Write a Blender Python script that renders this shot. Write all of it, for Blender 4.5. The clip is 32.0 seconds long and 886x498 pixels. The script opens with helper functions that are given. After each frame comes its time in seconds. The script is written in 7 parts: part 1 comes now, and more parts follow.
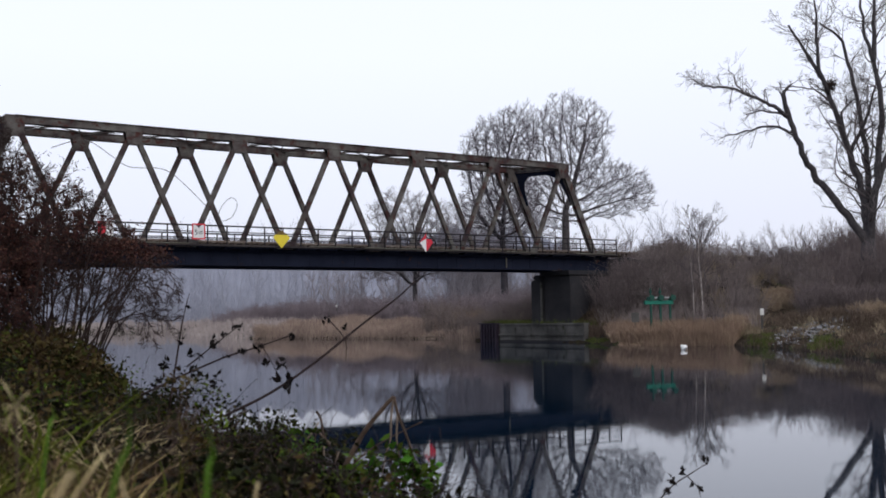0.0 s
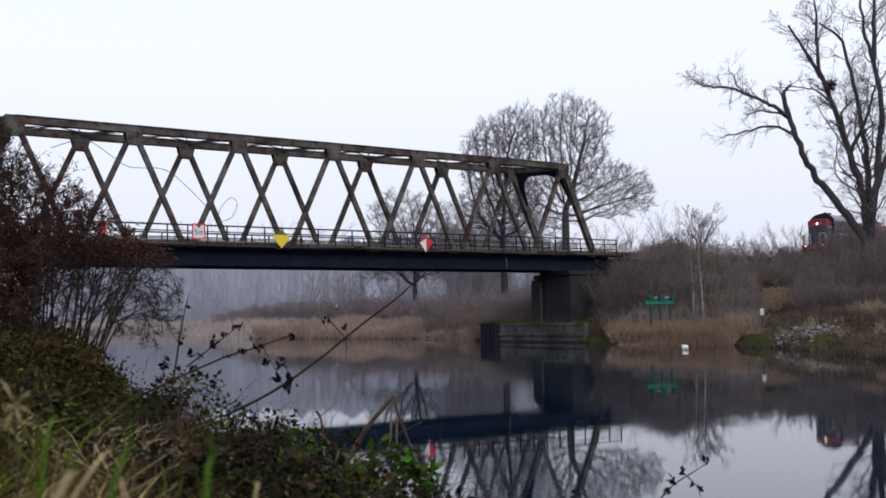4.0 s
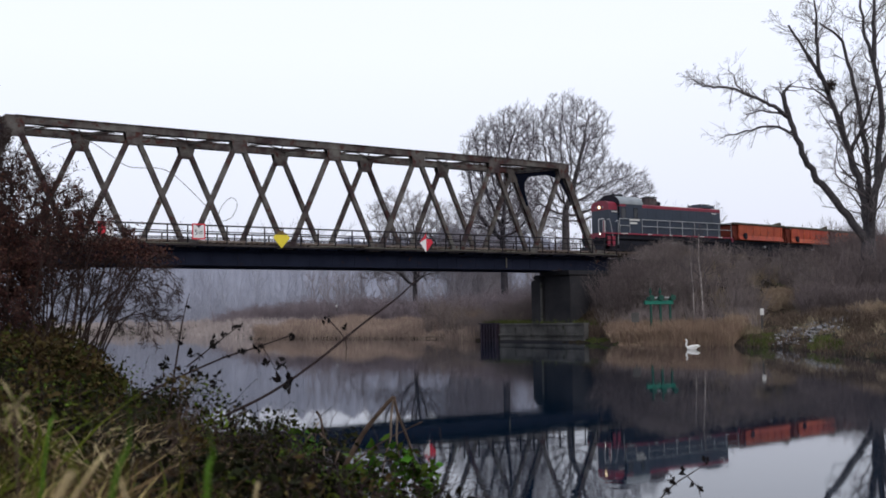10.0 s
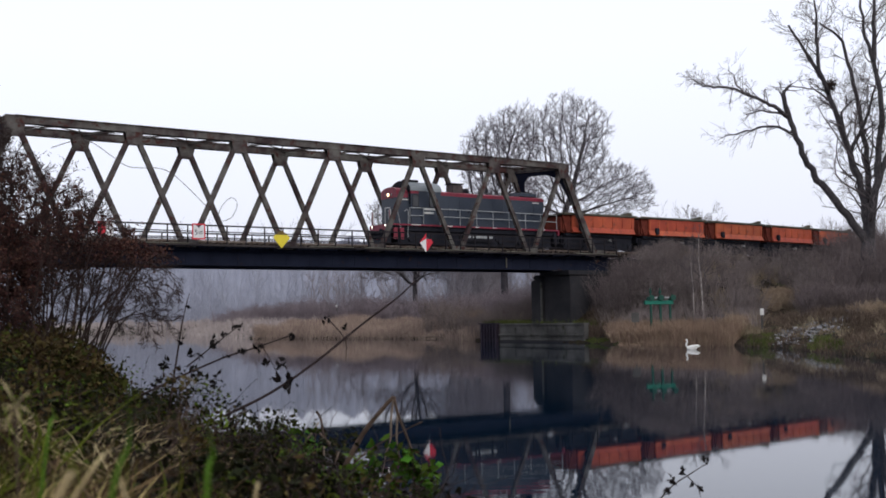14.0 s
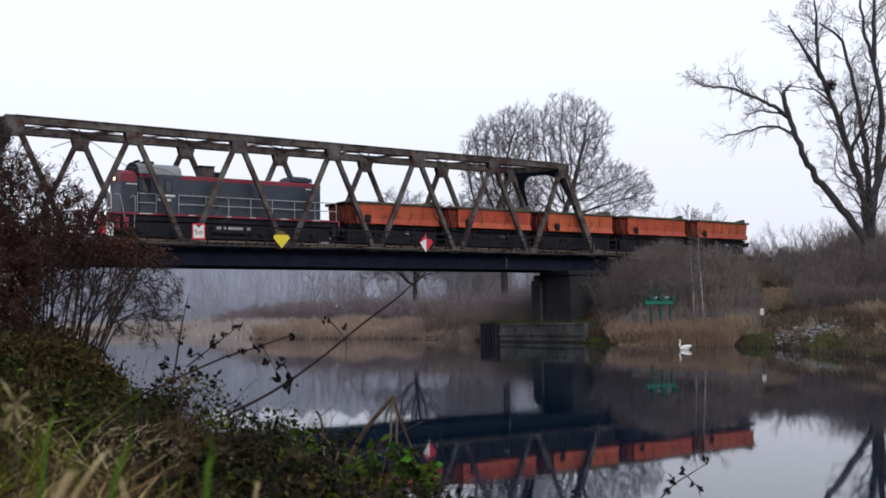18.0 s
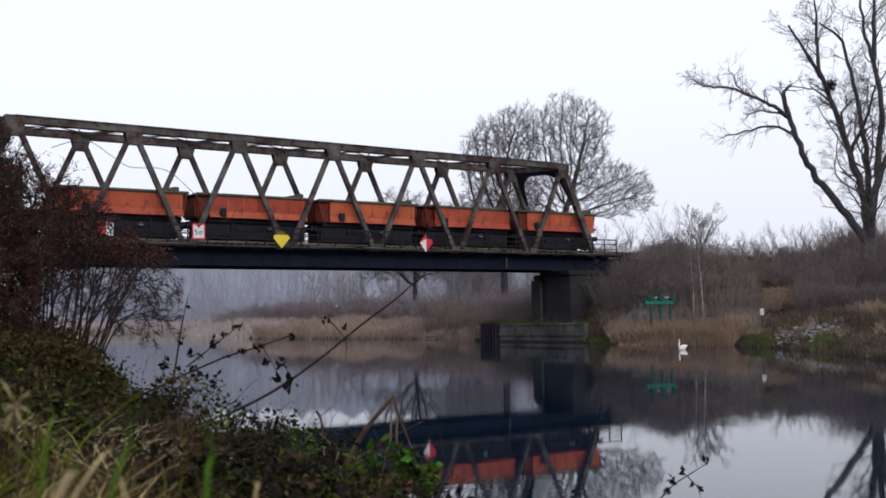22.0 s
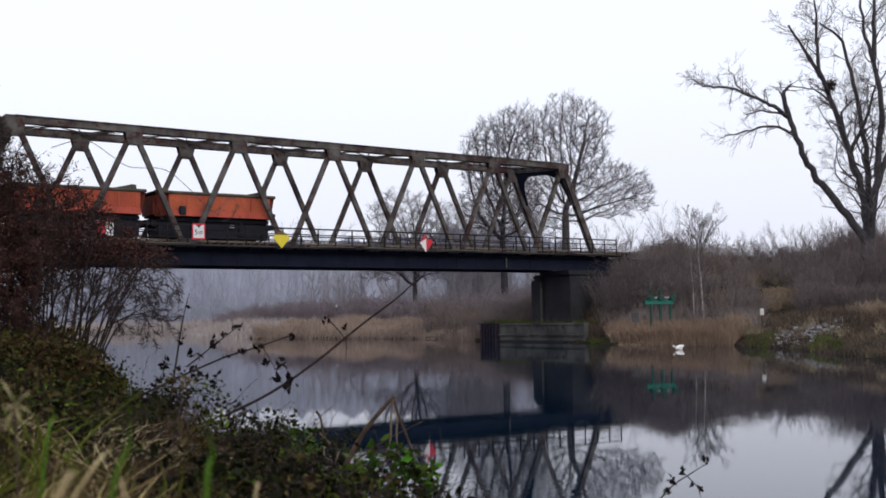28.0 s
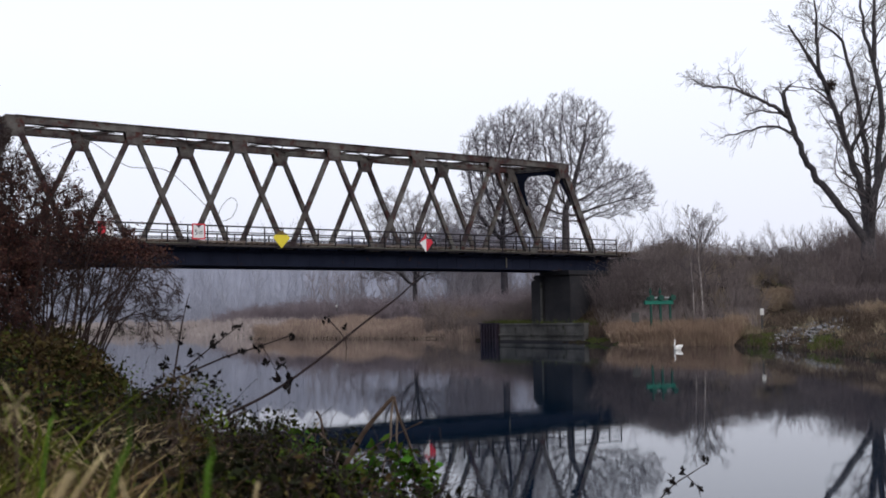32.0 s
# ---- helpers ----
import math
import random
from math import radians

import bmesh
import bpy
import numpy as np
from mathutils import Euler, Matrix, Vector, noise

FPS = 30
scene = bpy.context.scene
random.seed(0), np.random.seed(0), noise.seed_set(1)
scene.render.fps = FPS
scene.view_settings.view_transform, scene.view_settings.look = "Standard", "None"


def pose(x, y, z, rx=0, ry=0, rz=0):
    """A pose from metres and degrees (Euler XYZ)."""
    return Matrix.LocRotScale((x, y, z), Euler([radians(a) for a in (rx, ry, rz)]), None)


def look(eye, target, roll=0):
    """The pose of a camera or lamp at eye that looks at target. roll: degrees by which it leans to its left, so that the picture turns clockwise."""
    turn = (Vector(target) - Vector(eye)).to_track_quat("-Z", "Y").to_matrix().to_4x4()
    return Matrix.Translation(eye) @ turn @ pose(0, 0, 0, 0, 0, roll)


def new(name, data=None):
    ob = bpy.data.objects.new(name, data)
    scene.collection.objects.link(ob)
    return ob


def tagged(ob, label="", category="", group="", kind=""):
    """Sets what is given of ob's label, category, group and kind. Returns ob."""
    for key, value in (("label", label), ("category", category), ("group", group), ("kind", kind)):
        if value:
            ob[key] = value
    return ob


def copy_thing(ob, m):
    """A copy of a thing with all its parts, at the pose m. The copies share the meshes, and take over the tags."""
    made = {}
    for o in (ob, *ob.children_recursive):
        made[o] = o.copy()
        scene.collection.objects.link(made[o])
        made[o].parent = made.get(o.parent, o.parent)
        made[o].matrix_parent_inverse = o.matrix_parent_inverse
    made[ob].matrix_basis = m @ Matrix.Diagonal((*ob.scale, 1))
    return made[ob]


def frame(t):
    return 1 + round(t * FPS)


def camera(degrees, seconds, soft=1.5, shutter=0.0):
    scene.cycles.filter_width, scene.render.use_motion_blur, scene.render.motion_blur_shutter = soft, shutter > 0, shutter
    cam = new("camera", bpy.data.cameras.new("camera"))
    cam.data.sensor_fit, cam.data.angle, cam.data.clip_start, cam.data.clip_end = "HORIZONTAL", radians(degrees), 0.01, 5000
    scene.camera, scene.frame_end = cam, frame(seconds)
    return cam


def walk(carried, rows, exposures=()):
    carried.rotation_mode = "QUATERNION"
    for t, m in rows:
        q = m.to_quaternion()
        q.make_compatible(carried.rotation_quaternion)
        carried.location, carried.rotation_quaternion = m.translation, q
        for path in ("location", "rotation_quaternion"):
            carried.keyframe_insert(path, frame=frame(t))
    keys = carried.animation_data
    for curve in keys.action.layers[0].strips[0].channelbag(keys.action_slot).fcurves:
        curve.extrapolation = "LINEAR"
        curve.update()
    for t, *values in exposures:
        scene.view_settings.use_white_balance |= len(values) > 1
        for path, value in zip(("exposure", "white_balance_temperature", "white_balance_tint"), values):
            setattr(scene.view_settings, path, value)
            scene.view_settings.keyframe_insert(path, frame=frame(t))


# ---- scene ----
# The camera stands still on a low river bank; the river surface is z = 0.
cam = camera(44.845, 32.0, soft=1.7)
EYE = (0.0, 0.0, 2.22)
CAM_POSE = Matrix.Translation(EYE) @ pose(0, 0, 0, 93.663, 0, 0) @ pose(0, 0, 0, 0, 0, -1.032)
cam.data.dof.use_dof = True
cam.data.dof.focus_distance = 85.0
cam.data.dof.aperture_fstop = 3.7
walk(cam, [(0.0, CAM_POSE), (32.0, CAM_POSE)], exposures=[(0.0, 0.0, 6500, 10), (10.0, 0.0, 6500, 10), (11.2, 0.05, 6575, 10), (32.0, 0.05, 6575, 10)])

# ---- overcast sky and a weak, wide sun ----
SUN_EL, SUN_AZ = radians(28), radians(150)
world = bpy.data.worlds.new("overcast_sky")
scene.world = world
world.use_nodes = True
wn, wl = world.node_tree.nodes, world.node_tree.links
sky = wn.new("ShaderNodeTexSky")
sky.sky_type = "NISHITA"
sky.sun_disc = False
sky.sun_elevation, sky.sun_rotation = SUN_EL, SUN_AZ
sky.air_density, sky.dust_density, sky.ozone_density = 1.0, 6.0, 1.0
sky_gain = wn.new("ShaderNodeMixRGB")
sky_gain.blend_type = "MULTIPLY"
sky_gain.inputs[0].default_value = 1.0
sky_gain.inputs[2].default_value = (0.10, 0.10, 0.10, 1)
wl.new(sky.outputs[0], sky_gain.inputs[1])
cloud = wn.new("ShaderNodeMixRGB")
cloud.inputs[0].default_value = 0.86
# thicker, slightly violet mist towards the horizon
sky_tc, sky_xyz, mist = wn.new("ShaderNodeTexCoord"), wn.new("ShaderNodeSeparateXYZ"), wn.new("ShaderNodeValToRGB")
wl.new(sky_tc.outputs["Generated"], sky_xyz.inputs[0])
wl.new(sky_xyz.outputs["Z"], mist.inputs[0])
mist.color_ramp.elements[0].position, mist.color_ramp.elements[1].position = 0.04, 0.24
mist.color_ramp.elements[0].color, mist.color_ramp.elements[1].color = (0.91, 0.945, 1.10, 1), (1.06, 1.11, 1.26, 1)
wl.new(mist.outputs[0], cloud.inputs[2])
wl.new(sky_gain.outputs[0], cloud.inputs[1])
wl.new(cloud.outputs[0], wn["Background"].inputs[0])
wn["Background"].inputs[1].default_value = 1.0

sun_data = bpy.data.lights.new("sun", "SUN")
sun_data.energy, sun_data.angle, sun_data.color = 0.5, radians(25), (1.0, 0.96, 0.9)
sun = new("sun", sun_data)
sun.matrix_world = look((0, 0, 60), Vector((0, 0, 60)) - Vector((math.sin(SUN_AZ) * math.cos(SUN_EL), math.cos(SUN_AZ) * math.cos(SUN_EL), math.sin(SUN_EL))))


# ---- materials ----
def material(name, base, second=None, rough=0.7, metal=0.0, scale=4.0, fine=40.0, bump=0.3, spread=0.5, vary=0.0, island=False, wear=None, wear_at=0.6, depth=0.02):
    """A surface with broad stains and fine grain of two colours, relief, and variation from piece to piece."""
    m = bpy.data.materials.new(name)
    m.use_nodes = True
    n, l = m.node_tree.nodes, m.node_tree.links
    bsdf = n["Principled BSDF"]
    tc = n.new("ShaderNodeTexCoord")
    broad, grain = n.new("ShaderNodeTexNoise"), n.new("ShaderNodeTexNoise")
    broad.inputs["Scale"].default_value, grain.inputs["Scale"].default_value = scale, fine
    broad.inputs["Detail"].default_value, grain.inputs["Detail"].default_value = 5.0, 3.0
    l.new(tc.outputs["Object"], broad.inputs["Vector"])
    l.new(tc.outputs["Object"], grain.inputs["Vector"])
    ramp = n.new("ShaderNodeValToRGB")
    ramp.color_ramp.elements[0].position, ramp.color_ramp.elements[1].position = 0.5 - spread / 2, 0.5 + spread / 2
    second = second or tuple(c * 0.6 for c in base)
    ramp.color_ramp.elements[0].color, ramp.color_ramp.elements[1].color = (*second, 1), (*base, 1)
    l.new(broad.outputs["Fac"], ramp.inputs[0])
    col = ramp.outputs[0]
    if wear:
        spots = n.new("ShaderNodeTexNoise")
        spots.inputs["Scale"].default_value, spots.inputs["Detail"].default_value = scale * 2.7, 6.0
        l.new(tc.outputs["Object"], spots.inputs["Vector"])
        edge = n.new("ShaderNodeValToRGB")
        edge.color_ramp.elements[0].position, edge.color_ramp.elements[1].position = wear_at, wear_at + 0.12
        l.new(spots.outputs["Fac"], edge.inputs[0])
        mix = n.new("ShaderNodeMixRGB")
        mix.inputs[2].default_value = (*wear, 1)
        l.new(edge.outputs[0], mix.inputs[0])
        l.new(col, mix.inputs[1])
        col = mix.outputs[0]
    g = n.new("ShaderNodeMixRGB")
    g.blend_type, g.inputs[0].default_value = "OVERLAY", 0.35
    l.new(col, g.inputs[1])
    l.new(grain.outputs["Fac"], g.inputs[2])
    col = g.outputs[0]
    if vary:
        hs = n.new("ShaderNodeHueSaturation")
        if island:
            rnd = n.new("ShaderNodeNewGeometry").outputs["Random Per Island"]
        else:
            rnd = n.new("ShaderNodeObjectInfo").outputs["Random"]
        mr = n.new("ShaderNodeMapRange")
        mr.inputs["To Min"].default_value, mr.inputs["To Max"].default_value = 1 - vary, 1 + vary
        l.new(rnd, mr.inputs["Value"])
        l.new(mr.outputs["Result"], hs.inputs["Value"])
        mh = n.new("ShaderNodeMapRange")
        mh.inputs["To Min"].default_value, mh.inputs["To Max"].default_value = 0.5 - vary * 0.05, 0.5 + vary * 0.05
        l.new(rnd, mh.inputs["Value"])
        l.new(mh.outputs["Result"], hs.inputs["Hue"])
        l.new(col, hs.inputs["Color"])
        col = hs.outputs[0]
    l.new(col, bsdf.inputs["Base Color"])
    bsdf.inputs["Specular IOR Level"].default_value = 0.5 if rough < 0.5 else (0.25 if rough < 0.7 else 0.06)
    bsdf.inputs["Roughness"].default_value, bsdf.inputs["Metallic"].default_value = rough, metal
    if bump:
        b = n.new("ShaderNodeBump")
        b.inputs["Strength"].default_value, b.inputs["Distance"].default_value = bump, depth
        l.new(grain.outputs["Fac"], b.inputs["Height"])
        l.new(b.outputs[0], bsdf.inputs["Normal"])
    return m


def glow(name, col, strength):
    m = bpy.data.materials.new(name)
    m.use_nodes = True
    b = m.node_tree.nodes["Principled BSDF"]
    b.inputs["Base Color"].default_value = (*col, 1)
    b.inputs["Emission Color"].default_value = (*col, 1)
    b.inputs["Emission Strength"].default_value = strength
    return m


STEEL = material("rusted_painted_steel", (0.138, 0.132, 0.122), (0.048, 0.034, 0.036), 0.75, 0.0, 0.9, 14, 0.3, 0.3, wear=(0.070, 0.030, 0.026), wear_at=0.55)
GIRDER = material("dark_girder_steel", (0.017, 0.021, 0.040), (0.010, 0.013, 0.026), 0.7, 0.0, 0.7, 12, 0.3, 0.4, wear=(0.04, 0.022, 0.016), wear_at=0.64)
DECK_EDGE = material("grimy_deck_edge", (0.060, 0.052, 0.052), (0.018, 0.016, 0.020), 0.8, 0, 0.35, 9, 0.3, 0.25)
RAILING = material("railing_steel", (0.028, 0.026, 0.032), (0.018, 0.015, 0.016), 0.7, 0, 2, 20, 0.2)
RAIL_STEEL = material("rail_steel", (0.22, 0.19, 0.17), (0.12, 0.08, 0.06), 0.45, 0.8, 3, 30, 0.1)
SLEEPER = material("oak_sleeper", (0.10, 0.08, 0.065), (0.05, 0.04, 0.035), 0.9, 0, 5, 40, 0.5, vary=0.25)
CONCRETE = material("stained_concrete", (0.130, 0.126, 0.120), (0.050, 0.049, 0.048), 0.9, 0, 0.45, 12, 0.5, 0.3, wear=(0.038, 0.040, 0.027), wear_at=0.6, depth=0.04)
PILE = material("sheet_pile_steel", (0.058, 0.046, 0.066), (0.024, 0.019, 0.028), 0.7, 0.0, 1.5, 15, 0.4)
SOOTY_TAN = material("sooty_tan_metal", (0.125, 0.108, 0.108), (0.045, 0.038, 0.040), 0.8, 0, 2.0, 20, 0.2)
GREY_PAINT = material("dark_grey_loco_paint", (0.022, 0.034, 0.058), (0.014, 0.023, 0.041), 0.45, 0, 0.8, 20, 0.08, 0.5)
RED_PAINT = material("red_loco_paint", (0.25, 0.010, 0.036), (0.155, 0.008, 0.025), 0.45, 0, 1.2, 20, 0.08)
ROOF_PAINT = material("silver_roof_paint", (0.29, 0.325, 0.35), (0.19, 0.21, 0.225), 0.5, 0, 1.0, 20, 0.1)
WHITE_PAINT = material("grimy_white_paint", (0.70, 0.70, 0.68), (0.50, 0.50, 0.48), 0.6, 0, 2, 30, 0.1)
PALE_RAIL = material("pale_handrail_paint", (0.40, 0.42, 0.43), (0.25, 0.26, 0.27), 0.6, 0, 3, 30, 0.1)
BLACK = material("sooty_black", (0.026, 0.028, 0.038), (0.016, 0.016, 0.021), 0.7, 0, 2, 25, 0.3)
ORANGE = material("weathered_orange_paint", (0.52, 0.112, 0.050), (0.32, 0.062, 0.034), 0.6, 0, 0.8, 14, 0.2, 0.5, vary=0.14, wear=(0.24, 0.062, 0.038), wear_at=0.56)
WAGON_RIM = material("grimy_green_rim", (0.115, 0.120, 0.095), (0.06, 0.055, 0.045), 0.85, 0, 1.5, 15, 0.3, wear=(0.13, 0.05, 0.035), wear_at=0.58)
# darker copy of the orange: shade between the wagons put into the colour
END_SHADE_RED = material("shade_dark_red_paint", (0.20, 0.046, 0.030), (0.085, 0.022, 0.017), 0.7, 0, 1.5, 14, 0.2, 0.5)
RIM = material("dusty_grey_rim", (0.20, 0.20, 0.165), (0.11, 0.10, 0.08), 0.85, 0, 1.5, 15, 0.3)
LOAD = material("gravel_load", (0.20, 0.17, 0.14), (0.10, 0.085, 0.07), 0.95, 0, 3, 12, 0.8, depth=0.08)
YELLOW = material("yellow_sign", (0.80, 0.66, 0.05), (0.70, 0.55, 0.05), 0.5, 0, 2, 20, 0.05)
SIGN_WHITE = material("white_sign", (0.80, 0.80, 0.80), (0.66, 0.66, 0.66), 0.5, 0, 2, 20, 0.05)
SIGN_RED = material("red_sign", (0.66, 0.035, 0.06), (0.52, 0.03, 0.05), 0.5, 0, 2, 20, 0.05)
SIGN_DARK = material("dark_sign_paint", (0.06, 0.06, 0.08), None, 0.6, 0, 2, 20, 0.05)
GREEN_PAINT = material("green_paint", (0.012, 0.20, 0.135), (0.01, 0.12, 0.09), 0.5, 0, 2, 20, 0.1)
SWAN_WHITE = material("swan_feathers", (0.82, 0.82, 0.80), (0.70, 0.69, 0.66), 0.8, 0, 6, 60, 0.2)
SWAN_BILL = material("orange_bill", (0.55, 0.18, 0.04), None, 0.5, 0, 6, 60, 0.1)
# mist over the distant rise is put into this pale bluish colour
HAZE_WOOD = material("haze_coloured_wood", (0.285, 0.300, 0.368), (0.255, 0.268, 0.33), 1.0, 0, 0.02, 0.2, 0)
# shade under the deck put into the colour; also used for the wet wall foot
SHADE_WET_CONCRETE = material("shade_wet_concrete", (0.046, 0.045, 0.049), (0.024, 0.024, 0.028), 0.9, 0, 0.5, 12, 0.5, 0.5, depth=0.04)
# lifted and blued to imitate mist over the middle thickets
MID_TWIG = material("haze_paled_thicket", (0.305, 0.280, 0.302), (0.230, 0.210, 0.228), 0.9, 0, 0.1, 2, 0)
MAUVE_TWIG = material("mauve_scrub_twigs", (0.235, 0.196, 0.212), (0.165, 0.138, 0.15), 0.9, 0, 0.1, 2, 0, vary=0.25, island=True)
# brownish yellow carries the shading of the sign's tilted upper facet
YELLOW_SHADED = material("shaded_yellow_metal", (0.20, 0.14, 0.05), (0.12, 0.08, 0.035), 0.7, 0, 3, 20, 0.1)
TAN_GRASS = material("tan_tufts", (0.33, 0.265, 0.185), (0.20, 0.155, 0.105), 0.9, 0, 0.3, 5, 0, vary=0.35, island=True)
MOSS = material("yellow_green_grass", (0.105, 0.125, 0.035), (0.05, 0.06, 0.02), 0.9, 0, 0.5, 5, 0, vary=0.35, island=True)
GREEN_DARK = material("darker_green_paint", (0.012, 0.085, 0.062), (0.008, 0.045, 0.035), 0.6, 0, 3, 20, 0.1)
NEAR_GREEN = material("fresh_green_blade", (0.075, 0.155, 0.016), (0.045, 0.095, 0.010), 0.75, 0, 8, 60, 0.05)
NEAR_STRAW = material("bleached_blade", (0.50, 0.42, 0.24), (0.25, 0.19, 0.10), 0.7, 0, 8, 60, 0.05)
BROWN_STRAW = material("brown_dead_grass", (0.17, 0.11, 0.055), (0.045, 0.028, 0.016), 0.85, 0, 3, 30, 0.05, vary=0.5, island=True)
OLIVE_LEAF = material("dull_olive_leaves", (0.052, 0.053, 0.011), (0.008, 0.008, 0.003), 0.75, 0, 1.2, 30, 0.1, vary=0.6, island=True)
WEED_LEAF = material("weed_leaves", (0.105, 0.140, 0.014), (0.020, 0.034, 0.004), 0.75, 0, 1.4, 30, 0.1, vary=0.6, island=True)
SHOOT_LEAF = material("fresh_shoot_leaves", (0.066, 0.125, 0.012), (0.012, 0.028, 0.004), 0.72, 0, 3, 30, 0.1, vary=0.7, island=True)
RED_SHRUB = material("purplish_twigs", (0.174, 0.141, 0.141), (0.105, 0.086, 0.087), 0.9, 0, 0.2, 3, 0, vary=0.3, island=True)
ASH_BARK = material("dark_ash_bark", (0.060, 0.056, 0.064), (0.030, 0.028, 0.033), 0.9, 0, 2, 12, 0.4)
# oak bark and the twigs below are paled for mist, put into their colour
OAK_BARK = material("haze_paled_oak_bark", (0.115, 0.105, 0.108), (0.06, 0.054, 0.056), 0.9, 0, 2, 12, 0.4)
OAK_TWIG = material("haze_grey_twigs", (0.172, 0.155, 0.176), (0.114, 0.103, 0.118), 0.9, 0, 0.2, 4, 0)
TENDRIL = material("pale_dry_tendril", (0.13, 0.115, 0.11), (0.09, 0.08, 0.075), 0.9, 0, 5, 40, 0)
GLASS = material("dark_window_glass", (0.03, 0.035, 0.04), (0.02, 0.02, 0.025), 0.08, 0, 1, 5, 0)
BARK = material("grey_bark", (0.088, 0.081, 0.086), (0.042, 0.039, 0.042), 0.9, 0, 3, 18, 0.6)
TWIG = material("bare_twigs", (0.135, 0.118, 0.122), (0.085, 0.074, 0.077), 0.9, 0, 0.3, 5, 0.1)
# twig colour lightened to suggest haze in front of these crowns
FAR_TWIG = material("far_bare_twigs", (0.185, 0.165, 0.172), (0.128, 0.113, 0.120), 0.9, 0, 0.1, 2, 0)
# farthest twigs, paled most: the haze is painted in
FARTHER_TWIG = material("haze_paled_twigs", (0.365, 0.378, 0.450), (0.320, 0.332, 0.398), 0.9, 0, 0.05, 2, 0)
BIRCH = material("pale_birch_bark", (0.46, 0.41, 0.39), (0.17, 0.15, 0.14), 0.85, 0, 5, 30, 0.2)
BUSH_TWIG = material("reddish_bush_twigs", (0.050, 0.034, 0.031), (0.025, 0.017, 0.016), 0.85, 0, 1.5, 20, 0.1)
BUSH_LEAF = material("withered_red_leaves", (0.088, 0.038, 0.032), (0.040, 0.020, 0.018), 0.75, 0, 1.2, 20, 0.1, vary=0.45, island=True)
WITHERED = material("withered_brown_leaves", (0.076, 0.053, 0.020), (0.018, 0.012, 0.006), 0.8, 0, 1.2, 20, 0.1, vary=0.5, island=True)
BRAMBLE_LEAF = material("dark_bramble_leaves", (0.021, 0.022, 0.007), (0.005, 0.006, 0.003), 0.75, 0, 4, 30, 0.1, vary=0.7, island=True)
GREEN_LEAF = material("green_bramble_leaves", (0.092, 0.118, 0.012), (0.016, 0.024, 0.004), 0.75, 0, 1.6, 30, 0.1, vary=0.7, island=True)
GRASS = material("winter_grass_green", (0.110, 0.130, 0.016), (0.038, 0.048, 0.006), 0.8, 0, 1.0, 20, 0.05, vary=0.5, island=True)
STRAW = material("dry_straw_grass", (0.46, 0.35, 0.15), (0.20, 0.15, 0.07), 0.85, 0, 1.0, 20, 0.05, vary=0.5, island=True)
LITTER = material("dead_brown_litter", (0.034, 0.020, 0.010), (0.008, 0.005, 0.003), 0.9, 0, 1.0, 20, 0.1, vary=0.5, island=True)
REED = material("dry_reed", (0.40, 0.305, 0.25), (0.245, 0.185, 0.158), 0.85, 0, 0.15, 3, 0.05, vary=0.35, island=True)
# reed colour faded towards grey to imitate mist on the distant shore
FAR_REED = material("haze_paled_reed", (0.45, 0.385, 0.365), (0.36, 0.31, 0.30), 0.85, 0, 0.08, 2, 0.0, vary=0.25, island=True)
BROWN_SHRUB = material("warm_brown_thicket", (0.235, 0.192, 0.178), (0.14, 0.114, 0.108), 0.9, 0, 0.15, 3, 0, vary=0.3, island=True)
RUSSET_REED = material("russet_reed", (0.34, 0.240, 0.178), (0.20, 0.140, 0.105), 0.85, 0, 0.2, 3, 0.05, vary=0.4, island=True)
PALE_GRASS = material("bleached_tussocks", (0.36, 0.275, 0.20), (0.22, 0.165, 0.12), 0.9, 0, 0.4, 5, 0, vary=0.3, island=True)
SHRUB = material("brown_shrub_twigs", (0.250, 0.208, 0.200), (0.120, 0.100, 0.100), 0.9, 0, 0.25, 5, 0, vary=0.35, island=True)
BANK_BROWN = material("dead_brown_herbs", (0.145, 0.108, 0.082), (0.072, 0.052, 0.042), 0.9, 0, 0.25, 5, 0, vary=0.4, island=True)
STONE = material("riprap_stone", (0.34, 0.34, 0.355), (0.085, 0.082, 0.086), 0.9, 0, 2, 15, 0.5, vary=0.45)
GROUND = material("bank_earth", (0.036, 0.027, 0.018), (0.014, 0.011, 0.008), 0.95, 0, 0.25, 4, 0.6, 0.5, wear=(0.040, 0.045, 0.018), wear_at=0.55, depth=0.08)
PALE_STALK = material("bleached_stalk", (0.24, 0.185, 0.145), (0.09, 0.066, 0.052), 0.8, 0, 8, 50, 0.3)
CANE_LEAF = material("blackened_curled_leaves", (0.014, 0.011, 0.011), (0.006, 0.005, 0.005), 0.8, 0, 4, 30, 0.1, vary=0.5, island=True)
STALK = material("dry_brown_stalk", (0.108, 0.075, 0.055), (0.030, 0.021, 0.017), 0.8, 0, 8, 50, 0.3)
CANE = material("bramble_cane", (0.040, 0.027, 0.026), (0.022, 0.015, 0.015), 0.7, 0, 8, 50, 0.2)
LAMP_GLOW = glow("lit_headlamp", (1.0, 0.72, 0.45), 4.2)
TAIL_GLOW = glow("lit_marker_lamp", (1.0, 0.90, 0.8), 2.5)


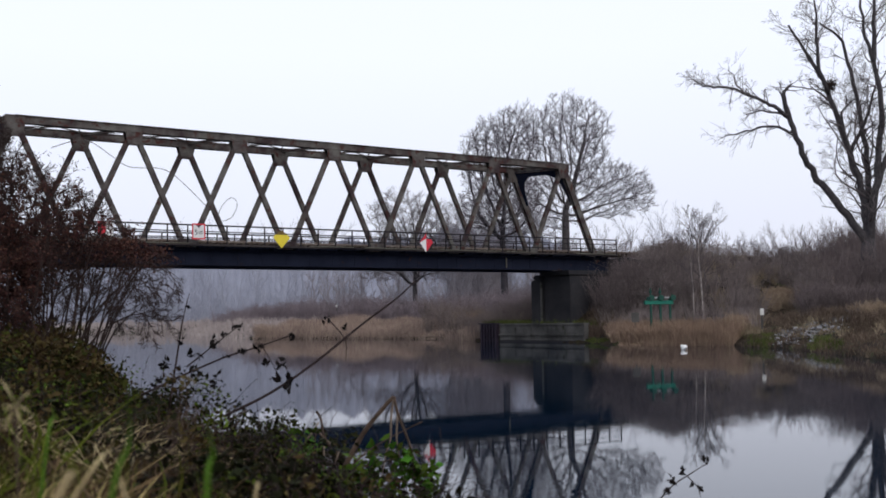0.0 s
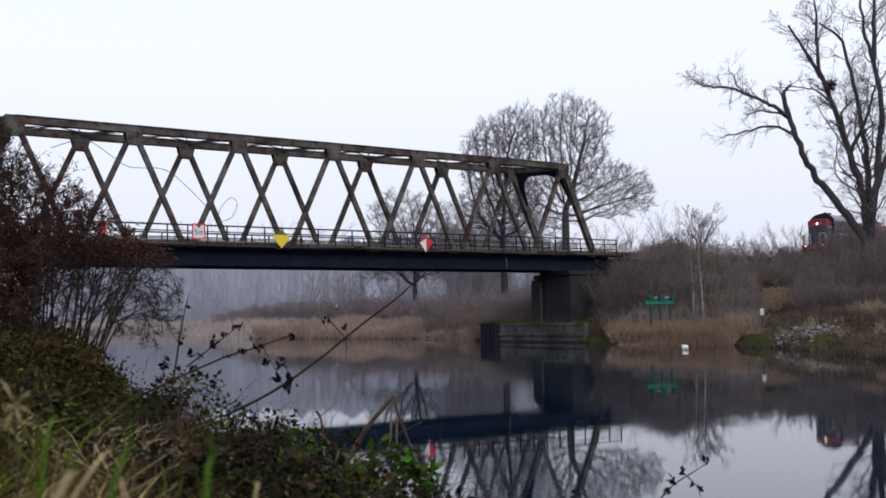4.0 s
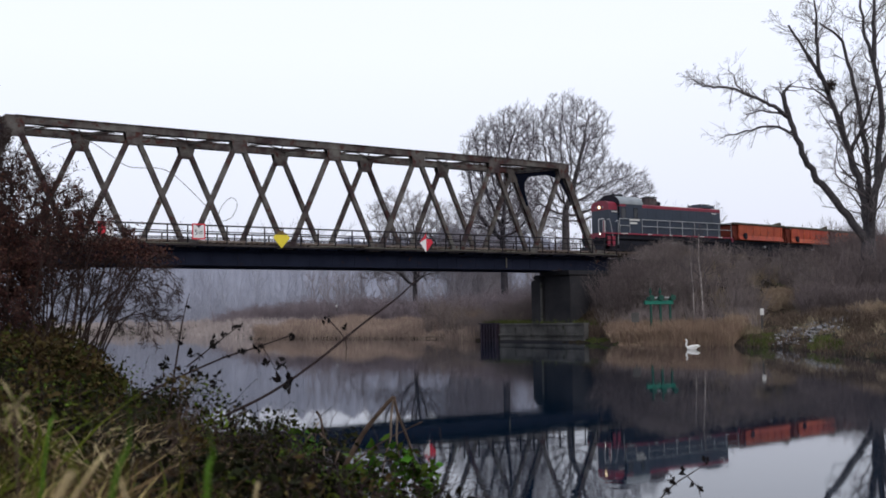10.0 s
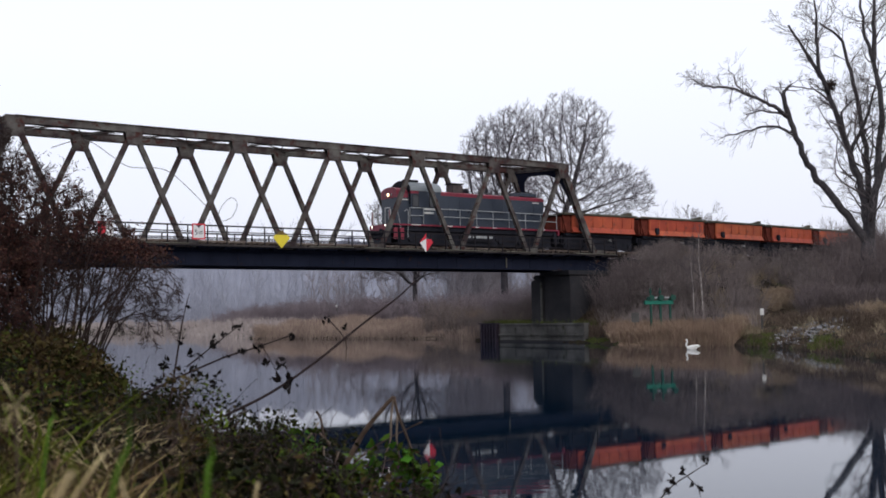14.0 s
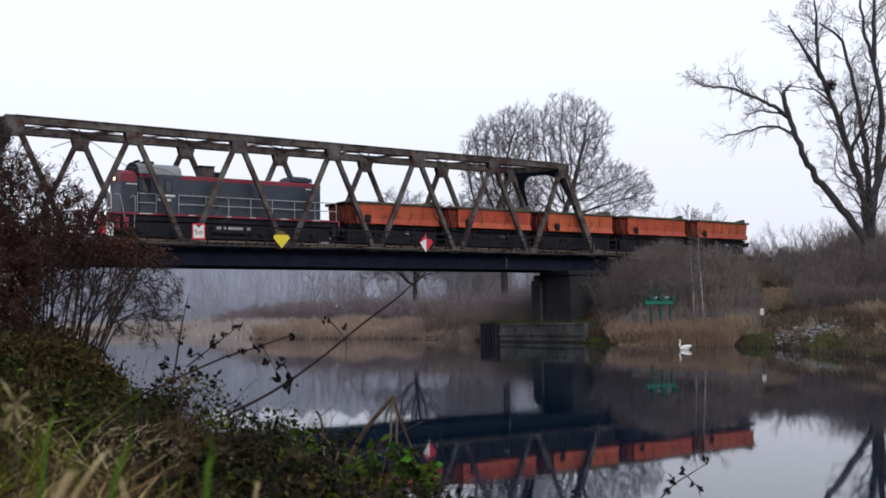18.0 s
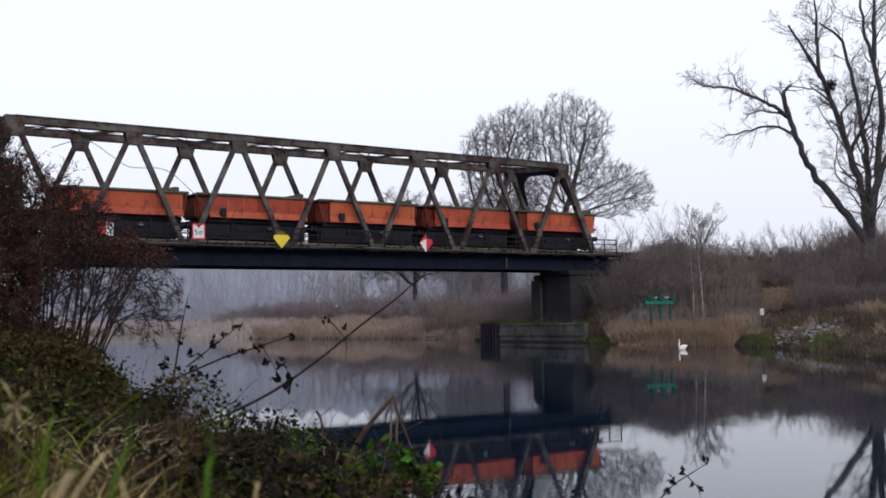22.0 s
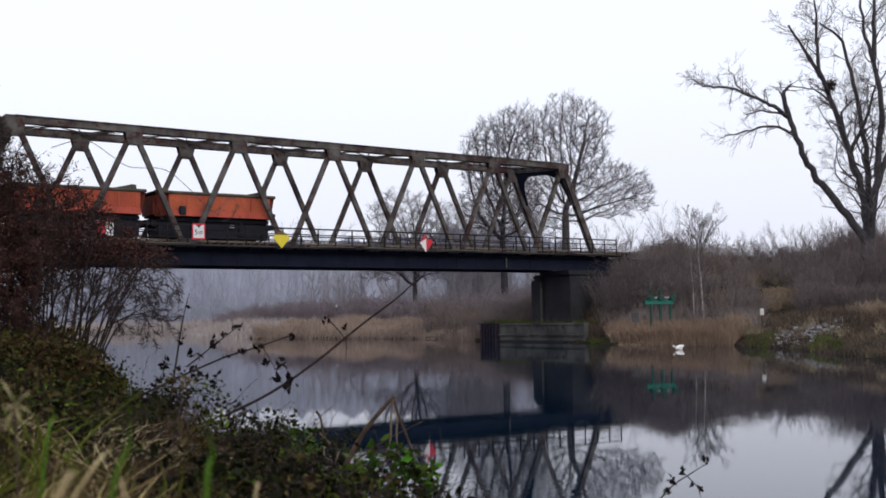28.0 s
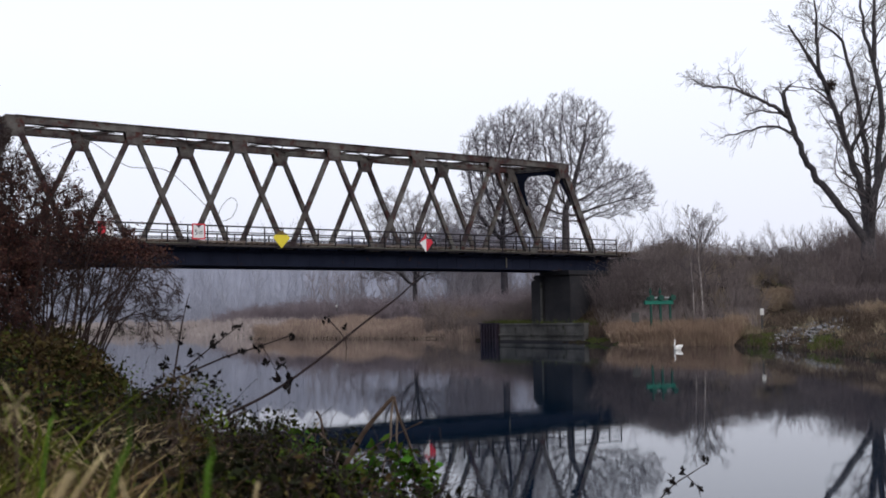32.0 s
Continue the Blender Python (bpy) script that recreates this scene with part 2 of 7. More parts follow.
def water_material():
    m = bpy.data.materials.new("still_river_water")
    m.use_nodes = True
    n, l = m.node_tree.nodes, m.node_tree.links
    b = n["Principled BSDF"]
    b.inputs["Base Color"].default_value = (0.002, 0.009, 0.020, 1)
    b.inputs["Roughness"].default_value = 0.03
    b.inputs["IOR"].default_value = 1.33
    tc = n.new("ShaderNodeTexCoord")
    mp = n.new("ShaderNodeMapping")
    mp.inputs["Scale"].default_value = (0.35, 1.0, 1.0)
    wv, sw = n.new("ShaderNodeTexNoise"), n.new("ShaderNodeTexNoise")
    wv.inputs["Scale"].default_value, sw.inputs["Scale"].default_value = 3.2, 0.12
    wv.inputs["Detail"].default_value = 2.0
    l.new(tc.outputs["Object"], mp.inputs["Vector"])
    l.new(mp.outputs[0], wv.inputs["Vector"])
    l.new(tc.outputs["Object"], sw.inputs["Vector"])
    pick = n.new("ShaderNodeMapRange")
    pick.inputs["From Min"].default_value, pick.inputs["From Max"].default_value = 0.42, 0.62
    l.new(sw.outputs["Fac"], pick.inputs["Value"])
    mul = n.new("ShaderNodeMath")
    mul.operation = "MULTIPLY"
    l.new(wv.outputs["Fac"], mul.inputs[0])
    l.new(pick.outputs["Result"], mul.inputs[1])
    bp = n.new("ShaderNodeBump")
    bp.inputs["Strength"].default_value, bp.inputs["Distance"].default_value = 0.35, 0.0042
    l.new(mul.outputs[0], bp.inputs["Height"])
    l.new(bp.outputs[0], b.inputs["Normal"])
    return m


WATER = water_material()


# ---- building helpers ----
def part(name, bm, mat, parent=None, label=""):
    """Links a bmesh as one mesh object, under a thing or a part if one is given."""
    me = bpy.data.meshes.new(name)
    bm.to_mesh(me)
    bm.free()
    me.materials.append(mat)
    ob = new(name, me)
    if parent:
        ob.parent = parent
    return tagged(ob, label)


def raw(name, verts, faces, mat, parent=None, smooth=False):
    """Links vertices and faces as one mesh object."""
    me = bpy.data.meshes.new(name)
    if isinstance(verts, np.ndarray) and isinstance(faces, np.ndarray):
        k = faces.shape[1]
        me.vertices.add(len(verts))
        me.vertices.foreach_set("co", verts.astype(np.float32).ravel())
        me.loops.add(faces.size)
        me.loops.foreach_set("vertex_index", faces.astype(np.int32).ravel())
        me.polygons.add(len(faces))
        me.polygons.foreach_set("loop_start", np.arange(0, faces.size, k, dtype=np.int32))
        me.update(calc_edges=True)
    else:
        me.from_pydata([tuple(v) for v in verts], [], [tuple(f) for f in faces])
    me.materials.append(mat)
    if smooth:
        me.polygons.foreach_set("use_smooth", np.ones(len(me.polygons), dtype=bool))
    ob = new(name, me)
    if parent:
        ob.parent = parent
    return ob


def box(bm, x0, x1, y0, y1, z0, z1, bevel=0.0):
    r = bmesh.ops.create_cube(bm, size=1.0)
    bmesh.ops.scale(bm, vec=(x1 - x0, y1 - y0, z1 - z0), verts=r["verts"])
    bmesh.ops.translate(bm, vec=((x0 + x1) / 2, (y0 + y1) / 2, (z0 + z1) / 2), verts=r["verts"])
    if bevel:
        es = list({e for v in r["verts"] for e in v.link_edges})
        bmesh.ops.bevel(bm, geom=es, offset=bevel, segments=2, affect="EDGES")
    return bm


def block(x0, x1, y0, y1, z0, z1, bevel=0.0):
    return box(bmesh.new(), x0, x1, y0, y1, z0, z1, bevel)


def cyl(bm, p, q, r0, r1=None, sides=12):
    """A closed round bar from p to q."""
    p, q = Vector(p), Vector(q)
    d = q - p
    m = Matrix.Translation((p + q) / 2) @ d.to_track_quat("Z", "Y").to_matrix().to_4x4()
    bmesh.ops.create_cone(bm, cap_ends=True, segments=sides, radius1=r0, radius2=r0 if r1 is None else r1, depth=d.length, matrix=m)
    return bm


def beam(bm, p, q, wide, high, side=(0, 1, 0)):
    """A rectangular bar from p to q; its width lies along side."""
    p, q, s = Vector(p), Vector(q), Vector(side).normalized()
    d = (q - p).normalized()
    s = (s - d * s.dot(d)).normalized()
    u = s.cross(d).normalized()
    vs = []
    for e in (p, q):
        for a, b in ((-1, -1), (1, -1), (1, 1), (-1, 1)):
            vs.append(bm.verts.new(e + s * (a * wide / 2) + u * (b * high / 2)))
    for f in ((0, 3, 2, 1), (4, 5, 6, 7), (0, 1, 5, 4), (1, 2, 6, 5), (2, 3, 7, 6), (3, 0, 4, 7)):
        bm.faces.new([vs[i] for i in f])
    return bm


def ibeam(bm, p, q, wide, high, side=(0, 1, 0), web=0.06, flange=0.06):
    """A bar of H section: two flanges facing along side, and a web between them."""
    p, q, s = Vector(p), Vector(q), Vector(side).normalized()
    o = s * (wide / 2 - flange / 2)
    beam(bm, p + o, q + o, flange, high, s)
    beam(bm, p - o, q - o, flange, high, s)
    beam(bm, p, q, wide - 2 * flange, web, s)
    return bm


def prism(outline, y0, y1):
    """A plate: the outline in x and z, drawn out from y0 to y1."""
    bm = bmesh.new()
    a = [bm.verts.new((x, y0, z)) for x, z in outline]
    b = [bm.verts.new((x, y1, z)) for x, z in outline]
    bm.faces.new(a)
    bm.faces.new(b[::-1])
    for i in range(len(a)):
        j = (i + 1) % len(a)
        bm.faces.new((a[j], a[i], b[i], b[j]))
    bmesh.ops.recalc_face_normals(bm, faces=bm.faces)
    return bm


def empty(name, m, label="", category="", group="", kind=""):
    ob = new(name)
    ob.empty_display_size = 0.2
    ob.matrix_world = m
    return tagged(ob, label, category, group, kind)


def tubes(segs, sides=3):
    """Vertices and faces of many tapered bars, rows of x0 y0 z0 x1 y1 z1 r0 r1."""
    s = np.asarray(segs, dtype=np.float64)
    p, q, r0, r1 = s[:, 0:3], s[:, 3:6], s[:, 6], s[:, 7]
    d = q - p
    d /= np.maximum(np.linalg.norm(d, axis=1, keepdims=True), 1e-9)
    ref = np.where(np.abs(d[:, 2:3]) > 0.9, np.array([[1.0, 0, 0]]), np.array([[0, 0, 1.0]]))
    u = np.cross(d, ref)
    u /= np.linalg.norm(u, axis=1, keepdims=True)
    v = np.cross(d, u)
    n = len(s)
    vs = np.zeros((n, 2 * sides, 3))
    for i in range(sides):
        a = 2 * math.pi * i / sides
        o = u * math.cos(a) + v * math.sin(a)
        vs[:, i] = p + o * r0[:, None]
        vs[:, sides + i] = q + o * r1[:, None]
    base = (np.arange(n) * 2 * sides)[:, None]
    fs = []
    for i in range(sides):
        j = (i + 1) % sides
        fs.append(np.concatenate([base + i, base + j, base + sides + j, base + sides + i], axis=1))
    return vs.reshape(-1, 3), np.stack(fs, axis=1).reshape(-1, 4)


def pipe(pts, r0, r1, sides=6):
    """Vertices and faces of one bent round bar through the given corners."""
    pts = [Vector(p) for p in pts]
    n = len(pts)
    v, f = [], []
    for i, p in enumerate(pts):
        d = (pts[min(n - 1, i + 1)] - pts[max(0, i - 1)]).normalized()
        u = d.cross(Vector((0, 1, 0)) if abs(d.y) < 0.9 else Vector((1, 0, 0))).normalized()
        w = d.cross(u)
        r = r0 + (r1 - r0) * i / (n - 1)
        for k in range(sides):
            a = 2 * math.pi * k / sides
            v.append(p + (u * math.cos(a) + w * math.sin(a)) * r)
    for i in range(n - 1):
        for k in range(sides):
            j = (k + 1) % sides
            f.append((i * sides + k, i * sides + j, (i + 1) * sides + j, (i + 1) * sides + k))
    f.append(tuple(range(sides))[::-1])
    f.append(tuple((n - 1) * sides + k for k in range(sides)))
    return v, f


def smooth_line(pts, steps=4):
    """A rounded line through the given corners."""
    p = [Vector(q) for q in pts]
    out = []
    for i in range(len(p) - 1):
        a, b, c, d = p[max(0, i - 1)], p[i], p[i + 1], p[min(len(p) - 1, i + 2)]
        for k in range(steps):
            t = k / steps
            out.append(0.5 * (2 * b + (c - a) * t + (2 * a - 5 * b + 4 * c - d) * t * t + (3 * b - a - 3 * c + d) * t ** 3))
    return out + [p[-1]]


def leaves(centres, sizes, rng, flat=0.0, fold=0.25):
    """Small folded leaves of two quads each at the given centres, turned at random."""
    n = len(centres)
    a = rng.normal(size=(n, 3))
    a[:, 2] *= 1 - flat
    a /= np.linalg.norm(a, axis=1, keepdims=True)
    b = rng.normal(size=(n, 3))
    b -= a * np.sum(a * b, axis=1, keepdims=True)
    b /= np.linalg.norm(b, axis=1, keepdims=True)
    c = np.cross(a, b)
    s = np.asarray(sizes)[:, None]
    pts = np.stack([centres - a * s, centres - b * s * 0.55 + c * s * fold, centres + a * s, centres + b * s * 0.55 + c * s * fold], axis=1)
    base = (np.arange(n) * 4)[:, None]
    f = np.concatenate([np.concatenate([base, base + 1, base + 2], axis=1), np.concatenate([base, base + 2, base + 3], axis=1)], axis=0)
    return pts.reshape(-1, 3), f


def blades(roots, tips, width, rng, bend=0.25):
    """Grass blades of two joints from roots to tips, each drawn to a point."""
    n = len(roots)
    d = tips - roots
    length = np.linalg.norm(d, axis=1, keepdims=True)
    w = rng.normal(size=(n, 3))
    w[:, 2] *= 0.2
    w -= d * np.sum(w * d, axis=1, keepdims=True) / length ** 2
    w /= np.linalg.norm(w, axis=1, keepdims=True)
    w *= np.asarray(width).reshape(-1, 1) / 2
    out = rng.normal(size=(n, 3)) * length * bend
    out[:, 2] = -np.abs(out[:, 2]) * 0.5
    m = roots + d * 0.55 - out * 0.3
    t = tips + out * 0.4
    pts = np.stack([roots - w, roots + w, m + w * 0.8, m - w * 0.8, t], axis=1)
    base = (np.arange(n) * 5)[:, None]
    f = np.concatenate([base + np.array([[0, 1, 2]]), base + np.array([[0, 2, 3]]), base + np.array([[3, 2, 4]])], axis=0)
    return pts.reshape(-1, 3), f


# ---- the plan ----
# The bridge's own space: x runs along it (away from the camera to the right), y across it, z above the water.
PANEL, TRUSS_W, SKEW = 7.6, 4.2, -2.27
Z_BOTTOM, Z_TOP, Z_RAIL = 6.79, 15.2, 8.0
THETA = 0.61042
BRIDGE = Matrix.Translation((10.5, 93.1, 0)) @ Matrix.Rotation(THETA, 4, "Z")
CURVE_R, CURVE_S = 242.89, 6.723


def track_at(s, off=0.0):
    """Place and heading on the track in the bridge's space, s metres along it, off metres to its far side."""
    if s <= CURVE_S:
        return s, TRUSS_W / 2 + off, 0.0
    a = (s - CURVE_S) / CURVE_R
    return CURVE_S + (CURVE_R - off) * math.sin(a), TRUSS_W / 2 + off * math.cos(a) + CURVE_R * (1 - math.cos(a)), a


def on_track(s, z=Z_RAIL):
    x, y, a = track_at(s)
    return BRIDGE @ Matrix.Translation((x, y, z)) @ Matrix.Rotation(a, 4, "Z")


RIVER_LEFT = [(60, -300), (26, -80), (10, -20), (4.2, -2), (1.9, 5), (0.1, 9.5), (-2.6, 16), (-7.2, 27), (-14.5, 43), (-31, 62), (-62, 96), (-110, 150), (-190, 230), (-420, 420)]
RIVER_RIGHT = [(-330, 520), (-150, 330), (-52, 221), (-36, 165), (-24, 136), (-12, 125), (0, 113), (3.0, 101), (7.7, 93.6), (11.3, 86.6), (12.8, 78.5), (16.2, 74), (19.4, 72), (20.7, 64), (20.2, 57), (19.2, 46.5), (20, 30), (27, 0), (44, -70), (80, -290)]
RIVER = np.array(RIVER_LEFT + RIVER_RIGHT, dtype=float)
TRACK_RIGHT = np.array([(BRIDGE @ Vector((*track_at(s)[:2], 0)))[:2] for s in np.arange(12.5, 380, 6.0)])
TRACK_LEFT = np.array([(BRIDGE @ Vector((*track_at(s)[:2], 0)))[:2] for s in np.arange(-60, -600, -20.0)])


def line_distance(p, line, closed=False):
    """Distance of points from a line of corners."""
    best = np.full(len(p), 1e9)
    m = len(line)
    for i in range(m if closed else m - 1):
        a, b = line[i], line[(i + 1) % m]
        ab = b - a
        t = np.clip(((p - a) @ ab) / (ab @ ab), 0, 1)
        best = np.minimum(best, np.linalg.norm(p - a - t[:, None] * ab, axis=1))
    return best


def in_river(p):
    inside = np.zeros(len(p), dtype=bool)
    m = len(RIVER)
    for i in range(m):
        (x0, y0), (x1, y1) = RIVER[i], RIVER[(i + 1) % m]
        if y0 != y1:
            cross = ((y0 > p[:, 1]) != (y1 > p[:, 1])) & (p[:, 0] < (x1 - x0) * (p[:, 1] - y0) / (y1 - y0) + x0)
            inside ^= cross
    return inside


def ripple(p, k, seed):
    r = np.random.default_rng(seed)
    z = np.zeros(len(p))
    for _ in range(6):
        a = r.uniform(0, 2 * math.pi)
        z += np.sin((p[:, 0] * math.cos(a) + p[:, 1] * math.sin(a)) * k * r.uniform(0.6, 1.7) + r.uniform(0, 6.28))
    return z / 6


def height(p):
    """Height of the ground at points of the plan."""
    p = np.asarray(p, dtype=float).reshape(-1, 2)
    d = line_distance(p, RIVER, True)
    inside = in_river(p)
    camera_side = p[:, 0] < 8 - 0.32 * p[:, 1]
    left = 0.12 + np.minimum(d * 0.40, 1.66) + 0.10 * ripple(p, 0.9, 1) * np.minimum(d, 1)
    right = 0.15 + np.minimum(d * 0.28, 1.6) + np.clip(d - 12, 0, 400) * 0.004 + 0.25 * ripple(p, 0.25, 2) * np.minimum(d * 0.2, 1)
    z = np.where(camera_side, left, right)
    for line in (TRACK_RIGHT, TRACK_LEFT):
        z = np.maximum(z, Z_RAIL - 0.75 - np.maximum(0, line_distance(p, line) - 3.0) * 0.58)
    return np.where(inside, -np.minimum(1.6, 0.05 + d * 0.45), z)


GX, GY, GS = np.arange(-70, 111, 0.5), np.arange(-10, 331, 0.5), 0.5
_gx, _gy = np.meshgrid(GX, GY, indexing="ij")
GRID = height(np.stack([_gx.ravel(), _gy.ravel()], axis=1)).reshape(_gx.shape).tolist()


def ground_z(x, y):
    """Height of the ground at one place, from a table of half-metre squares."""
    u, v = (x - GX[0]) / GS, (y - GY[0]) / GS
    i, j = int(u), int(v)
    if u < 0 or v < 0 or i >= len(GX) - 1 or j >= len(GY) - 1:
        return float(height([(x, y)])[0])
    u, v = u - i, v - j
    return (GRID[i][j] * (1 - u) + GRID[i + 1][j] * u) * (1 - v) + (GRID[i][j + 1] * (1 - u) + GRID[i + 1][j + 1] * u) * v


def build_ground():
    r = np.concatenate([np.arange(0.25, 6, 0.16), np.arange(6, 150, 0.8), 150 * 1.09 ** np.arange(0, 38)])
    a = np.concatenate([np.linspace(-27, 27, 330), np.linspace(27, 333, 60)[1:-1]])
    a = np.radians(a)
    rr, aa = np.meshgrid(r, a, indexing="ij")
    p = np.stack([(rr * np.sin(aa)).ravel(), (rr * np.cos(aa)).ravel()], axis=1)
    v = np.concatenate([np.column_stack([p, height(p)]), [[0, 0, ground_z(0, 0)]]])
    nr, na = len(r), len(a)
    i, j = np.meshgrid(np.arange(nr - 1), np.arange(na), indexing="ij")
    i, j = i.ravel(), j.ravel()
    k = (j + 1) % na
    f = np.stack([i * na + j, i * na + k, (i + 1) * na + k, (i + 1) * na + j], axis=1)
    j = np.arange(na)
    cap = np.stack([np.full(na, nr * na), (j + 1) % na, j, j], axis=1)[:, :3]
    f = np.concatenate([np.concatenate([f[:, [0, 1, 2]], f[:, [0, 2, 3]]]), cap])
    ob = raw("ground", v, f[:, ::-1], GROUND, None, True)
    tagged(ob, "brown earth river banks and railway embankment", "ground", kind="structure")


build_ground()
w = raw("water", np.array([(-700.0, -320, 0), (300, -320, 0), (300, 640, 0), (-700, 640, 0)]), np.array([[0, 1, 2, 3]]), WATER)
tagged(w, "still dark river water mirroring bridge and sky", "water", kind="structure")


# ---- the railway bridge ----
def build_bridge():
    b = empty("railway_bridge", BRIDGE, "rusty steel truss railway bridge over the river", "bridge")
    for near, y, sk in ((True, 0.0, 0.0), (False, TRUSS_W, SKEW)):
        top = [(-i * PANEL + sk, y, Z_TOP) for i in range(7)]
        low = [(PANEL / 2 - i * PANEL + sk, y, Z_BOTTOM + 0.1) for i in range(8)]
        for i in range(6):
            bm = beam(bmesh.new(), top[i], top[i + 1], 0.46, 0.42)
            c = Vector((0, 0, 0.235))
            beam(bm, Vector(top[i]) + c, Vector(top[i + 1]) + c, 0.66, 0.05)
            c = Vector((0, 0, -0.23))
            beam(bm, Vector(top[i]) + c, Vector(top[i + 1]) + c, 0.56, 0.04)
            part("top_chord", bm, STEEL, b)
        x0, x1 = low[-1][0] - 0.5, low[0][0] + (1.3 if near else 0.6)
        bm = block(x0, x1, y - 0.16, y + 0.16, 6.19, 7.28)
        box(bm, x0, x1, y - 0.36, y + 0.36, 6.12, 6.19)
        box(bm, x0, x1, y - 0.36, y + 0.36, 7.28, 7.35)
        x = x0 + 0.3
        while x < x1:
            box(bm, x, x + 0.03, y - 0.185, y + 0.185, 6.19, 7.28)
            x += 1.9
        part("bottom_girder", bm, GIRDER, b, "deep dark riveted plate girder")
        for i in range(7):
            ends = ((low[i], top[i]), (top[i], low[i + 1]))
            for j, (p, q) in enumerate(ends):
                heavy = (i == 0 and j == 0) or (i == 6 and j == 1)
                bm = ibeam(bmesh.new(), p, q, 0.42 if heavy else 0.30, 0.52 if heavy else 0.33, web=0.05, flange=0.05)
                if heavy:
                    beam(bm, Vector(p) + Vector((0.0, 0, 0.02)), Vector(q) + Vector((0.0, 0, 0.02)), 0.38, 0.30)
                part("end_post" if heavy else "diagonal", bm, STEEL, b)
            t = top[i]
            for o in (-0.245, 0.235):
                part("gusset_plate", prism([(t[0] - 0.62, t[2] + 0.24), (t[0] + 0.62, t[2] + 0.24), (t[0] + 0.62, t[2] - 0.28), (t[0] + 0.42, t[2] - 1.05), (t[0] - 0.42, t[2] - 1.05), (t[0] - 0.62, t[2] - 0.28)], y + o - 0.008, y + o + 0.008), STEEL, b)
        for i in range(8):
            t = low[i]
            for o in (-0.245, 0.235):
                part("foot_gusset", prism([(t[0] - 0.75, 7.35), (t[0] + 0.75, 7.35), (t[0] + 0.62, 7.95), (t[0] - 0.62, 7.95)], y + o - 0.008, y + o + 0.008), STEEL, b)
    # bracing between the two top chords
    for i in range(7):
        p, q = Vector((-i * PANEL, 0.2, Z_TOP + 0.05)), Vector((-i * PANEL + SKEW, TRUSS_W - 0.2, Z_TOP + 0.05))
        if 0 < i < 6:
            part("top_strut", ibeam(bmesh.new(), p, q, 0.16, 0.16, (0, 0, 1), 0.03, 0.03), STEEL, b)
        if i < 6:
            step = Vector((-PANEL, 0, 0))
            half = step * 0.5
            part("thin_strut", beam(bmesh.new(), p + half, q + half, 0.06, 0.08, (0, 0, 1)), STEEL, b)
            part("thin_strut", beam(bmesh.new(), p + half + Vector((0, 0, 0.09)), q + step + Vector((0, 0, 0.09)), 0.04, 0.06, (0, 0, 1)), STEEL, b)
            part("thin_strut", beam(bmesh.new(), p + half + Vector((0, 0, 0.09)), q + Vector((0, 0, 0.09)), 0.04, 0.06, (0, 0, 1)), STEEL, b)
            part("lateral_brace", beam(bmesh.new(), p, q + step, 0.06, 0.09, (0, 0, 1)), STEEL, b)
            part("lateral_brace", beam(bmesh.new(), p + step + Vector((0, 0, 0.16)), q + Vector((0, 0, 0.16)), 0.06, 0.09, (0, 0, 1)), STEEL, b)
    # portals with rounded knees at both ends
    for i in (0, 6):
        p, q = Vector((-i * PANEL, 0.0, Z_TOP)), Vector((-i * PANEL + SKEW, TRUSS_W, Z_TOP))
        along = (q - p).normalized()
        lean = Vector((PANEL / 2 if i == 0 else -PANEL / 2, 0, Z_BOTTOM - Z_TOP)).normalized()
        span = (q - p).length
        bm = bmesh.new()
        edge = [(0.0, 0.15), (0.0, 3.6), (0.42, 3.3)]
        for k in range(9):
            a = math.pi / 2 * k / 8
            edge.append((1.75 - 1.25 * math.cos(a), 2.5 - 1.85 * math.sin(a)))
        full = edge + [(span - u, v) for u, v in edge[::-1]]
        n = lean.cross(along).normalized() * 0.05
        f = [bm.verts.new(p + along * u + lean * v + n) for u, v in full]
        g = [bm.verts.new(p + along * u + lean * v - n) for u, v in full]
        bm.faces.new(f)
        bm.faces.new(g[::-1])
        for k in range(len(f)):
            j = (k + 1) % len(f)
            bm.faces.new((f[j], f[k], g[k], g[j]))
        bmesh.ops.recalc_face_normals(bm, faces=bm.faces)
        # the darker girder steel stands for shadow on the portal
        part("portal_frame", bm, GIRDER, b, "portal plate with rounded knees, coloured dark for shadow")
        part("portal_flange", ibeam(bmesh.new(), p, q, 0.5, 0.3, lean, 0.04, 0.04), STEEL, b)
    # floor beams, stringers, deck
    for i in range(15):
        x = PANEL / 2 - i * PANEL / 2
        p, q = Vector((x, 0.2, 6.75)), Vector((x + SKEW, TRUSS_W - 0.2, 6.75))
        part("floor_beam", ibeam(bmesh.new(), p, q, 0.9, 0.25, (0, 0, 1), 0.03, 0.04), GIRDER, b)
    xa, xb = -50.5, 5.2
    for y in (TRUSS_W / 2 - 0.75, TRUSS_W / 2 + 0.75):
        part("stringer", ibeam(bmesh.new(), (xa, y, 7.35), (xb, y, 7.35), 0.22, 0.5, (0, 1, 0), 0.18, 0.03), GIRDER, b)
    # walkway outside the near truss, on brackets
    n = 30
    for i in range(n):
        x0 = xa + (xb - xa) * i / n
        x1 = xa + (xb - xa) * (i + 1) / n
        part("walkway_plate", block(x0 + 0.01, x1 - 0.01, -1.25, -0.40, 7.40, 7.47), GIRDER, b)
        part("walkway_bracket", prism([(x0, 7.38), (x0 + 0.08, 7.38), (x0 + 0.08, 7.24), (x0, 7.24)], -1.15, -0.365), GIRDER, b)
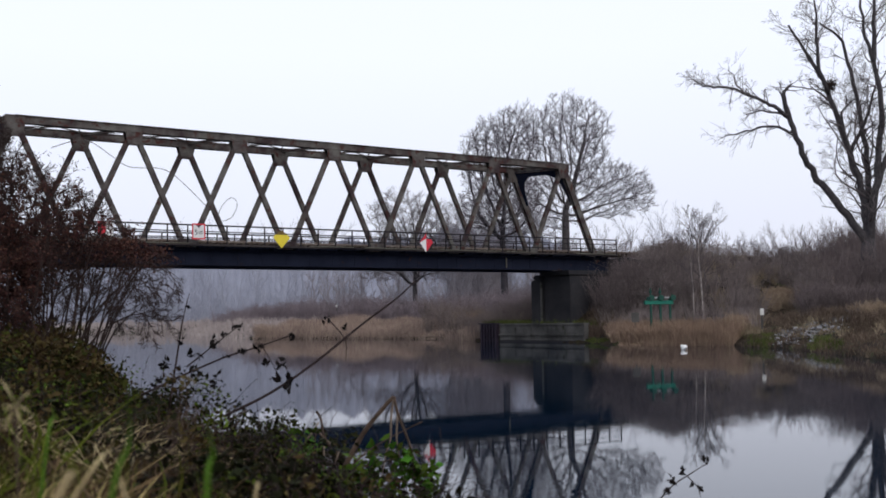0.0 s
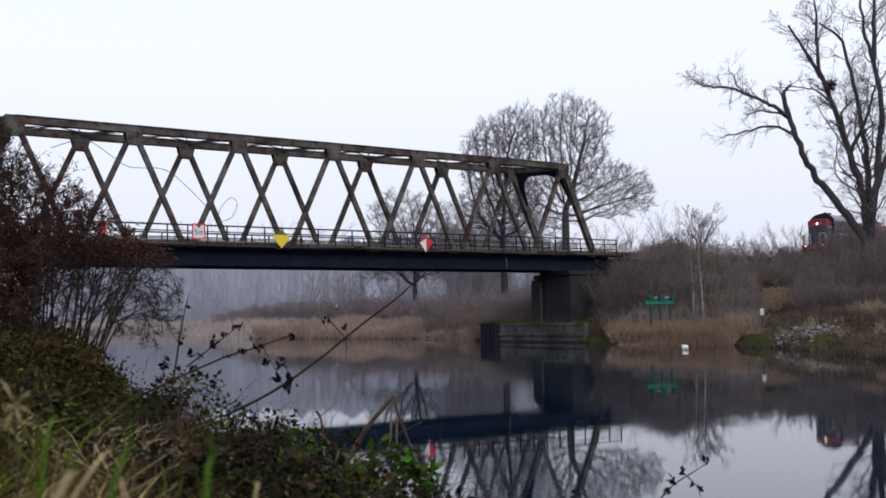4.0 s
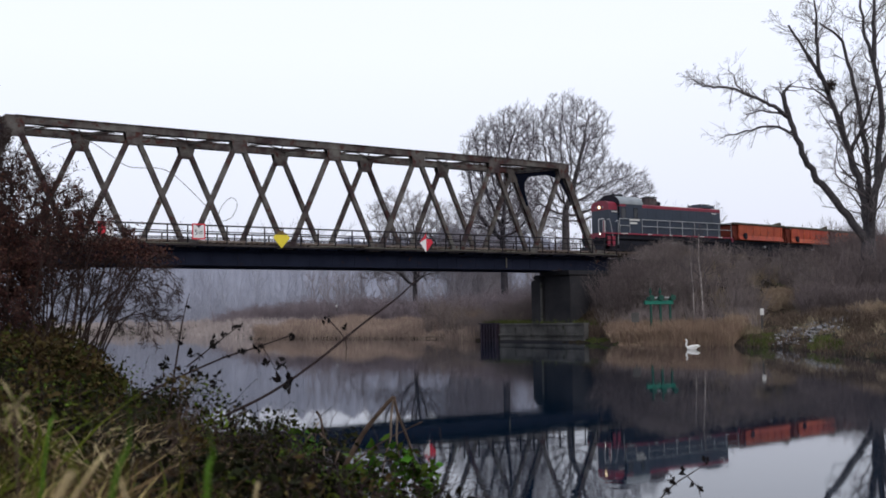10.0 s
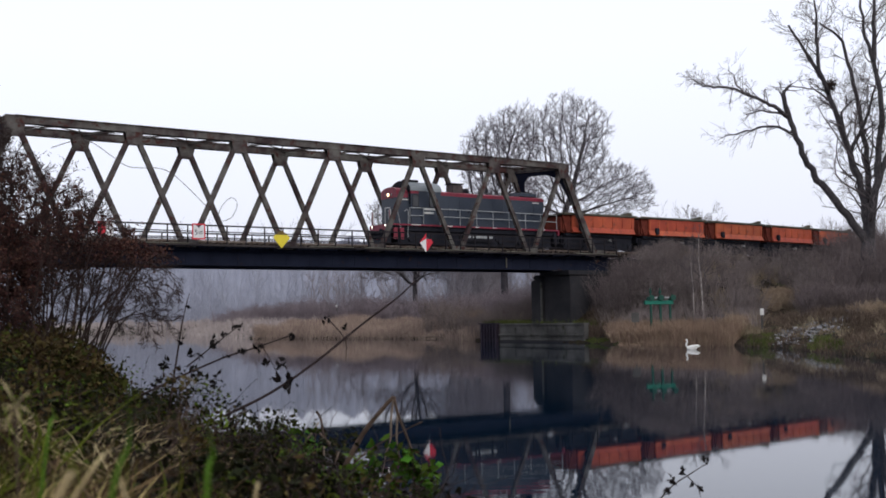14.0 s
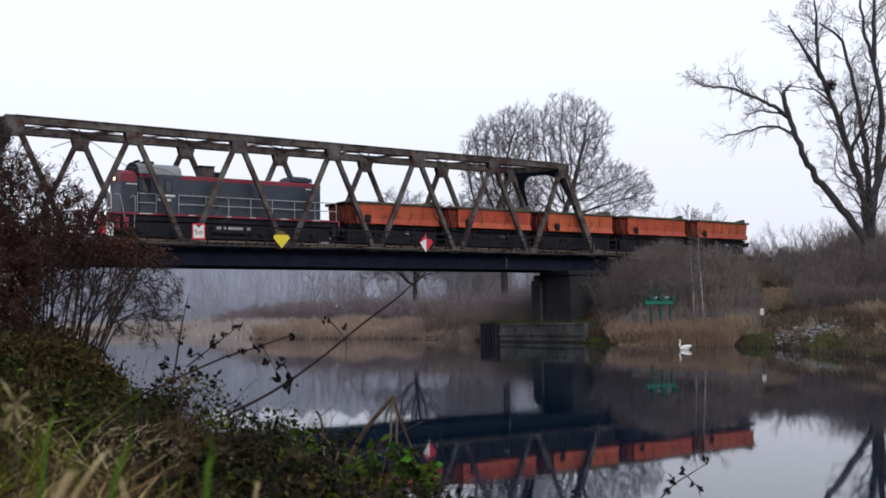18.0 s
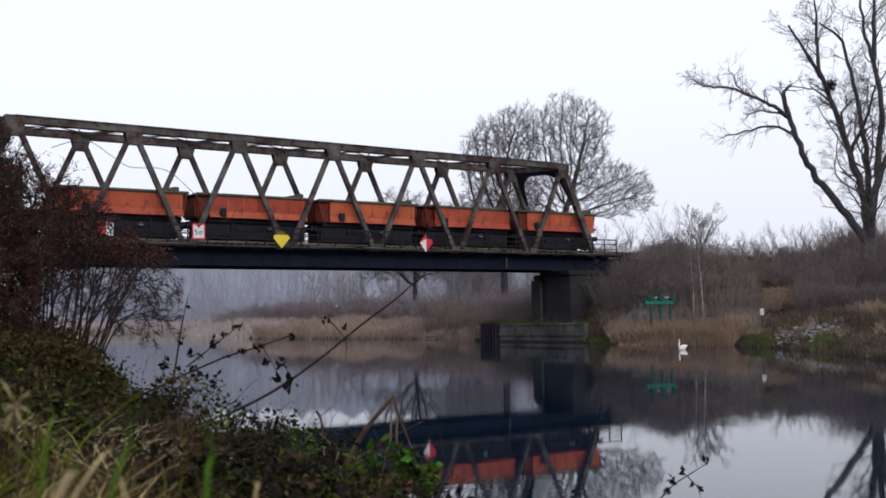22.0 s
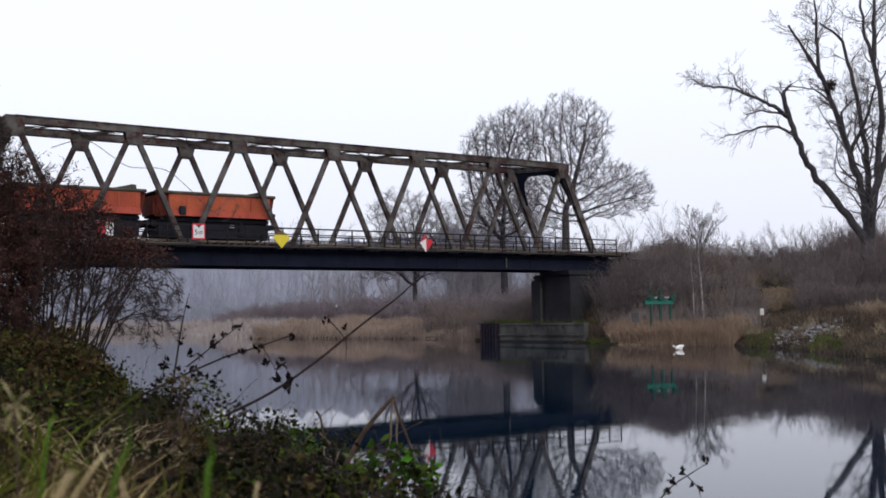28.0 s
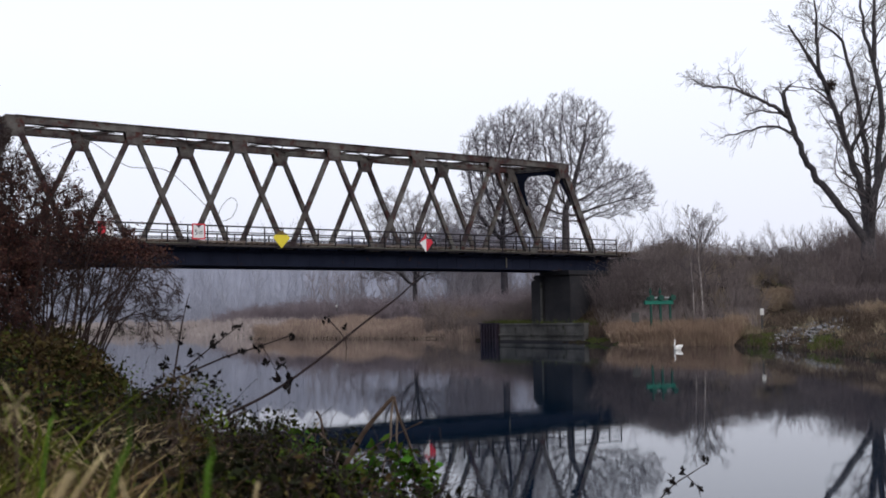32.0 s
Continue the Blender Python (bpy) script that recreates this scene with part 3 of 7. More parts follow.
    part("walkway_edge", block(xa, xb, -1.30, -1.255, 7.40, 7.52), DECK_EDGE, b, "pale worn walkway edge strip")
    # broken row of pale strips along the walkway edge
    for x0, x1 in ((-46.5, -41.0), (-38.6, -34.6), (-25.5, -21.8), (-20.9, -15.9), (-14.3, -8.0), (-7.4, -4.2), (0.2, 4.9)):
        part("pale_strip", block(x0, x1, -1.345, -1.302, 7.52, 7.575, 0.01), RIM, b, "pale strip along the walkway edge")
    # railing
    step = 1.42
    m = int((xb - xa) / step)
    for y0, first in ((-1.2, True), (TRUSS_W + 1.0, False)):
        off = 0.0 if first else SKEW
        for i in range(m + 1):
            x = xb - 0.1 - i * step + off
            part("railing_post", beam(bmesh.new(), (x, y0, 7.35), (x, y0, 8.80), 0.075, 0.075), RAILING, b)
        for z, h in ((8.80, 0.10), (8.38, 0.065), (7.96, 0.065)):
            part("handrail" if z > 8.5 else "knee_rail", block(xa + off, xb - 0.05 + off, y0 - 0.035, y0 + 0.035, z - h / 2, z + h / 2), RAILING, b)
    part("far_walkway", block(xa + SKEW, xb + SKEW, TRUSS_W + 0.4, TRUSS_W + 1.1, 7.40, 7.47), GIRDER, b)
    # conduit hung under the near girder, a drain pipe, bearings
    part("conduit", cyl(bmesh.new(), (xa, -0.42, 7.15), (xb, -0.42, 7.15), 0.05), GIRDER, b)
    part("drain_pipe", cyl(bmesh.new(), (-6.7, -0.40, 6.25), (-6.7, -0.40, 7.2), 0.05), RIM, b, "short pale drain pipe")
    for y, sk in ((0, 0), (TRUSS_W, SKEW)):
        part("bearing", block(PANEL / 2 - 0.5 + sk, PANEL / 2 + 0.5 + sk, y - 0.35, y + 0.35, 5.72, 6.115), BLACK, b)
    return b


bridge = build_bridge()


def build_track():
    t = empty("railway_track", Matrix.Identity(4), "single railway track on oak sleepers", "track", kind="structure")
    for off in (-0.76, 0.76):
        bm = bmesh.new()
        last = None
        for s in list(np.arange(-110, 10, 10.0)) + list(np.arange(10, 240, 5.0)):
            x, y, a = track_at(float(s), off)
            p = BRIDGE @ Vector((x, y, Z_RAIL - 0.08))
            if last:
                beam(bm, last, p, 0.07, 0.16, (-math.sin(THETA), math.cos(THETA), 0))
            last = p
        part("rail", bm, RAIL_STEEL, t)
    bm = block(-0.12, 0.12, -1.3, 1.3, -0.42, -0.165, 0.015)
    me = bpy.data.meshes.new("sleeper")
    bm.to_mesh(me)
    bm.free()
    me.materials.append(SLEEPER)
    for i in range(190):
        ob = new("sleeper", me)
        ob.parent = t
        ob.matrix_world = on_track(-52 + 0.62 * i)


build_track()


# ---- abutment, quay wall, sheet piles ----
def build_abutment():
    a = empty("bridge_abutment", BRIDGE, "stained concrete bridge abutment at the water's edge", "abutment", kind="structure")
    # the abutment's darkness is painted shade from the deck
    part("abutment_wall", block(-0.2, 11.5, -0.9, 2.55, -0.5, 5.7, 0.05), SHADE_WET_CONCRETE, a, "abutment wall coloured dark for the shade under the deck")
    part("pillar", block(-0.35, 11.4, 2.56, TRUSS_W + 0.05, -0.5, 5.4, 0.12), SHADE_WET_CONCRETE, a, "concrete pillar in the wall's dark colour")
    part("pillar_edge", block(-0.42, -0.353, 2.60, 2.86, 0.9, 5.2, 0.03), CONCRETE, a, "paler edge strip of the pillar")
    part("pillar_head", block(-0.30, 6.0, 2.9, TRUSS_W - 0.2, 5.405, 5.85, 0.12), SHADE_WET_CONCRETE, a)
    part("bearing_shelf", block(-0.45, 11.6, -1.1, 2.555, 5.72, 5.90, 0.03), SHADE_WET_CONCRETE, a)
    # dark block added to close the bright sky gap below the girder
    part("gap_block", block(-0.42, 6.19, -1.05, 2.55, 5.905, 6.10, 0.02), SHADE_WET_CONCRETE, a)
    part("back_wall", block(6.2, 7.0, -1.3, TRUSS_W + 1.2, 5.905, 7.3, 0.03), SHADE_WET_CONCRETE, a)
    part("wing_wall", prism([(7.0, 3.0), (15.5, 5.2), (15.5, 6.2), (7.0, 7.2)], -1.3, -0.95), SHADE_WET_CONCRETE, a)
    q = empty("quay_wall", BRIDGE, "low grey concrete quay wall along the water", "wall", kind="structure")
    for i in range(5):
        y0 = -5.3 + i * 2.23
        part("wall_panel", block(-2.7, -2.2, y0 + 0.012, y0 + 2.218, -1.0, 1.42, 0.03), CONCRETE, q)
    part("wet_base", block(-2.712, -2.6, -5.3, 5.85, -1.0, 0.16, 0.01), SHADE_WET_CONCRETE, q, "dark wet foot of the wall")
    part("wall_coping", block(-2.78, -2.1, -5.3, 5.85, 1.425, 1.60, 0.03), CONCRETE, q)
    part("wall_ledge", block(-2.84, -2.705, -5.3, 5.85, 0.55, 0.66, 0.02), CONCRETE, q)
    s = empty("sheet_pile_wall", BRIDGE, "dark rusty steel sheet piles standing in the water", "sheet piling")
    for i in range(12):
        y = 5.95 + i * 0.21
        z = 0.20 if i % 2 else 0.0
        part("pile", prism([(-3.05 + z, -1.2), (-2.72 + z, -1.2), (-2.72 + z, 1.55), (-3.05 + z, 1.55)], y + 0.006, y + 0.204), PILE, s)
    part("pile_cap", block(-3.1, -2.5, 5.9, 8.53, 1.555, 1.66, 0.02), PILE, s)


build_abutment()


# ---- the train; each vehicle's x runs to its rear, z = 0 is the rail's head ----
def wheelset(parent, x, r=0.5):
    w = empty("wheelset", Matrix.Translation((x, 0, r)))
    w.parent = parent
    for y in (-0.76, 0.76):
        bm = cyl(bmesh.new(), (0, y - 0.06, 0), (0, y + 0.06, 0), r, sides=20)
        cyl(bm, (0, y + (-0.10 if y < 0 else 0.10), 0), (0, y, 0), r * 0.35, sides=10)
        part("wheel", bm, BLACK, w)
    part("axle", cyl(bmesh.new(), (0, -0.95, 0), (0, 0.95, 0), 0.08, sides=8), BLACK, w)
    return w


def headlamp(parent, x, y, z, r, glowing):
    bm = cyl(bmesh.new(), (x - 0.05, y, z), (x + 0.12, y, z), r * 1.25, sides=16)
    part("lamp_housing", bm, BLACK, parent)
    bm = cyl(bmesh.new(), (x - 0.075, y, z), (x - 0.052, y, z), r, sides=16)
    part("headlamp", bm, glowing, parent, "lit headlamp")


def raw_pipe(pts, r=0.03):
    """A bent tube as a bmesh."""
    v, f = pipe(smooth_line(pts), r, r, 6)
    bm = bmesh.new()
    vs = [bm.verts.new(p) for p in v]
    for k in f:
        bm.faces.new([vs[i] for i in k])
    return bm


def build_locomotive():
    e = empty("locomotive", Matrix.Identity(4), "dark grey and red diesel shunting locomotive with a front cab", "locomotive")
    bm = block(-0.75, 16.4, -1.35, 1.35, 1.15, 1.60, 0.03)
    part("underframe", bm, BLACK, e)
    part("running_board", block(-0.78, 16.43, -1.52, 1.52, 1.605, 1.68), GREY_PAINT, e)
    for y in (-1.545, 1.525):
        part("red_sill", block(-0.78, 16.43, y, y + 0.02, 1.55, 1.675), RED_PAINT, e, "red painted frame sill")
    # front and rear buffer beams
    for x0, x1 in ((-0.95, -0.785), (16.435, 16.6)):
        part("buffer_beam", block(x0, x1, -1.45, 1.45, 0.55, 1.20, 0.03), BLACK, e)
        part("beam_stripe", block(x0, x1, -1.48, 1.48, 1.205, 1.66, 0.01), RED_PAINT, e, "red stripe over the buffer beam")
        out = -0.45 if x0 < 0 else 0.45
        for y in (-0.88, 0.88):
            bm = cyl(bmesh.new(), ((x0 + x1) / 2, y, 1.05), ((x0 + x1) / 2 + out, y, 1.05), 0.13, sides=14)
            cyl(bm, ((x0 + x1) / 2 + out, y, 1.05), ((x0 + x1) / 2 + out * 1.15, y, 1.05), 0.24, sides=18)
            part("buffer", bm, BLACK, e)
        part("coupling_hook", block(min(x0, x0 + out), max(x1, x1 + out * 0.6), -0.10, 0.10, 0.95, 1.15, 0.02), BLACK, e)
    part("snow_plough", prism([(-1.0, 0.5), (-0.7, 0.5), (-0.7, 0.15), (-1.25, 0.15)], -1.35, 1.35), BLACK, e)
    # short nose with rounded top
    def hood(x0, x1, half, z0, z1, bulge):
        ys = [(-half, z0)] + [(-half, z1 - bulge)]
        for k in range(1, 12):
            a = math.pi * k / 12
            ys.append((-half * math.cos(a), z1 - bulge + bulge * math.sin(a)))
        ys += [(half, z1 - bulge), (half, z0)]
        bm = bmesh.new()
        f = [bm.verts.new((x0, y, z)) for y, z in ys]
        g = [bm.verts.new((x1, y, z)) for y, z in ys]
        bm.faces.new(f)
        bm.faces.new(g[::-1])
        for k in range(len(f)):
            j = (k + 1) % len(f)
            bm.faces.new((f[j], f[k], g[k], g[j]))
        bmesh.ops.recalc_face_normals(bm, faces=bm.faces)
        return bm
    part("nose", hood(0.0, 1.20, 1.12, 1.685, 4.45, 0.35), GREY_PAINT, e)
    bm = hood(-0.03, 1.06, 1.15, 3.66, 4.48, 0.37)
    part("nose_band", bm, RED_PAINT, e, "red rounded top of the nose")
    cab = part("cab", hood(1.205, 4.10, 1.36, 1.685, 4.72, 0.55), GREY_PAINT, e)
    part("cab_roof", hood(1.10, 4.15, 1.42, 4.18, 4.98, 0.74), ROOF_PAINT, e, "silver-grey arched cab roof")
    part("roof_visor", hood(1.01, 1.12, 1.44, 4.10, 5.02, 0.78), BLACK, e)
    part("cab_band", block(1.19, 1.95, -1.375, 1.375, 3.98, 4.17), RED_PAINT, e, "red band under the cab eaves")
    part("roof_hatch", block(1.75, 2.55, -0.45, 0.45, 4.96, 5.12, 0.03), BLACK, e)
    for x0, x1 in ((1.37, 1.90), (3.0, 3.4)):
        for y in (-1.385, 1.37):
            part("window_frame", block(x0 - 0.06, x1 + 0.06, y, y + 0.015, 2.98, 3.90), BLACK, e)
            part("window_pane", block(x0, x1, y - 0.008, y + 0.023, 3.04, 3.84), GLASS, e)
    for y in (-1.31, 1.15):
        part("windscreen", block(1.18, 1.21, y, y + 0.16, 3.2, 3.9), GLASS, e)
    # lettering plates, too small to read
    for z, w in ((2.78, 1.25), (2.50, 0.95)):
        part("lettering", block(2.45, 2.45 + w, -1.372, -1.362, z, z + 0.15), WHITE_PAINT, e, "pale row of unreadable lettering")
    part("lettering", block(13.9, 14.6, -1.142, -1.128, 3.78, 3.86), WHITE_PAINT, e, "pale row of unreadable lettering")
    part("lettering", block(0.35, 1.1, -1.14, -1.125, 3.48, 3.56), WHITE_PAINT, e, "pale row of unreadable lettering")
    part("hood", hood(4.155, 15.15, 1.12, 1.685, 4.32, 0.18), GREY_PAINT, e, "long dark grey engine hood")
    for y in (-1.14, 1.122):
        part("hood_band", block(4.16, 15.17, y, y + 0.018, 3.96, 4.17), RED_PAINT, e, "red band along the hood's top edge")
    part("hood_top", hood(4.17, 15.13, 1.135, 4.17, 4.345, 0.165), RED_PAINT, e)
    part("hood_end_band", block(15.155, 15.18, -1.0, 1.0, 3.95, 4.25), RED_PAINT, e)
    for i in range(9):
        x = 5.0 + i * 1.12
        part("hood_door", block(x, x + 1.04, -1.135, -1.121, 1.95, 3.85, 0.004), GREY_PAINT, e)
        part("door_handle", block(x + 0.9, x + 0.94, -1.16, -1.136, 2.75, 3.0), BLACK, e)
    for i in range(3):
        x = 12.3 + i * 0.85
        for k in range(7):
            part("louvre", block(x, x + 0.7, -1.15, -1.136, 2.5 + k * 0.17, 2.5 + k * 0.17 + 0.06), GREY_PAINT, e)
    part("exhaust_stack", hood(5.95, 6.95, 0.5, 4.33, 5.0, 0.10), SOOTY_TAN, e, "sooty exhaust housing on the hood")
    part("stack_rim", hood(5.85, 7.0, 0.56, 5.0, 5.10, 0.03), BLACK, e, "black rim of the exhaust")
    part("silencer", cyl(bmesh.new(), (7.06, 0.0, 4.55), (7.75, 0.0, 4.55), 0.22, sides=12), BLACK, e)
    part("roof_fan", hood(12.75, 14.6, 0.85, 4.35, 4.68, 0.10), GREY_PAINT, e, "dark fan housing on the hood")
    part("fan_grille", block(12.95, 14.4, -0.6, 0.6, 4.685, 4.72), BLACK, e)
    part("horn", cyl(bmesh.new(), (1.15, -0.2, 5.03), (1.6, -0.2, 5.12), 0.06, 0.1, 8), BLACK, e)
    # lamps
    headlamp(e, -0.03, 0.0, 3.92, 0.12, LAMP_GLOW)
    for y in (-0.42, 0.42):
        part("marker_light", cyl(bmesh.new(), (-0.07, y, 3.92), (-0.026, y, 3.92), 0.08, sides=12), ROOF_PAINT, e, "unlit round marker light")
    for y in (-1.0, 1.0):
        headlamp(e, -0.96, y, 1.55, 0.08, TAIL_GLOW)
    # hand rails
    for y in (-1.49, 1.49):
        bm = bmesh.new()
        for z in (2.90, 2.32):
            cyl(bm, (1.0, y, z), (2.3, y, z), 0.034, sides=6)
            cyl(bm, (3.9, y, z), (16.3, y, z), 0.034, sides=6)
        part("handrail", bm, PALE_RAIL, e, "pale painted handrail")
        for x in (1.0, 2.3, 3.9, 5.9, 7.6, 9.3, 11.0, 12.8, 14.5, 16.3):
            part("rail_post", cyl(bmesh.new(), (x, y, 1.68), (x, y, 2.90), 0.030, sides=6), PALE_RAIL, e)
    for y in (-1.25, -0.55, 0.55, 1.25):
        part("front_grab_rail", cyl(bmesh.new(), (-0.72, y, 1.68), (-0.72, y, 2.85), 0.05, sides=6), PALE_RAIL, e, "pale front grab rail")
    for y in (-1.49, 1.49):
        part("stair_rail", raw_pipe([(-0.6, y, 2.75), (-0.3, y, 2.8), (-0.15, y, 2.6), (0.15, y, 1.2), (0.15, y, 0.6)]), PALE_RAIL, e, "pale bent stair handrail")
        part("stair_rail", raw_pipe([(0.5, y, 2.6), (0.75, y, 2.75), (0.85, y, 2.4), (0.8, y, 1.2), (0.8, y, 0.6)]), PALE_RAIL, e, "pale bent stair handrail")
    for y in (-1.30, 1.30):
        part("grab_stripe", block(-0.79, -0.735, y - 0.14, y + 0.14, 1.70, 2.7), WHITE_PAINT, e)
        part("grab_stripe", block(-0.80, -0.792, y - 0.07, y + 0.07, 1.70, 2.7), RED_PAINT, e)
    for y in (-0.9, 0.9):
        part("end_rail", cyl(bmesh.new(), (-0.72, y - 0.35, 2.85), (-0.72, y + 0.35, 2.85), 0.03, sides=6), WHITE_PAINT, e)
    for y in (-1.53, 1.41):
        for x in (-0.55, 0.05, 15.9):
            part("step_plate", block(x, x + 0.35, y, y + 0.12, 0.45, 1.35, 0.01), RED_PAINT if x < 15 else BLACK, e)
    # long dark fill and side plates, added so no sky shows underneath
    part("underside_fill", block(0.4, 15.9, -0.68, 0.68, 0.30, 1.145, 0.05), BLACK, e)
    for y in (-1.02, 0.97):
        part("gap_skirt", block(0.1, 16.0, y, y + 0.05, 0.09, 1.145), BLACK, e)
    for x, w in ((1.1, 0.9), (4.6, 0.5), (7.4, 0.4), (9.2, 0.45), (11.6, 0.7), (14.3, 0.6)):
        part("sill_mark", block(x, x + w, -1.556, -1.547, 1.60, 1.66), WHITE_PAINT, e, "short white mark on the red sill")
    # fuel tank, bogies
    part("fuel_tank", block(6.4, 9.6, -1.3, 1.3, 0.42, 1.145, 0.12), BLACK, e)
    for x0, x1 in ((6.75, 7.10), (7.30, 7.55), (7.62, 8.75), (8.95, 9.35)):
        part("tank_lettering", block(x0, x1, -1.325, -1.305, 0.74, 0.96, 0.005), PALE_RAIL, e, "pale unreadable lettering on the fuel tank")
    for c in (3.4, 12.4):
        for y in (-1.12, 1.04):
            bm = prism([(c - 2.6, 0.75), (c - 2.3, 0.95), (c + 2.3, 0.95), (c + 2.6, 0.75), (c + 2.4, 0.5), (c + 1.5, 0.62), (c - 1.5, 0.62), (c - 2.4, 0.5)], y, y + 0.08)
            part("bogie_frame", bm, BLACK, e)
            for x in (-2.1, 0, 2.1):
                part("axle_box", block(c + x - 0.18, c + x + 0.18, y - 0.07, y + 0.15, 0.34, 0.70, 0.02), BLACK, e)
    # everything over the running board stands a little taller
    for ob in e.children:
        if ob.type == "MESH":
            for v in ob.data.vertices:
                if v.co.z > 1.7:
                    v.co.z = 1.7 + (v.co.z - 1.7) * 1.075
    wheels = [wheelset(e, c + x, 0.52) for c in (3.4, 12.4) for x in (-2.1, 0, 2.1)]
    return e, wheels


def build_wagon():
    """Side-tipping ballast wagon; x = 0 is the front of its body."""
    e = empty("tipping_wagon", Matrix.Identity(4), "weathered orange side-tipping goods wagon with a grey rim", "wagon", group="wagons of the train")
    L = 8.55
    part("centre_sill", block(-0.35, L + 0.35, -0.55, 0.55, 0.85, 1.25, 0.02), BLACK, e)
    # solid block and plates added to shut out daylight between the bogies
    part("brake_gear", block(0.1, L - 0.1, -0.66, 0.66, 0.22, 0.845, 0.03), BLACK, e)
    part("gap_plate", block(0.15, L - 0.15, -1.02, -0.97, 0.09, 1.245), BLACK, e)
    part("gap_plate", block(0.15, L - 0.15, 0.97, 1.02, 0.09, 1.245), BLACK, e)
    part("sub_frame", block(0.2, L - 0.2, -1.25, 1.25, 1.25, 1.50, 0.03), BLACK, e)
    # the tub: a floor and four walls that lean out
    def wall(pts):
        a, c, d = Vector(pts[0]), Vector(pts[1]), Vector(pts[3])
        n = (c - a).cross(d - a).normalized() * 0.06
        bm = bmesh.new()
        f = [bm.verts.new(Vector(p)) for p in pts]
        g = [bm.verts.new(Vector(p) + n) for p in pts]
        bm.faces.new(f)
        bm.faces.new(g[::-1])
        for k in range(4):
            j = (k + 1) % 4
            bm.faces.new((f[j], f[k], g[k], g[j]))
        bmesh.ops.recalc_face_normals(bm, faces=bm.faces)
        return bm
    part("tub_floor", block(0.72, L - 0.28, -1.40, 1.40, 1.53, 1.60), ORANGE, e)
    for s in (-1, 1):
        part("side_wall", wall([(0.70, s * 1.44, 1.98), (L - 0.25, s * 1.44, 1.98), (L - 0.25, s * 1.50, 3.08), (0.70, s * 1.50, 3.08)]), ORANGE, e)
        part("side_foot", wall([(0.66, s * 1.66, 1.54), (L - 0.25, s * 1.66, 1.54), (L - 0.25, s * 1.46, 2.00), (0.66, s * 1.46, 2.00)]), ORANGE, e, "sloping orange foot of the side wall")
        for i in range(7):
            x = 0.78 + i * 1.20
            part("rib", prism([(x, 2.1), (x + 0.09, 2.1), (x + 0.09, 3.05), (x, 3.05)], min(s * 1.45, s * 1.575), max(s * 1.45, s * 1.575)), ORANGE, e)
        part("rim", cyl(bmesh.new(), (-0.30, s * 1.55, 3.17), (L + 0.15, s * 1.55, 3.17), 0.115, sides=12), WAGON_RIM, e, "dusty grey-green tubular top rim")
    part("end_housing", block(-0.26, 0.675, -1.24, 1.24, 1.52, 3.02, 0.14), END_SHADE_RED, e, "end housing coloured dark red for the shade between wagons")
    part("front_wall", block(0.68, 0.76, -1.44, 1.44, 1.53, 3.12), END_SHADE_RED, e)
    for y in (-1.3, 1.3):
        part("end_rib", prism([(0.20, 1.55), (0.678, 1.55), (0.678, 3.10), (-0.22, 3.10), (-0.05, 2.3)], y - 0.05, y + 0.05), END_SHADE_RED, e, "end rib coloured dark red for shade")
    part("rear_wall", block(L - 0.31, L - 0.24, -1.44, 1.44, 1.53, 3.12), ORANGE, e)
    for y in (-1.25, -0.4, 0.4, 1.25):
        part("end_rib", prism([(L - 0.238, 1.55), (L - 0.10, 1.55), (L + 0.18, 2.95), (L + 0.18, 3.10), (L - 0.238, 3.10)], y - 0.05, y + 0.05), END_SHADE_RED, e, "end rib coloured dark red for shade")
    part("end_rim", block(-0.36, 0.74, -1.43, 1.43, 3.125, 3.22, 0.02), WAGON_RIM, e)
    part("rear_rim", block(L - 0.30, L + 0.20, -1.43, 1.43, 3.125, 3.22, 0.02), WAGON_RIM, e)
    part("rim_bracket", prism([(L - 2.2, 3.24), (L - 0.55, 3.24), (L - 0.55, 3.54), (L - 0.85, 3.56)], -1.62, -1.42), WAGON_RIM, e, "raised bracket on the rim")
    # the load, low in the tub
    r = np.random.default_rng(5)
    nx, ny = 26, 10
    v = []
    for i in range(nx + 1):
        for j in range(ny + 1):
            u, t = i / nx, j / ny * 2 - 1
            v.append((0.78 + u * (L - 1.1), t * 1.38, 2.78 + 0.32 * (1 - t * t) * (0.7 + 0.3 * math.sin(u * 9)) + r.uniform(-0.05, 0.05)))
    f = [(i * (ny + 1) + j, (i + 1) * (ny + 1) + j, (i + 1) * (ny + 1) + j + 1, i * (ny + 1) + j + 1) for i in range(nx) for j in range(ny)]
    raw("load", v, f, LOAD, e)
    # tipping cylinders and boxes below
    part("hinge_box", block(1.40, 1.86, -1.80, -1.56, 1.62, 2.24, 0.05), BLACK, e, "dark hinge box on the wagon's side")
    for x in (2.6, 6.2):
        part("tipping_cylinder", cyl(bmesh.new(), (x, -1.05, 0.6), (x, -1.05, 1.5), 0.18, sides=14), BLACK, e)
    part("air_tank", cyl(bmesh.new(), (3.0, -0.95, 0.75), (4.9, -0.95, 0.75), 0.22, sides=14), BLACK, e)
    # pale block imitates a spot of daylight seen between the bogies
    part("daylight_spot", block(5.3, 5.62, -1.36, -1.05, 0.86, 1.06, 0.02), PALE_RAIL, e, "small pale block standing for daylight under the frame")
    for x in (-0.35, L + 0.35):
        out = -0.32 if x < 0 else 0.32
        part("headstock", block(x - 0.08, x + 0.08, -1.3, 1.3, 0.85, 1.25, 0.02), BLACK, e)
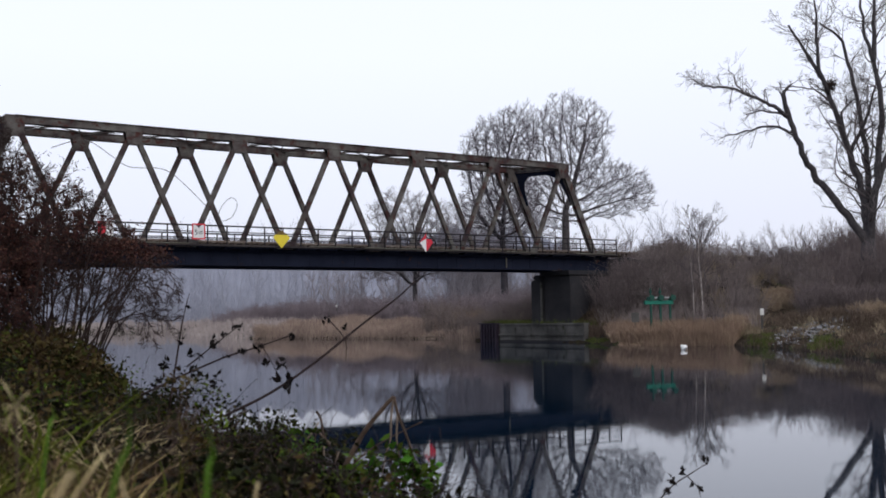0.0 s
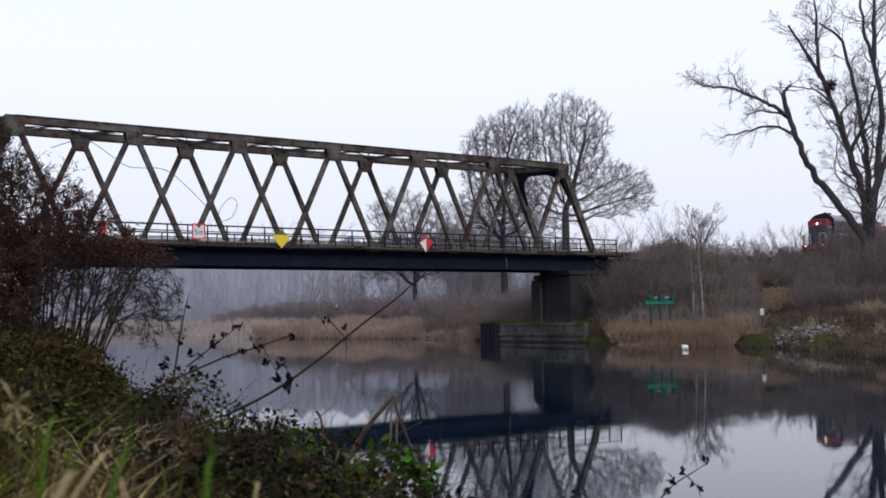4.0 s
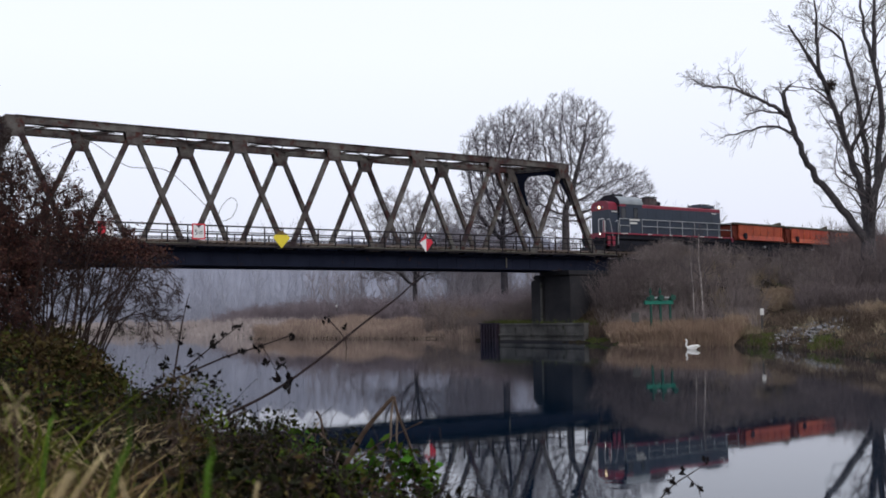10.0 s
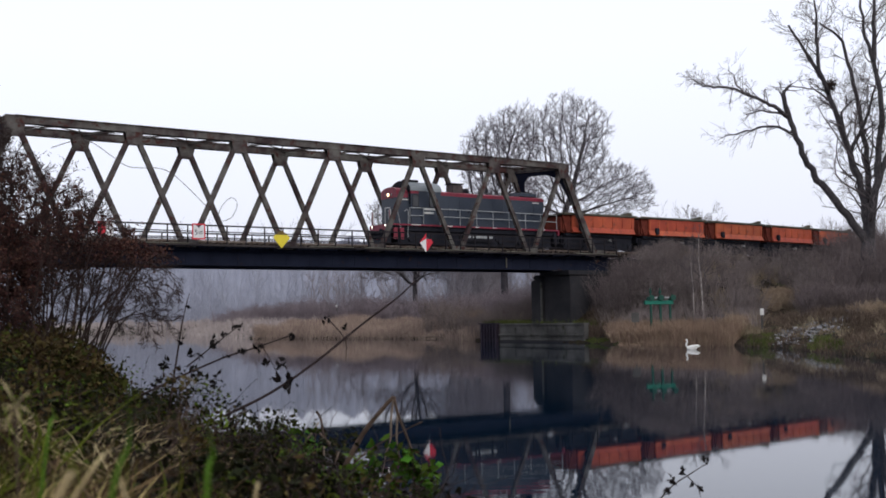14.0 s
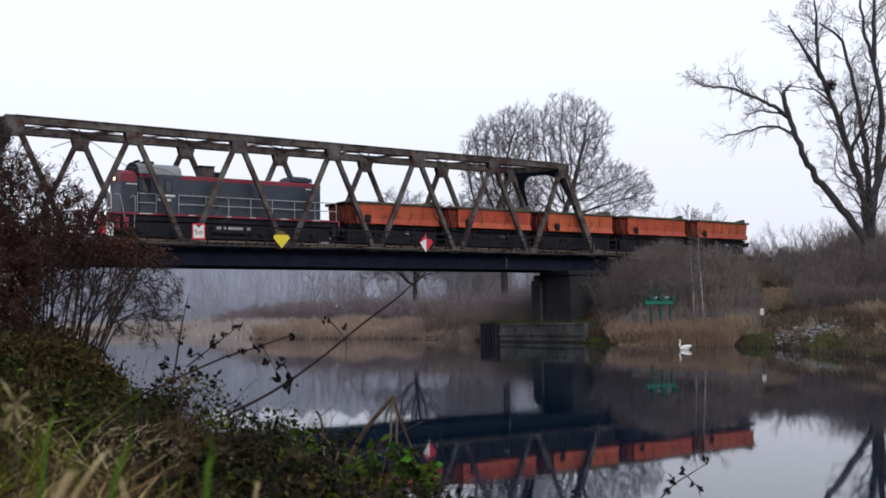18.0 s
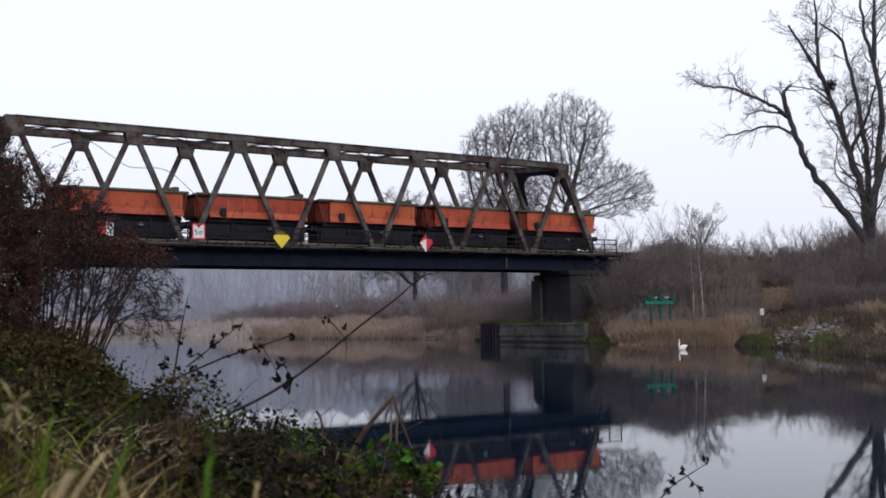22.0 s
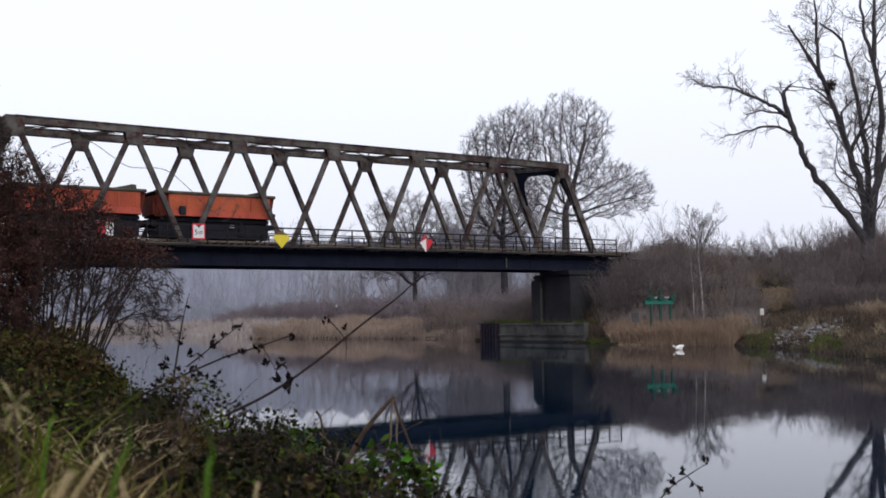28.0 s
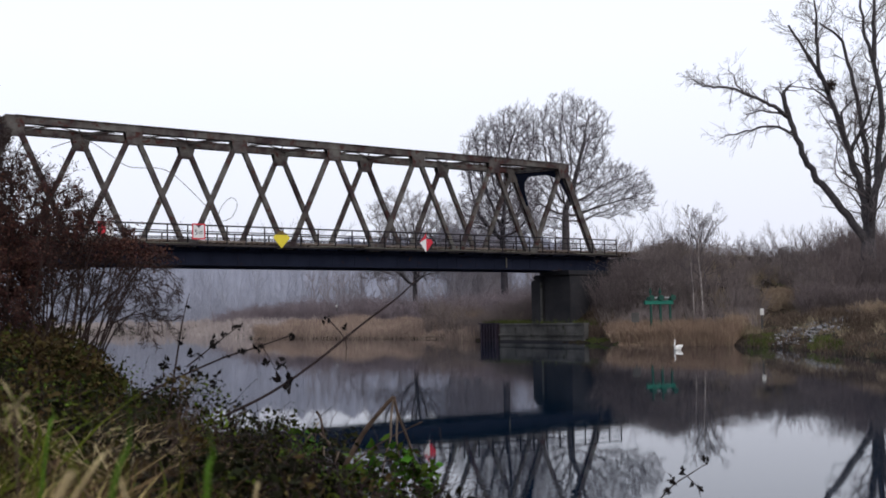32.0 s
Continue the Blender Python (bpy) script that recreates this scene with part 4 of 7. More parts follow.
        for y in (-0.88, 0.88):
            bm = cyl(bmesh.new(), (x, y, 1.05), (x + out * 0.8, y, 1.05), 0.10, sides=10)
            cyl(bm, (x + out * 0.8, y, 1.05), (x + out * 0.95, y, 1.05), 0.21, sides=14)
            part("buffer", bm, BLACK, e)
    for c in (1.5, L - 1.5):
        for y in (-1.08, 1.0):
            part("bogie_frame", prism([(c - 1.3, 0.5), (c - 0.5, 0.78), (c + 0.5, 0.78), (c + 1.3, 0.5), (c + 1.2, 0.36), (c + 0.4, 0.32), (c - 0.4, 0.32), (c - 1.2, 0.36)], y, y + 0.08), BLACK, e)
            for x in (-0.9, 0.9):
                part("axle_box", block(c + x - 0.15, c + x + 0.15, y - 0.06, y + 0.14, 0.30, 0.62, 0.02), BLACK, e)
    for c in (1.5, L - 1.5):
        for x in (-0.9, 0.9):
            wheelset(e, c + x, 0.46)
    return e


locomotive, loco_wheels = build_locomotive()
first_wagon = build_wagon()
wagons = [first_wagon] + [copy_thing(first_wagon, Matrix.Identity(4)) for _ in range(4)]
part("tail_lamp", cyl(bmesh.new(), (8.75, -1.1, 1.9), (8.9, -1.1, 1.9), 0.12, sides=12), BLACK, wagons[4])


# ---- trees and bushes ----
def grow(segs, p, d, length, r, level, rng, kids, spread, up, wander, shrink=0.62, tip=0.004):
    """Adds a branch and, along it, its side branches to the rows of tapered bars."""
    steps = 6 if level > 1 else (4 if level == 1 else 3)
    pos, way = Vector(p), Vector(d).normalized()
    pts, rad = [pos.copy()], [r]
    for i in range(steps):
        way = (way + Vector((rng.gauss(0, wander), rng.gauss(0, wander), rng.gauss(0, wander * 0.7) + up))).normalized()
        pos = pos + way * (length / steps)
        k = (i + 1) / steps
        pts.append(pos.copy())
        rad.append(max(tip, r * (1 - 0.72 * k)))
    for a, b, r0, r1 in zip(pts, pts[1:], rad, rad[1:]):
        segs.append((*a, *b, r0, r1))
    if level == 0:
        return
    n = max(2, round(kids * rng.uniform(0.8, 1.2)))
    for i in range(n):
        k = 0.28 + 0.72 * (i + rng.random() * 0.8) / n
        j = min(steps - 1, int(k * steps))
        f = k * steps - j
        at = pts[j].lerp(pts[j + 1], min(1, f))
        along = (pts[j + 1] - pts[j]).normalized()
        side = Vector((rng.gauss(0, 1), rng.gauss(0, 1), rng.gauss(0, 0.8)))
        side = (side - along * side.dot(along)).normalized()
        a = spread * rng.uniform(0.7, 1.25)
        way2 = along * math.cos(a) + side * math.sin(a)
        grow(segs, at, way2, length * shrink * rng.uniform(0.7, 1.15) * (1.1 - 0.45 * k), max(tip, (rad[j] * (1 - f) + rad[j + 1] * f) * 0.62), level - 1, rng, kids, spread, up, wander, shrink, tip)


BOUGHS = []


def split_tree(name, m, segs, thick, bark, twig, label, category="tree", trunk_sides=8, stem=None):
    """A tree of two parts: the trunk with its limbs, and the crown of thinner branches."""
    e = empty(name, m, label, category)
    s = np.array(segs)
    big = s[:, 6] >= thick
    v, f = pipe(smooth_line(stem[0], 4), stem[1], stem[2], 12) if stem else tubes(s[big], trunk_sides)
    raw("trunk", v, f, bark, e, True)
    if stem:
        big = big & False
    for pts, r0, r1 in BOUGHS:
        v, f = pipe(pts, r0, r1, 7)
        raw("limb", v, f, bark if r0 > thick else twig, e, True)
    BOUGHS.clear()
    v, f = tubes(s[~big], 3)
    raw("crown", v, f, twig, e)
    return e


def limb(segs, pts, r0, r1, rng, level, kids, length, spread=0.8, up=0.02, wander=0.16, tip=0.008, start=0.25):
    """A limb through the given corners, with side branches."""
    pts = smooth_line(pts, 4)
    n = len(pts) - 1
    for p in pts[1:-1]:
        p += Vector((rng.gauss(0, 0.07), rng.gauss(0, 0.07), rng.gauss(0, 0.05)))
    BOUGHS.append((pts, r0, r1))
    for i in range(kids):
        k = (start + (1 - start) * (i + rng.random()) / kids) * n
        j = min(n - 1, int(k))
        at = pts[j].lerp(pts[j + 1], k - j)
        along = (pts[j + 1] - pts[j]).normalized()
        side = Vector((rng.gauss(0, 1), rng.gauss(0, 0.8), rng.gauss(0, 1)))
        side = (side - along * side.dot(along)).normalized()
        a = spread * rng.uniform(0.7, 1.2)
        grow(segs, at, along * math.cos(a) + side * math.sin(a), length * rng.uniform(0.5, 1.1), max(tip, (r0 + (r1 - r0) * k / n) * 0.42), level, rng, 5, spread, up, wander, 0.6, tip)


def at_view(x, y, depth):
    """The place at that depth, at fractions x and y of a view 1568 by 882 from the bank."""
    way = CAM_POSE.to_3x3() @ Vector(((x - 784) / 1900, (441 - y) / 1900, -1))
    return Vector(EYE) + way * (depth / way.y)


def to_view(p):
    """The place of a point in the view 1568 by 882."""
    c = CAM_POSE.inverted() @ Vector(p)
    return 784 - 1900 * c.x / c.z, 441 + 1900 * c.y / c.z


def open_slope(x, y, z):
    """True on the stretches of the right bank where grass and stones take the place of scrub."""
    u, v = to_view((x, y, z))
    return (1345 < u < 1410 and 512 < v < 590) or (1490 < u < 1600 and 520 < v < 560) or (1320 < u < 1520 and 566 < v < 622)


def on_ground(x, y, near=20.0, far=260.0):
    """Where the line of sight at (x, y) of the view first meets the ground."""
    d = near
    while d < far:
        p = at_view(x, y, d)
        if p.z <= max(0.0, ground_z(p.x, p.y)):
            return p
        d += 0.7
    return at_view(x, y, far)


def big_poplar():
    rng = random.Random(11)
    d = 98.0
    q = lambda x, y, dy=0.0: at_view(x, y, d + dy)
    segs = []
    root = q(1538, 520)
    root.z = ground_z(root.x, root.y) - 0.3
    fork = q(1537, 432)
    K = dict(level=2, kids=15, length=3.3, tip=0.012, wander=0.2)
    limb(segs, [fork, q(1510, 395), q(1470, 345), q(1440, 310), q(1420, 270, -1), q(1398, 215, -1.5), q(1385, 165, -2)], 0.40, 0.20, rng, 2, 9, 1.6, tip=0.010, start=0.3, wander=0.25)
    limb(segs, [q(1394, 208, -1.5), q(1370, 188, -1.7), q(1340, 175, -2), q(1290, 155, -3), q(1255, 155, -3.4), q(1228, 142, -4)], 0.20, 0.05, rng, 2, 22, 2.3, tip=0.011, wander=0.24, up=0.0)
    limb(segs, [q(1405, 238, -1.3), q(1385, 228, -1.8), q(1350, 225, -2.5), q(1310, 235, -3), q(1278, 245, -3)], 0.15, 0.04, rng, 1, 18, 2.1, tip=0.011, wander=0.24, up=-0.03)
    limb(segs, [q(1394, 205, -1.5), q(1350, 196, -1), q(1320, 203, 1)], 0.12, 0.04, rng, 1, 12, 1.9, tip=0.011, wander=0.24)
    limb(segs, [q(1386, 170, -2), q(1390, 160, -2), q(1400, 150, -2)], 0.20, 0.10, rng, 1, 3, 1.5, tip=0.010)
    limb(segs, [q(1320, 168, -2.4), q(1305, 150, -2), q(1290, 120, -2)], 0.10, 0.03, rng, 1, 12, 1.9, tip=0.011, wander=0.24)
    limb(segs, [fork, q(1530, 360), q(1505, 270), q(1475, 190), q(1450, 130), q(1420, 85), q(1395, 45)], 0.38, 0.09, rng, **K)
    limb(segs, [q(1475, 190), q(1452, 165, 1), q(1430, 156, 1.5), q(1384, 155, 2)], 0.10, 0.04, rng, 2, 6, 1.6, tip=0.010)
    limb(segs, [q(1465, 165), q(1448, 110, -1), q(1445, 60, -1), q(1440, 0, -1)], 0.22, 0.07, rng, **K)
    limb(segs, [fork, q(1536, 330, 1), q(1528, 240, 2), q(1510, 150, 2), q(1492, 75, 2), q(1450, 40, 2)], 0.34, 0.08, rng, **K)
    limb(segs, [fork, q(1548, 340, -1), q(1556, 260, -1), q(1560, 180, -2), q(1545, 110, -2), q(1528, 50, -2), q(1520, -20, -2)], 0.38, 0.09, rng, **K)
    limb(segs, [q(1548, 340, -1), q(1580, 250, 0), q(1610, 150, 1), q(1640, 40, 1)], 0.30, 0.08, rng, **K)
    limb(segs, [q(1545, 110, -2), q(1548, 40, -2), q(1545, -40, -2)], 0.26, 0.08, rng, **K)
    limb(segs, [q(1505, 270), q(1535, 200, -1), q(1550, 140, -1)], 0.20, 0.06, rng, **K)
    limb(segs, [q(1500, 260), q(1490, 200, 1), q(1520, 170, 1)], 0.16, 0.05, rng, **K)
    for k in range(15):
        limb(segs, [q(1536, 415 - k * 9), q(1505 + rng.uniform(-30, 60), 385 - k * 11, rng.uniform(-4, 4)), q(1490 + rng.uniform(-50, 100), 365 - k * 16, rng.uniform(-5, 5))], 0.10, 0.03, rng, 2, 7, 2.6, tip=0.010)
    t = split_tree("poplar_tree", Matrix.Identity(4), segs, 0.13, BARK, TWIG, "tall leafless poplar with spreading crooked limbs", stem=([root, q(1538, 480), q(1537, 430), q(1537, 385, 0.4), q(1535, 350, 0.7)], 0.92, 0.30))
    # a clump of sticks in the fork
    r = np.random.default_rng(3)
    c = np.array(q(1468, 152))
    s = []
    for _ in range(420):
        a = c + np.clip(r.normal(size=3), -1.6, 1.6) * np.array([0.30, 0.30, 0.24])
        b = a + r.normal(size=3) * 0.22
        s.append((*a, *b, 0.024, 0.014))
    v, f = tubes(s)
    n = tagged(raw("stick_nest", v, f, BUSH_TWIG), "dark round bird's nest of sticks in a fork", "nest")


big_poplar()


def bare_tree(name, x, y, base_z, tall, wide, seed, bark, twig, label, stems=5, level=3, kids=6, trunk=0.32, radius=0.4, tip=0.014):
    rng = random.Random(seed)
    segs = []
    root = Vector((x, y, base_z))
    fork = root + Vector((rng.uniform(-0.3, 0.3), 0, tall * trunk))
    mid = root.lerp(fork, 0.5) + Vector((rng.uniform(-0.2, 0.2), 0, 0))
    segs.append((*root, *mid, radius * 1.25, radius))
    segs.append((*mid, *fork, radius, radius * 0.9))
    for i in range(stems):
        a = 2 * math.pi * i / stems + rng.uniform(-0.4, 0.4)
        out = 0.20 + 0.42 * (i % 3) / 2
        way = Vector((math.cos(a) * out * wide / tall * 1.6, math.sin(a) * out * wide / tall * 1.6, 0.85))
        at = mid.lerp(fork, rng.uniform(0.3, 1.0))
        grow(segs, at, way, tall * (1 - trunk) * rng.uniform(0.8, 0.98), radius * 0.55, level, rng, kids, 0.62, 0.035, 0.13, 0.56, tip)
    grow(segs, fork, (0, 0, 1), tall * (1 - trunk) * 0.95, radius * 0.6, level, rng, kids, 0.62, 0.03, 0.10, 0.56, tip)
    return split_tree(name, Matrix.Identity(4), segs, radius * 0.25, bark, twig, label)


def crown_tree(name, d, root, fork, base_r, lobes, count, seed, bark, twig, label, reach=1.0, gap=0.65):
    """A tree grown step by step towards free places in its crown; the lobes are centres and half-axes in the view at the depth d."""
    r = np.random.default_rng(seed)
    rng = random.Random(seed)
    k = d / 1900
    foot = at_view(*root, d)
    foot.z = ground_z(foot.x, foot.y) - 0.3
    top = at_view(*fork, d)
    free = []
    area = sum(a * b for _, _, a, b in lobes)
    for x, y, a, b in lobes:
        n = int(count * a * b / area)
        p = r.normal(size=(n, 3))
        p *= (r.random((n, 1)) ** 0.30) / np.linalg.norm(p, axis=1, keepdims=True)
        free.append(np.array(at_view(x, y, d)) + p * np.array([a * k, a * k * 0.8, b * k]))
    free = np.concatenate(free)
    stem = smooth_line([foot, foot.lerp(top, 0.55) + Vector((0.12, 0, 0)), top], 6)
    nodes = [np.array(p) for p in stem]
    above = list(range(-1, len(stem) - 1))
    kids = [0] * len(stem)
    first = len(stem)
    best, near = np.full(len(free), 1e9), np.zeros(len(free), dtype=int)
    fresh = list(range(first // 2, first))
    step = 0.50
    for _ in range(70):
        for i in fresh:
            e = np.linalg.norm(free - nodes[i], axis=1)
            closer = e < best
            best[closer], near[closer] = e[closer], i
        left = best > gap
        free, best, near = free[left], best[left], near[left]
        if len(free) == 0:
            break
        pull = {}
        for i, p in zip(near, free):
            v = p - nodes[i]
            pull[i] = pull.get(i, 0) + v / np.linalg.norm(v)
        fresh = []
        for i, v in pull.items():
            if kids[i] > 2:
                continue
            back = nodes[i] - nodes[above[i]]
            v = v / (np.linalg.norm(v) + 1e-9) + 0.35 * back / (np.linalg.norm(back) + 1e-9) + r.normal(size=3) * 0.16 + np.array([0, 0, 0.06])
            q = nodes[i] + v / np.linalg.norm(v) * step
            if any(np.linalg.norm(nodes[c] - q) < 0.12 for c in fresh[-40:]):
                continue
            kids[i] += 1
            kids.append(0)
            fresh.append(len(nodes))
            nodes.append(q)
            above.append(i)
    tips = np.zeros(len(nodes))
    has = np.zeros(len(nodes), dtype=bool)
    for i in range(len(nodes) - 1, 0, -1):
        if not has[i]:
            tips[i] = 1
        has[above[i]] = True
        tips[above[i]] += tips[i]
    rad = np.minimum(base_r * 0.62, 0.024 * tips ** 0.50)
    segs, chains, follow = [], [], {}
    for i in range(first, len(nodes)):
        if rad[i] <= 0.075:
            segs.append((*nodes[above[i]], *nodes[i], min(rad[above[i]], 0.08), rad[i]))
        else:
            c = follow.get(above[i])
            if c is not None and c[-1] == above[i]:
                c.append(i)
            else:
                c = [above[i], i]
                chains.append(c)
            follow[i] = c
    for i in range(first, len(nodes)):
        if tips[i] < 9:
            way = Vector(nodes[i] - nodes[above[i]]).normalized()
            for _ in range(3 if tips[i] < 2 else 2):
                out = (way + Vector((rng.gauss(0, 0.45), rng.gauss(0, 0.45), rng.gauss(0.2, 0.4)))).normalized()
                grow(segs, Vector(nodes[i]), out, rng.uniform(0.5, 1.15) * reach, 0.015, 1, rng, 5, 0.55, 0.05, 0.12, 0.6, 0.0102)
    e = empty(name, Matrix.Identity(4), label, "tree")
    v, f = pipe(stem, base_r, base_r * 0.6, 12)
    raw("trunk", v, f, bark, e, True)
    for c in chains:
        v, f = pipe([Vector(nodes[i]) for i in c], rad[c[1]], rad[c[-1]], 7)
        raw("limb", v, f, bark, e, True)
    v, f = tubes(segs, 3)
    raw("crown", v, f, twig, e)
    return e


crown_tree("oak_tree", 140.0, (996, 500), (1001, 372), 0.70, ((1004, 258, 78, 92), (1062, 222, 22, 24), (1084, 340, 70, 52), (958, 345, 56, 58), (1130, 355, 32, 26), (1020, 340, 50, 60), (965, 392, 48, 34)), 3000, 4, OAK_BARK, OAK_TWIG, "large leafless oak with a broad spreading crown behind the bridge")
crown_tree("ash_tree", 134.0, (892, 520), (889, 425), 0.55, ((872, 292, 58, 84), (908, 240, 34, 52), (862, 372, 60, 48), (924, 350, 34, 64), (900, 390, 56, 40), (930, 248, 24, 62)), 4200, 6, ASH_BARK, OAK_TWIG, "leafless tree with a tall rounded crown behind the bridge", 0.85, 0.50)
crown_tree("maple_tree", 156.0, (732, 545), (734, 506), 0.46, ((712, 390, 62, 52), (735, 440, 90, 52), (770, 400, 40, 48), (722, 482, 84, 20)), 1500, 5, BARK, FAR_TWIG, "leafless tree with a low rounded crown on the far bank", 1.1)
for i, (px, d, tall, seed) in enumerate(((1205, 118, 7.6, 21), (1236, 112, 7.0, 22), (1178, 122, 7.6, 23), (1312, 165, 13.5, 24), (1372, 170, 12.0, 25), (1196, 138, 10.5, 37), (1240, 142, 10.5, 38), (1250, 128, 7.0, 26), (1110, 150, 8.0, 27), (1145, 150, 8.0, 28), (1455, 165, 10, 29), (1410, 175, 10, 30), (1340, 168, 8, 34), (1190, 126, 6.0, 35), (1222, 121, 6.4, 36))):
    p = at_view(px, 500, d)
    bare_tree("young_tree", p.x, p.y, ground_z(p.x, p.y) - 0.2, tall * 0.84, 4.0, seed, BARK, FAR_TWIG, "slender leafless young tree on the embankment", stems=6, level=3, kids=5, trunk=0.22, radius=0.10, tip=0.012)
def birch_sapling(corners, d, radius, twigs, seed):
    """A slender pale stem with a sparse brush of twigs towards its top."""
    rng = random.Random(seed)
    pts = smooth_line([at_view(x, y, d) for x, y in corners], 4)
    pts[0].z = ground_z(pts[0].x, pts[0].y) - 0.1
    e = empty("birch_sapling", Matrix.Identity(4), "thin pale-barked birch sapling near the water", "tree")
    v, f = pipe(pts, radius, radius * 0.35, 7)
    raw("trunk", v, f, BIRCH, e, True)
    segs = []
    for i in range(twigs):
        k = 0.3 + 0.7 * (i + rng.random()) / twigs
        at = pts[min(len(pts) - 1, int(k * (len(pts) - 1)))]
        grow(segs, at, (rng.gauss(0, 0.5), rng.gauss(0, 0.5), 1), rng.uniform(0.6, 1.5), radius * 0.3, 2, rng, 4, 0.6, 0.03, 0.14, 0.55, 0.007)
    v, f = tubes(segs)
    raw("crown", v, f, TWIG, e)


birch_sapling([(1245, 572), (1243, 530), (1240, 490), (1236, 455), (1237, 415)], 82, 0.064, 22, 31)
birch_sapling([(1229, 565), (1227, 520), (1224, 485), (1222, 450)], 84, 0.048, 14, 32)
birch_sapling([(1514, 596), (1513, 580), (1511, 566)], 66, 0.035, 3, 33)


def far_woods():
    """The wood behind the river, each belt one mass of stems and twigs; distant belts carry haze in their colour."""
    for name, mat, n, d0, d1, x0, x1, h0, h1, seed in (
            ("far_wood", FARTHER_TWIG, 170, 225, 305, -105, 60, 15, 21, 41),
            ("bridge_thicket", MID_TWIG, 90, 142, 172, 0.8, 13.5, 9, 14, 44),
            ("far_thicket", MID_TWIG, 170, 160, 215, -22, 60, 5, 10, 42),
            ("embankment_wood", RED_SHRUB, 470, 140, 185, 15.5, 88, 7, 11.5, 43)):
        rng = random.Random(seed)
        segs = []
        for i in range(n):
            y = rng.uniform(d0, d1)
            x = rng.uniform(x0, x1)
            if bool(in_river(np.array([[x, y]]))[0]):
                continue
            z = ground_z(x, y) - 0.3
            h = rng.uniform(h0, h1)
            if name == "embankment_wood" and (43.5 < x * 165 / y < 46.5 or math.sin(x * 0.9) < -0.85):
                continue
            if name == "bridge_thicket" and 0.058 < x / y < 0.098:
                h *= 0.4
            far = y / 150
            k = 5 if far > 1.4 else 6
            grow(segs, (x, y, z), (rng.gauss(0, 0.06), rng.gauss(0, 0.06), 1), h, (0.055 if name == "far_wood" else 0.10) * far, 2, rng, k + 2, 0.55, 0.05, 0.07, 0.42, 0.014 * far)
            for _ in range(5):
                grow(segs, (x + rng.gauss(0, 2), y + rng.gauss(0, 2), z), (rng.gauss(0, 0.35), rng.gauss(0, 0.35), 1), h * rng.uniform(0.25, 0.5), 0.035 * far, 1, rng, 7, 0.6, 0.05, 0.1, 0.5, 0.016 * far)
        v, f = tubes(segs)
        tagged(raw(name, v, f, mat), "leafless winter woodland behind the river", "woodland", kind="stuff")


far_woods()


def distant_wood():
    """A low wooded rise closing the view all round the plain; its mist is only colour."""
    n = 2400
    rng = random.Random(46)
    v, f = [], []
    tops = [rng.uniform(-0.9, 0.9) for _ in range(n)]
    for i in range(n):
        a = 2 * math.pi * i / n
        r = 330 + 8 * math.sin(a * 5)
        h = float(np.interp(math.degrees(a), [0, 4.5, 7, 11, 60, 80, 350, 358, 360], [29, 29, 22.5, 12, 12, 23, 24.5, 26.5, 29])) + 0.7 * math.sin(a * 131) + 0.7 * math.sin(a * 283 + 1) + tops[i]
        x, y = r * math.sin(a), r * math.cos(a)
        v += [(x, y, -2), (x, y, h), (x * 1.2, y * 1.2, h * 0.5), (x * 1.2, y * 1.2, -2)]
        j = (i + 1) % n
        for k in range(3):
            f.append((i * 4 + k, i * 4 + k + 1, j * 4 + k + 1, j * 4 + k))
    tagged(raw("backdrop", v, f, HAZE_WOOD, None, True), "distant wooded rise in a pale haze colour", "woodland", kind="structure")


distant_wood()


def shrub_mass(name, count, place, tall, seed, mat, label, twigs=26, r0=0.012):
    """Many bare shrubs as one mass; place(rng) gives a point of the plan."""
    rng = random.Random(seed)
    segs = []
    for _ in range(count):
        x, y = place(rng)
        z = ground_z(x, y) - 0.1
        if z < 0.0 or (mat is not PALE_GRASS and tall < 2.5 and open_slope(x, y, z)):
            continue
        h = tall * rng.uniform(0.6, 1.25)
        for _ in range(twigs):
            a = rng.uniform(0, 6.283)
            lean = rng.uniform(0.05, 0.75)
            p = Vector((x + rng.gauss(0, 0.25), y + rng.gauss(0, 0.25), z))
            w = Vector((math.cos(a) * lean, math.sin(a) * lean, 1)).normalized()
            q = p + w * h * rng.uniform(0.35, 0.6)
            w2 = (w + Vector((rng.gauss(0, 0.3), rng.gauss(0, 0.3), 0.1))).normalized()
            e = q + w2 * h * rng.uniform(0.3, 0.5)
            segs.append((*p, *q, r0 * 1.4, r0))
            segs.append((*q, *e, r0, r0 * 0.5))
            for _ in range(2):
                t = q.lerp(e, rng.random())
                o = t + Vector((rng.gauss(0, 0.25), rng.gauss(0, 0.25), rng.uniform(0, 0.35))) * h * 0.5
                segs.append((*t, *o, r0 * 0.7, r0 * 0.4))
    v, f = tubes(segs)
    return tagged(raw(name, v, f, mat), label, "shrubs", kind="stuff")


def on_embankment(rng):
    s = rng.uniform(9, 75)
    x, y, _ = track_at(s, rng.choice((-1, -1, -1, 1)) * rng.uniform(2.7, 17.0))
    p = BRIDGE @ Vector((x, y, 0))
    return p.x, p.y


def beside_abutment(rng):
    p = BRIDGE @ Vector((rng.uniform(3.2, 10), rng.uniform(-7, -1.6), 0))
    return p.x, p.y


def far_bank(rng):
    p = RIVER_RIGHT[rng.randint(2, 7)]
    q = RIVER_RIGHT[min(7, RIVER_RIGHT.index(p) + 1)]
    k = rng.random()
    return p[0] + (q[0] - p[0]) * k + rng.uniform(3, 16), p[1] + (q[1] - p[1]) * k + rng.uniform(4, 28)


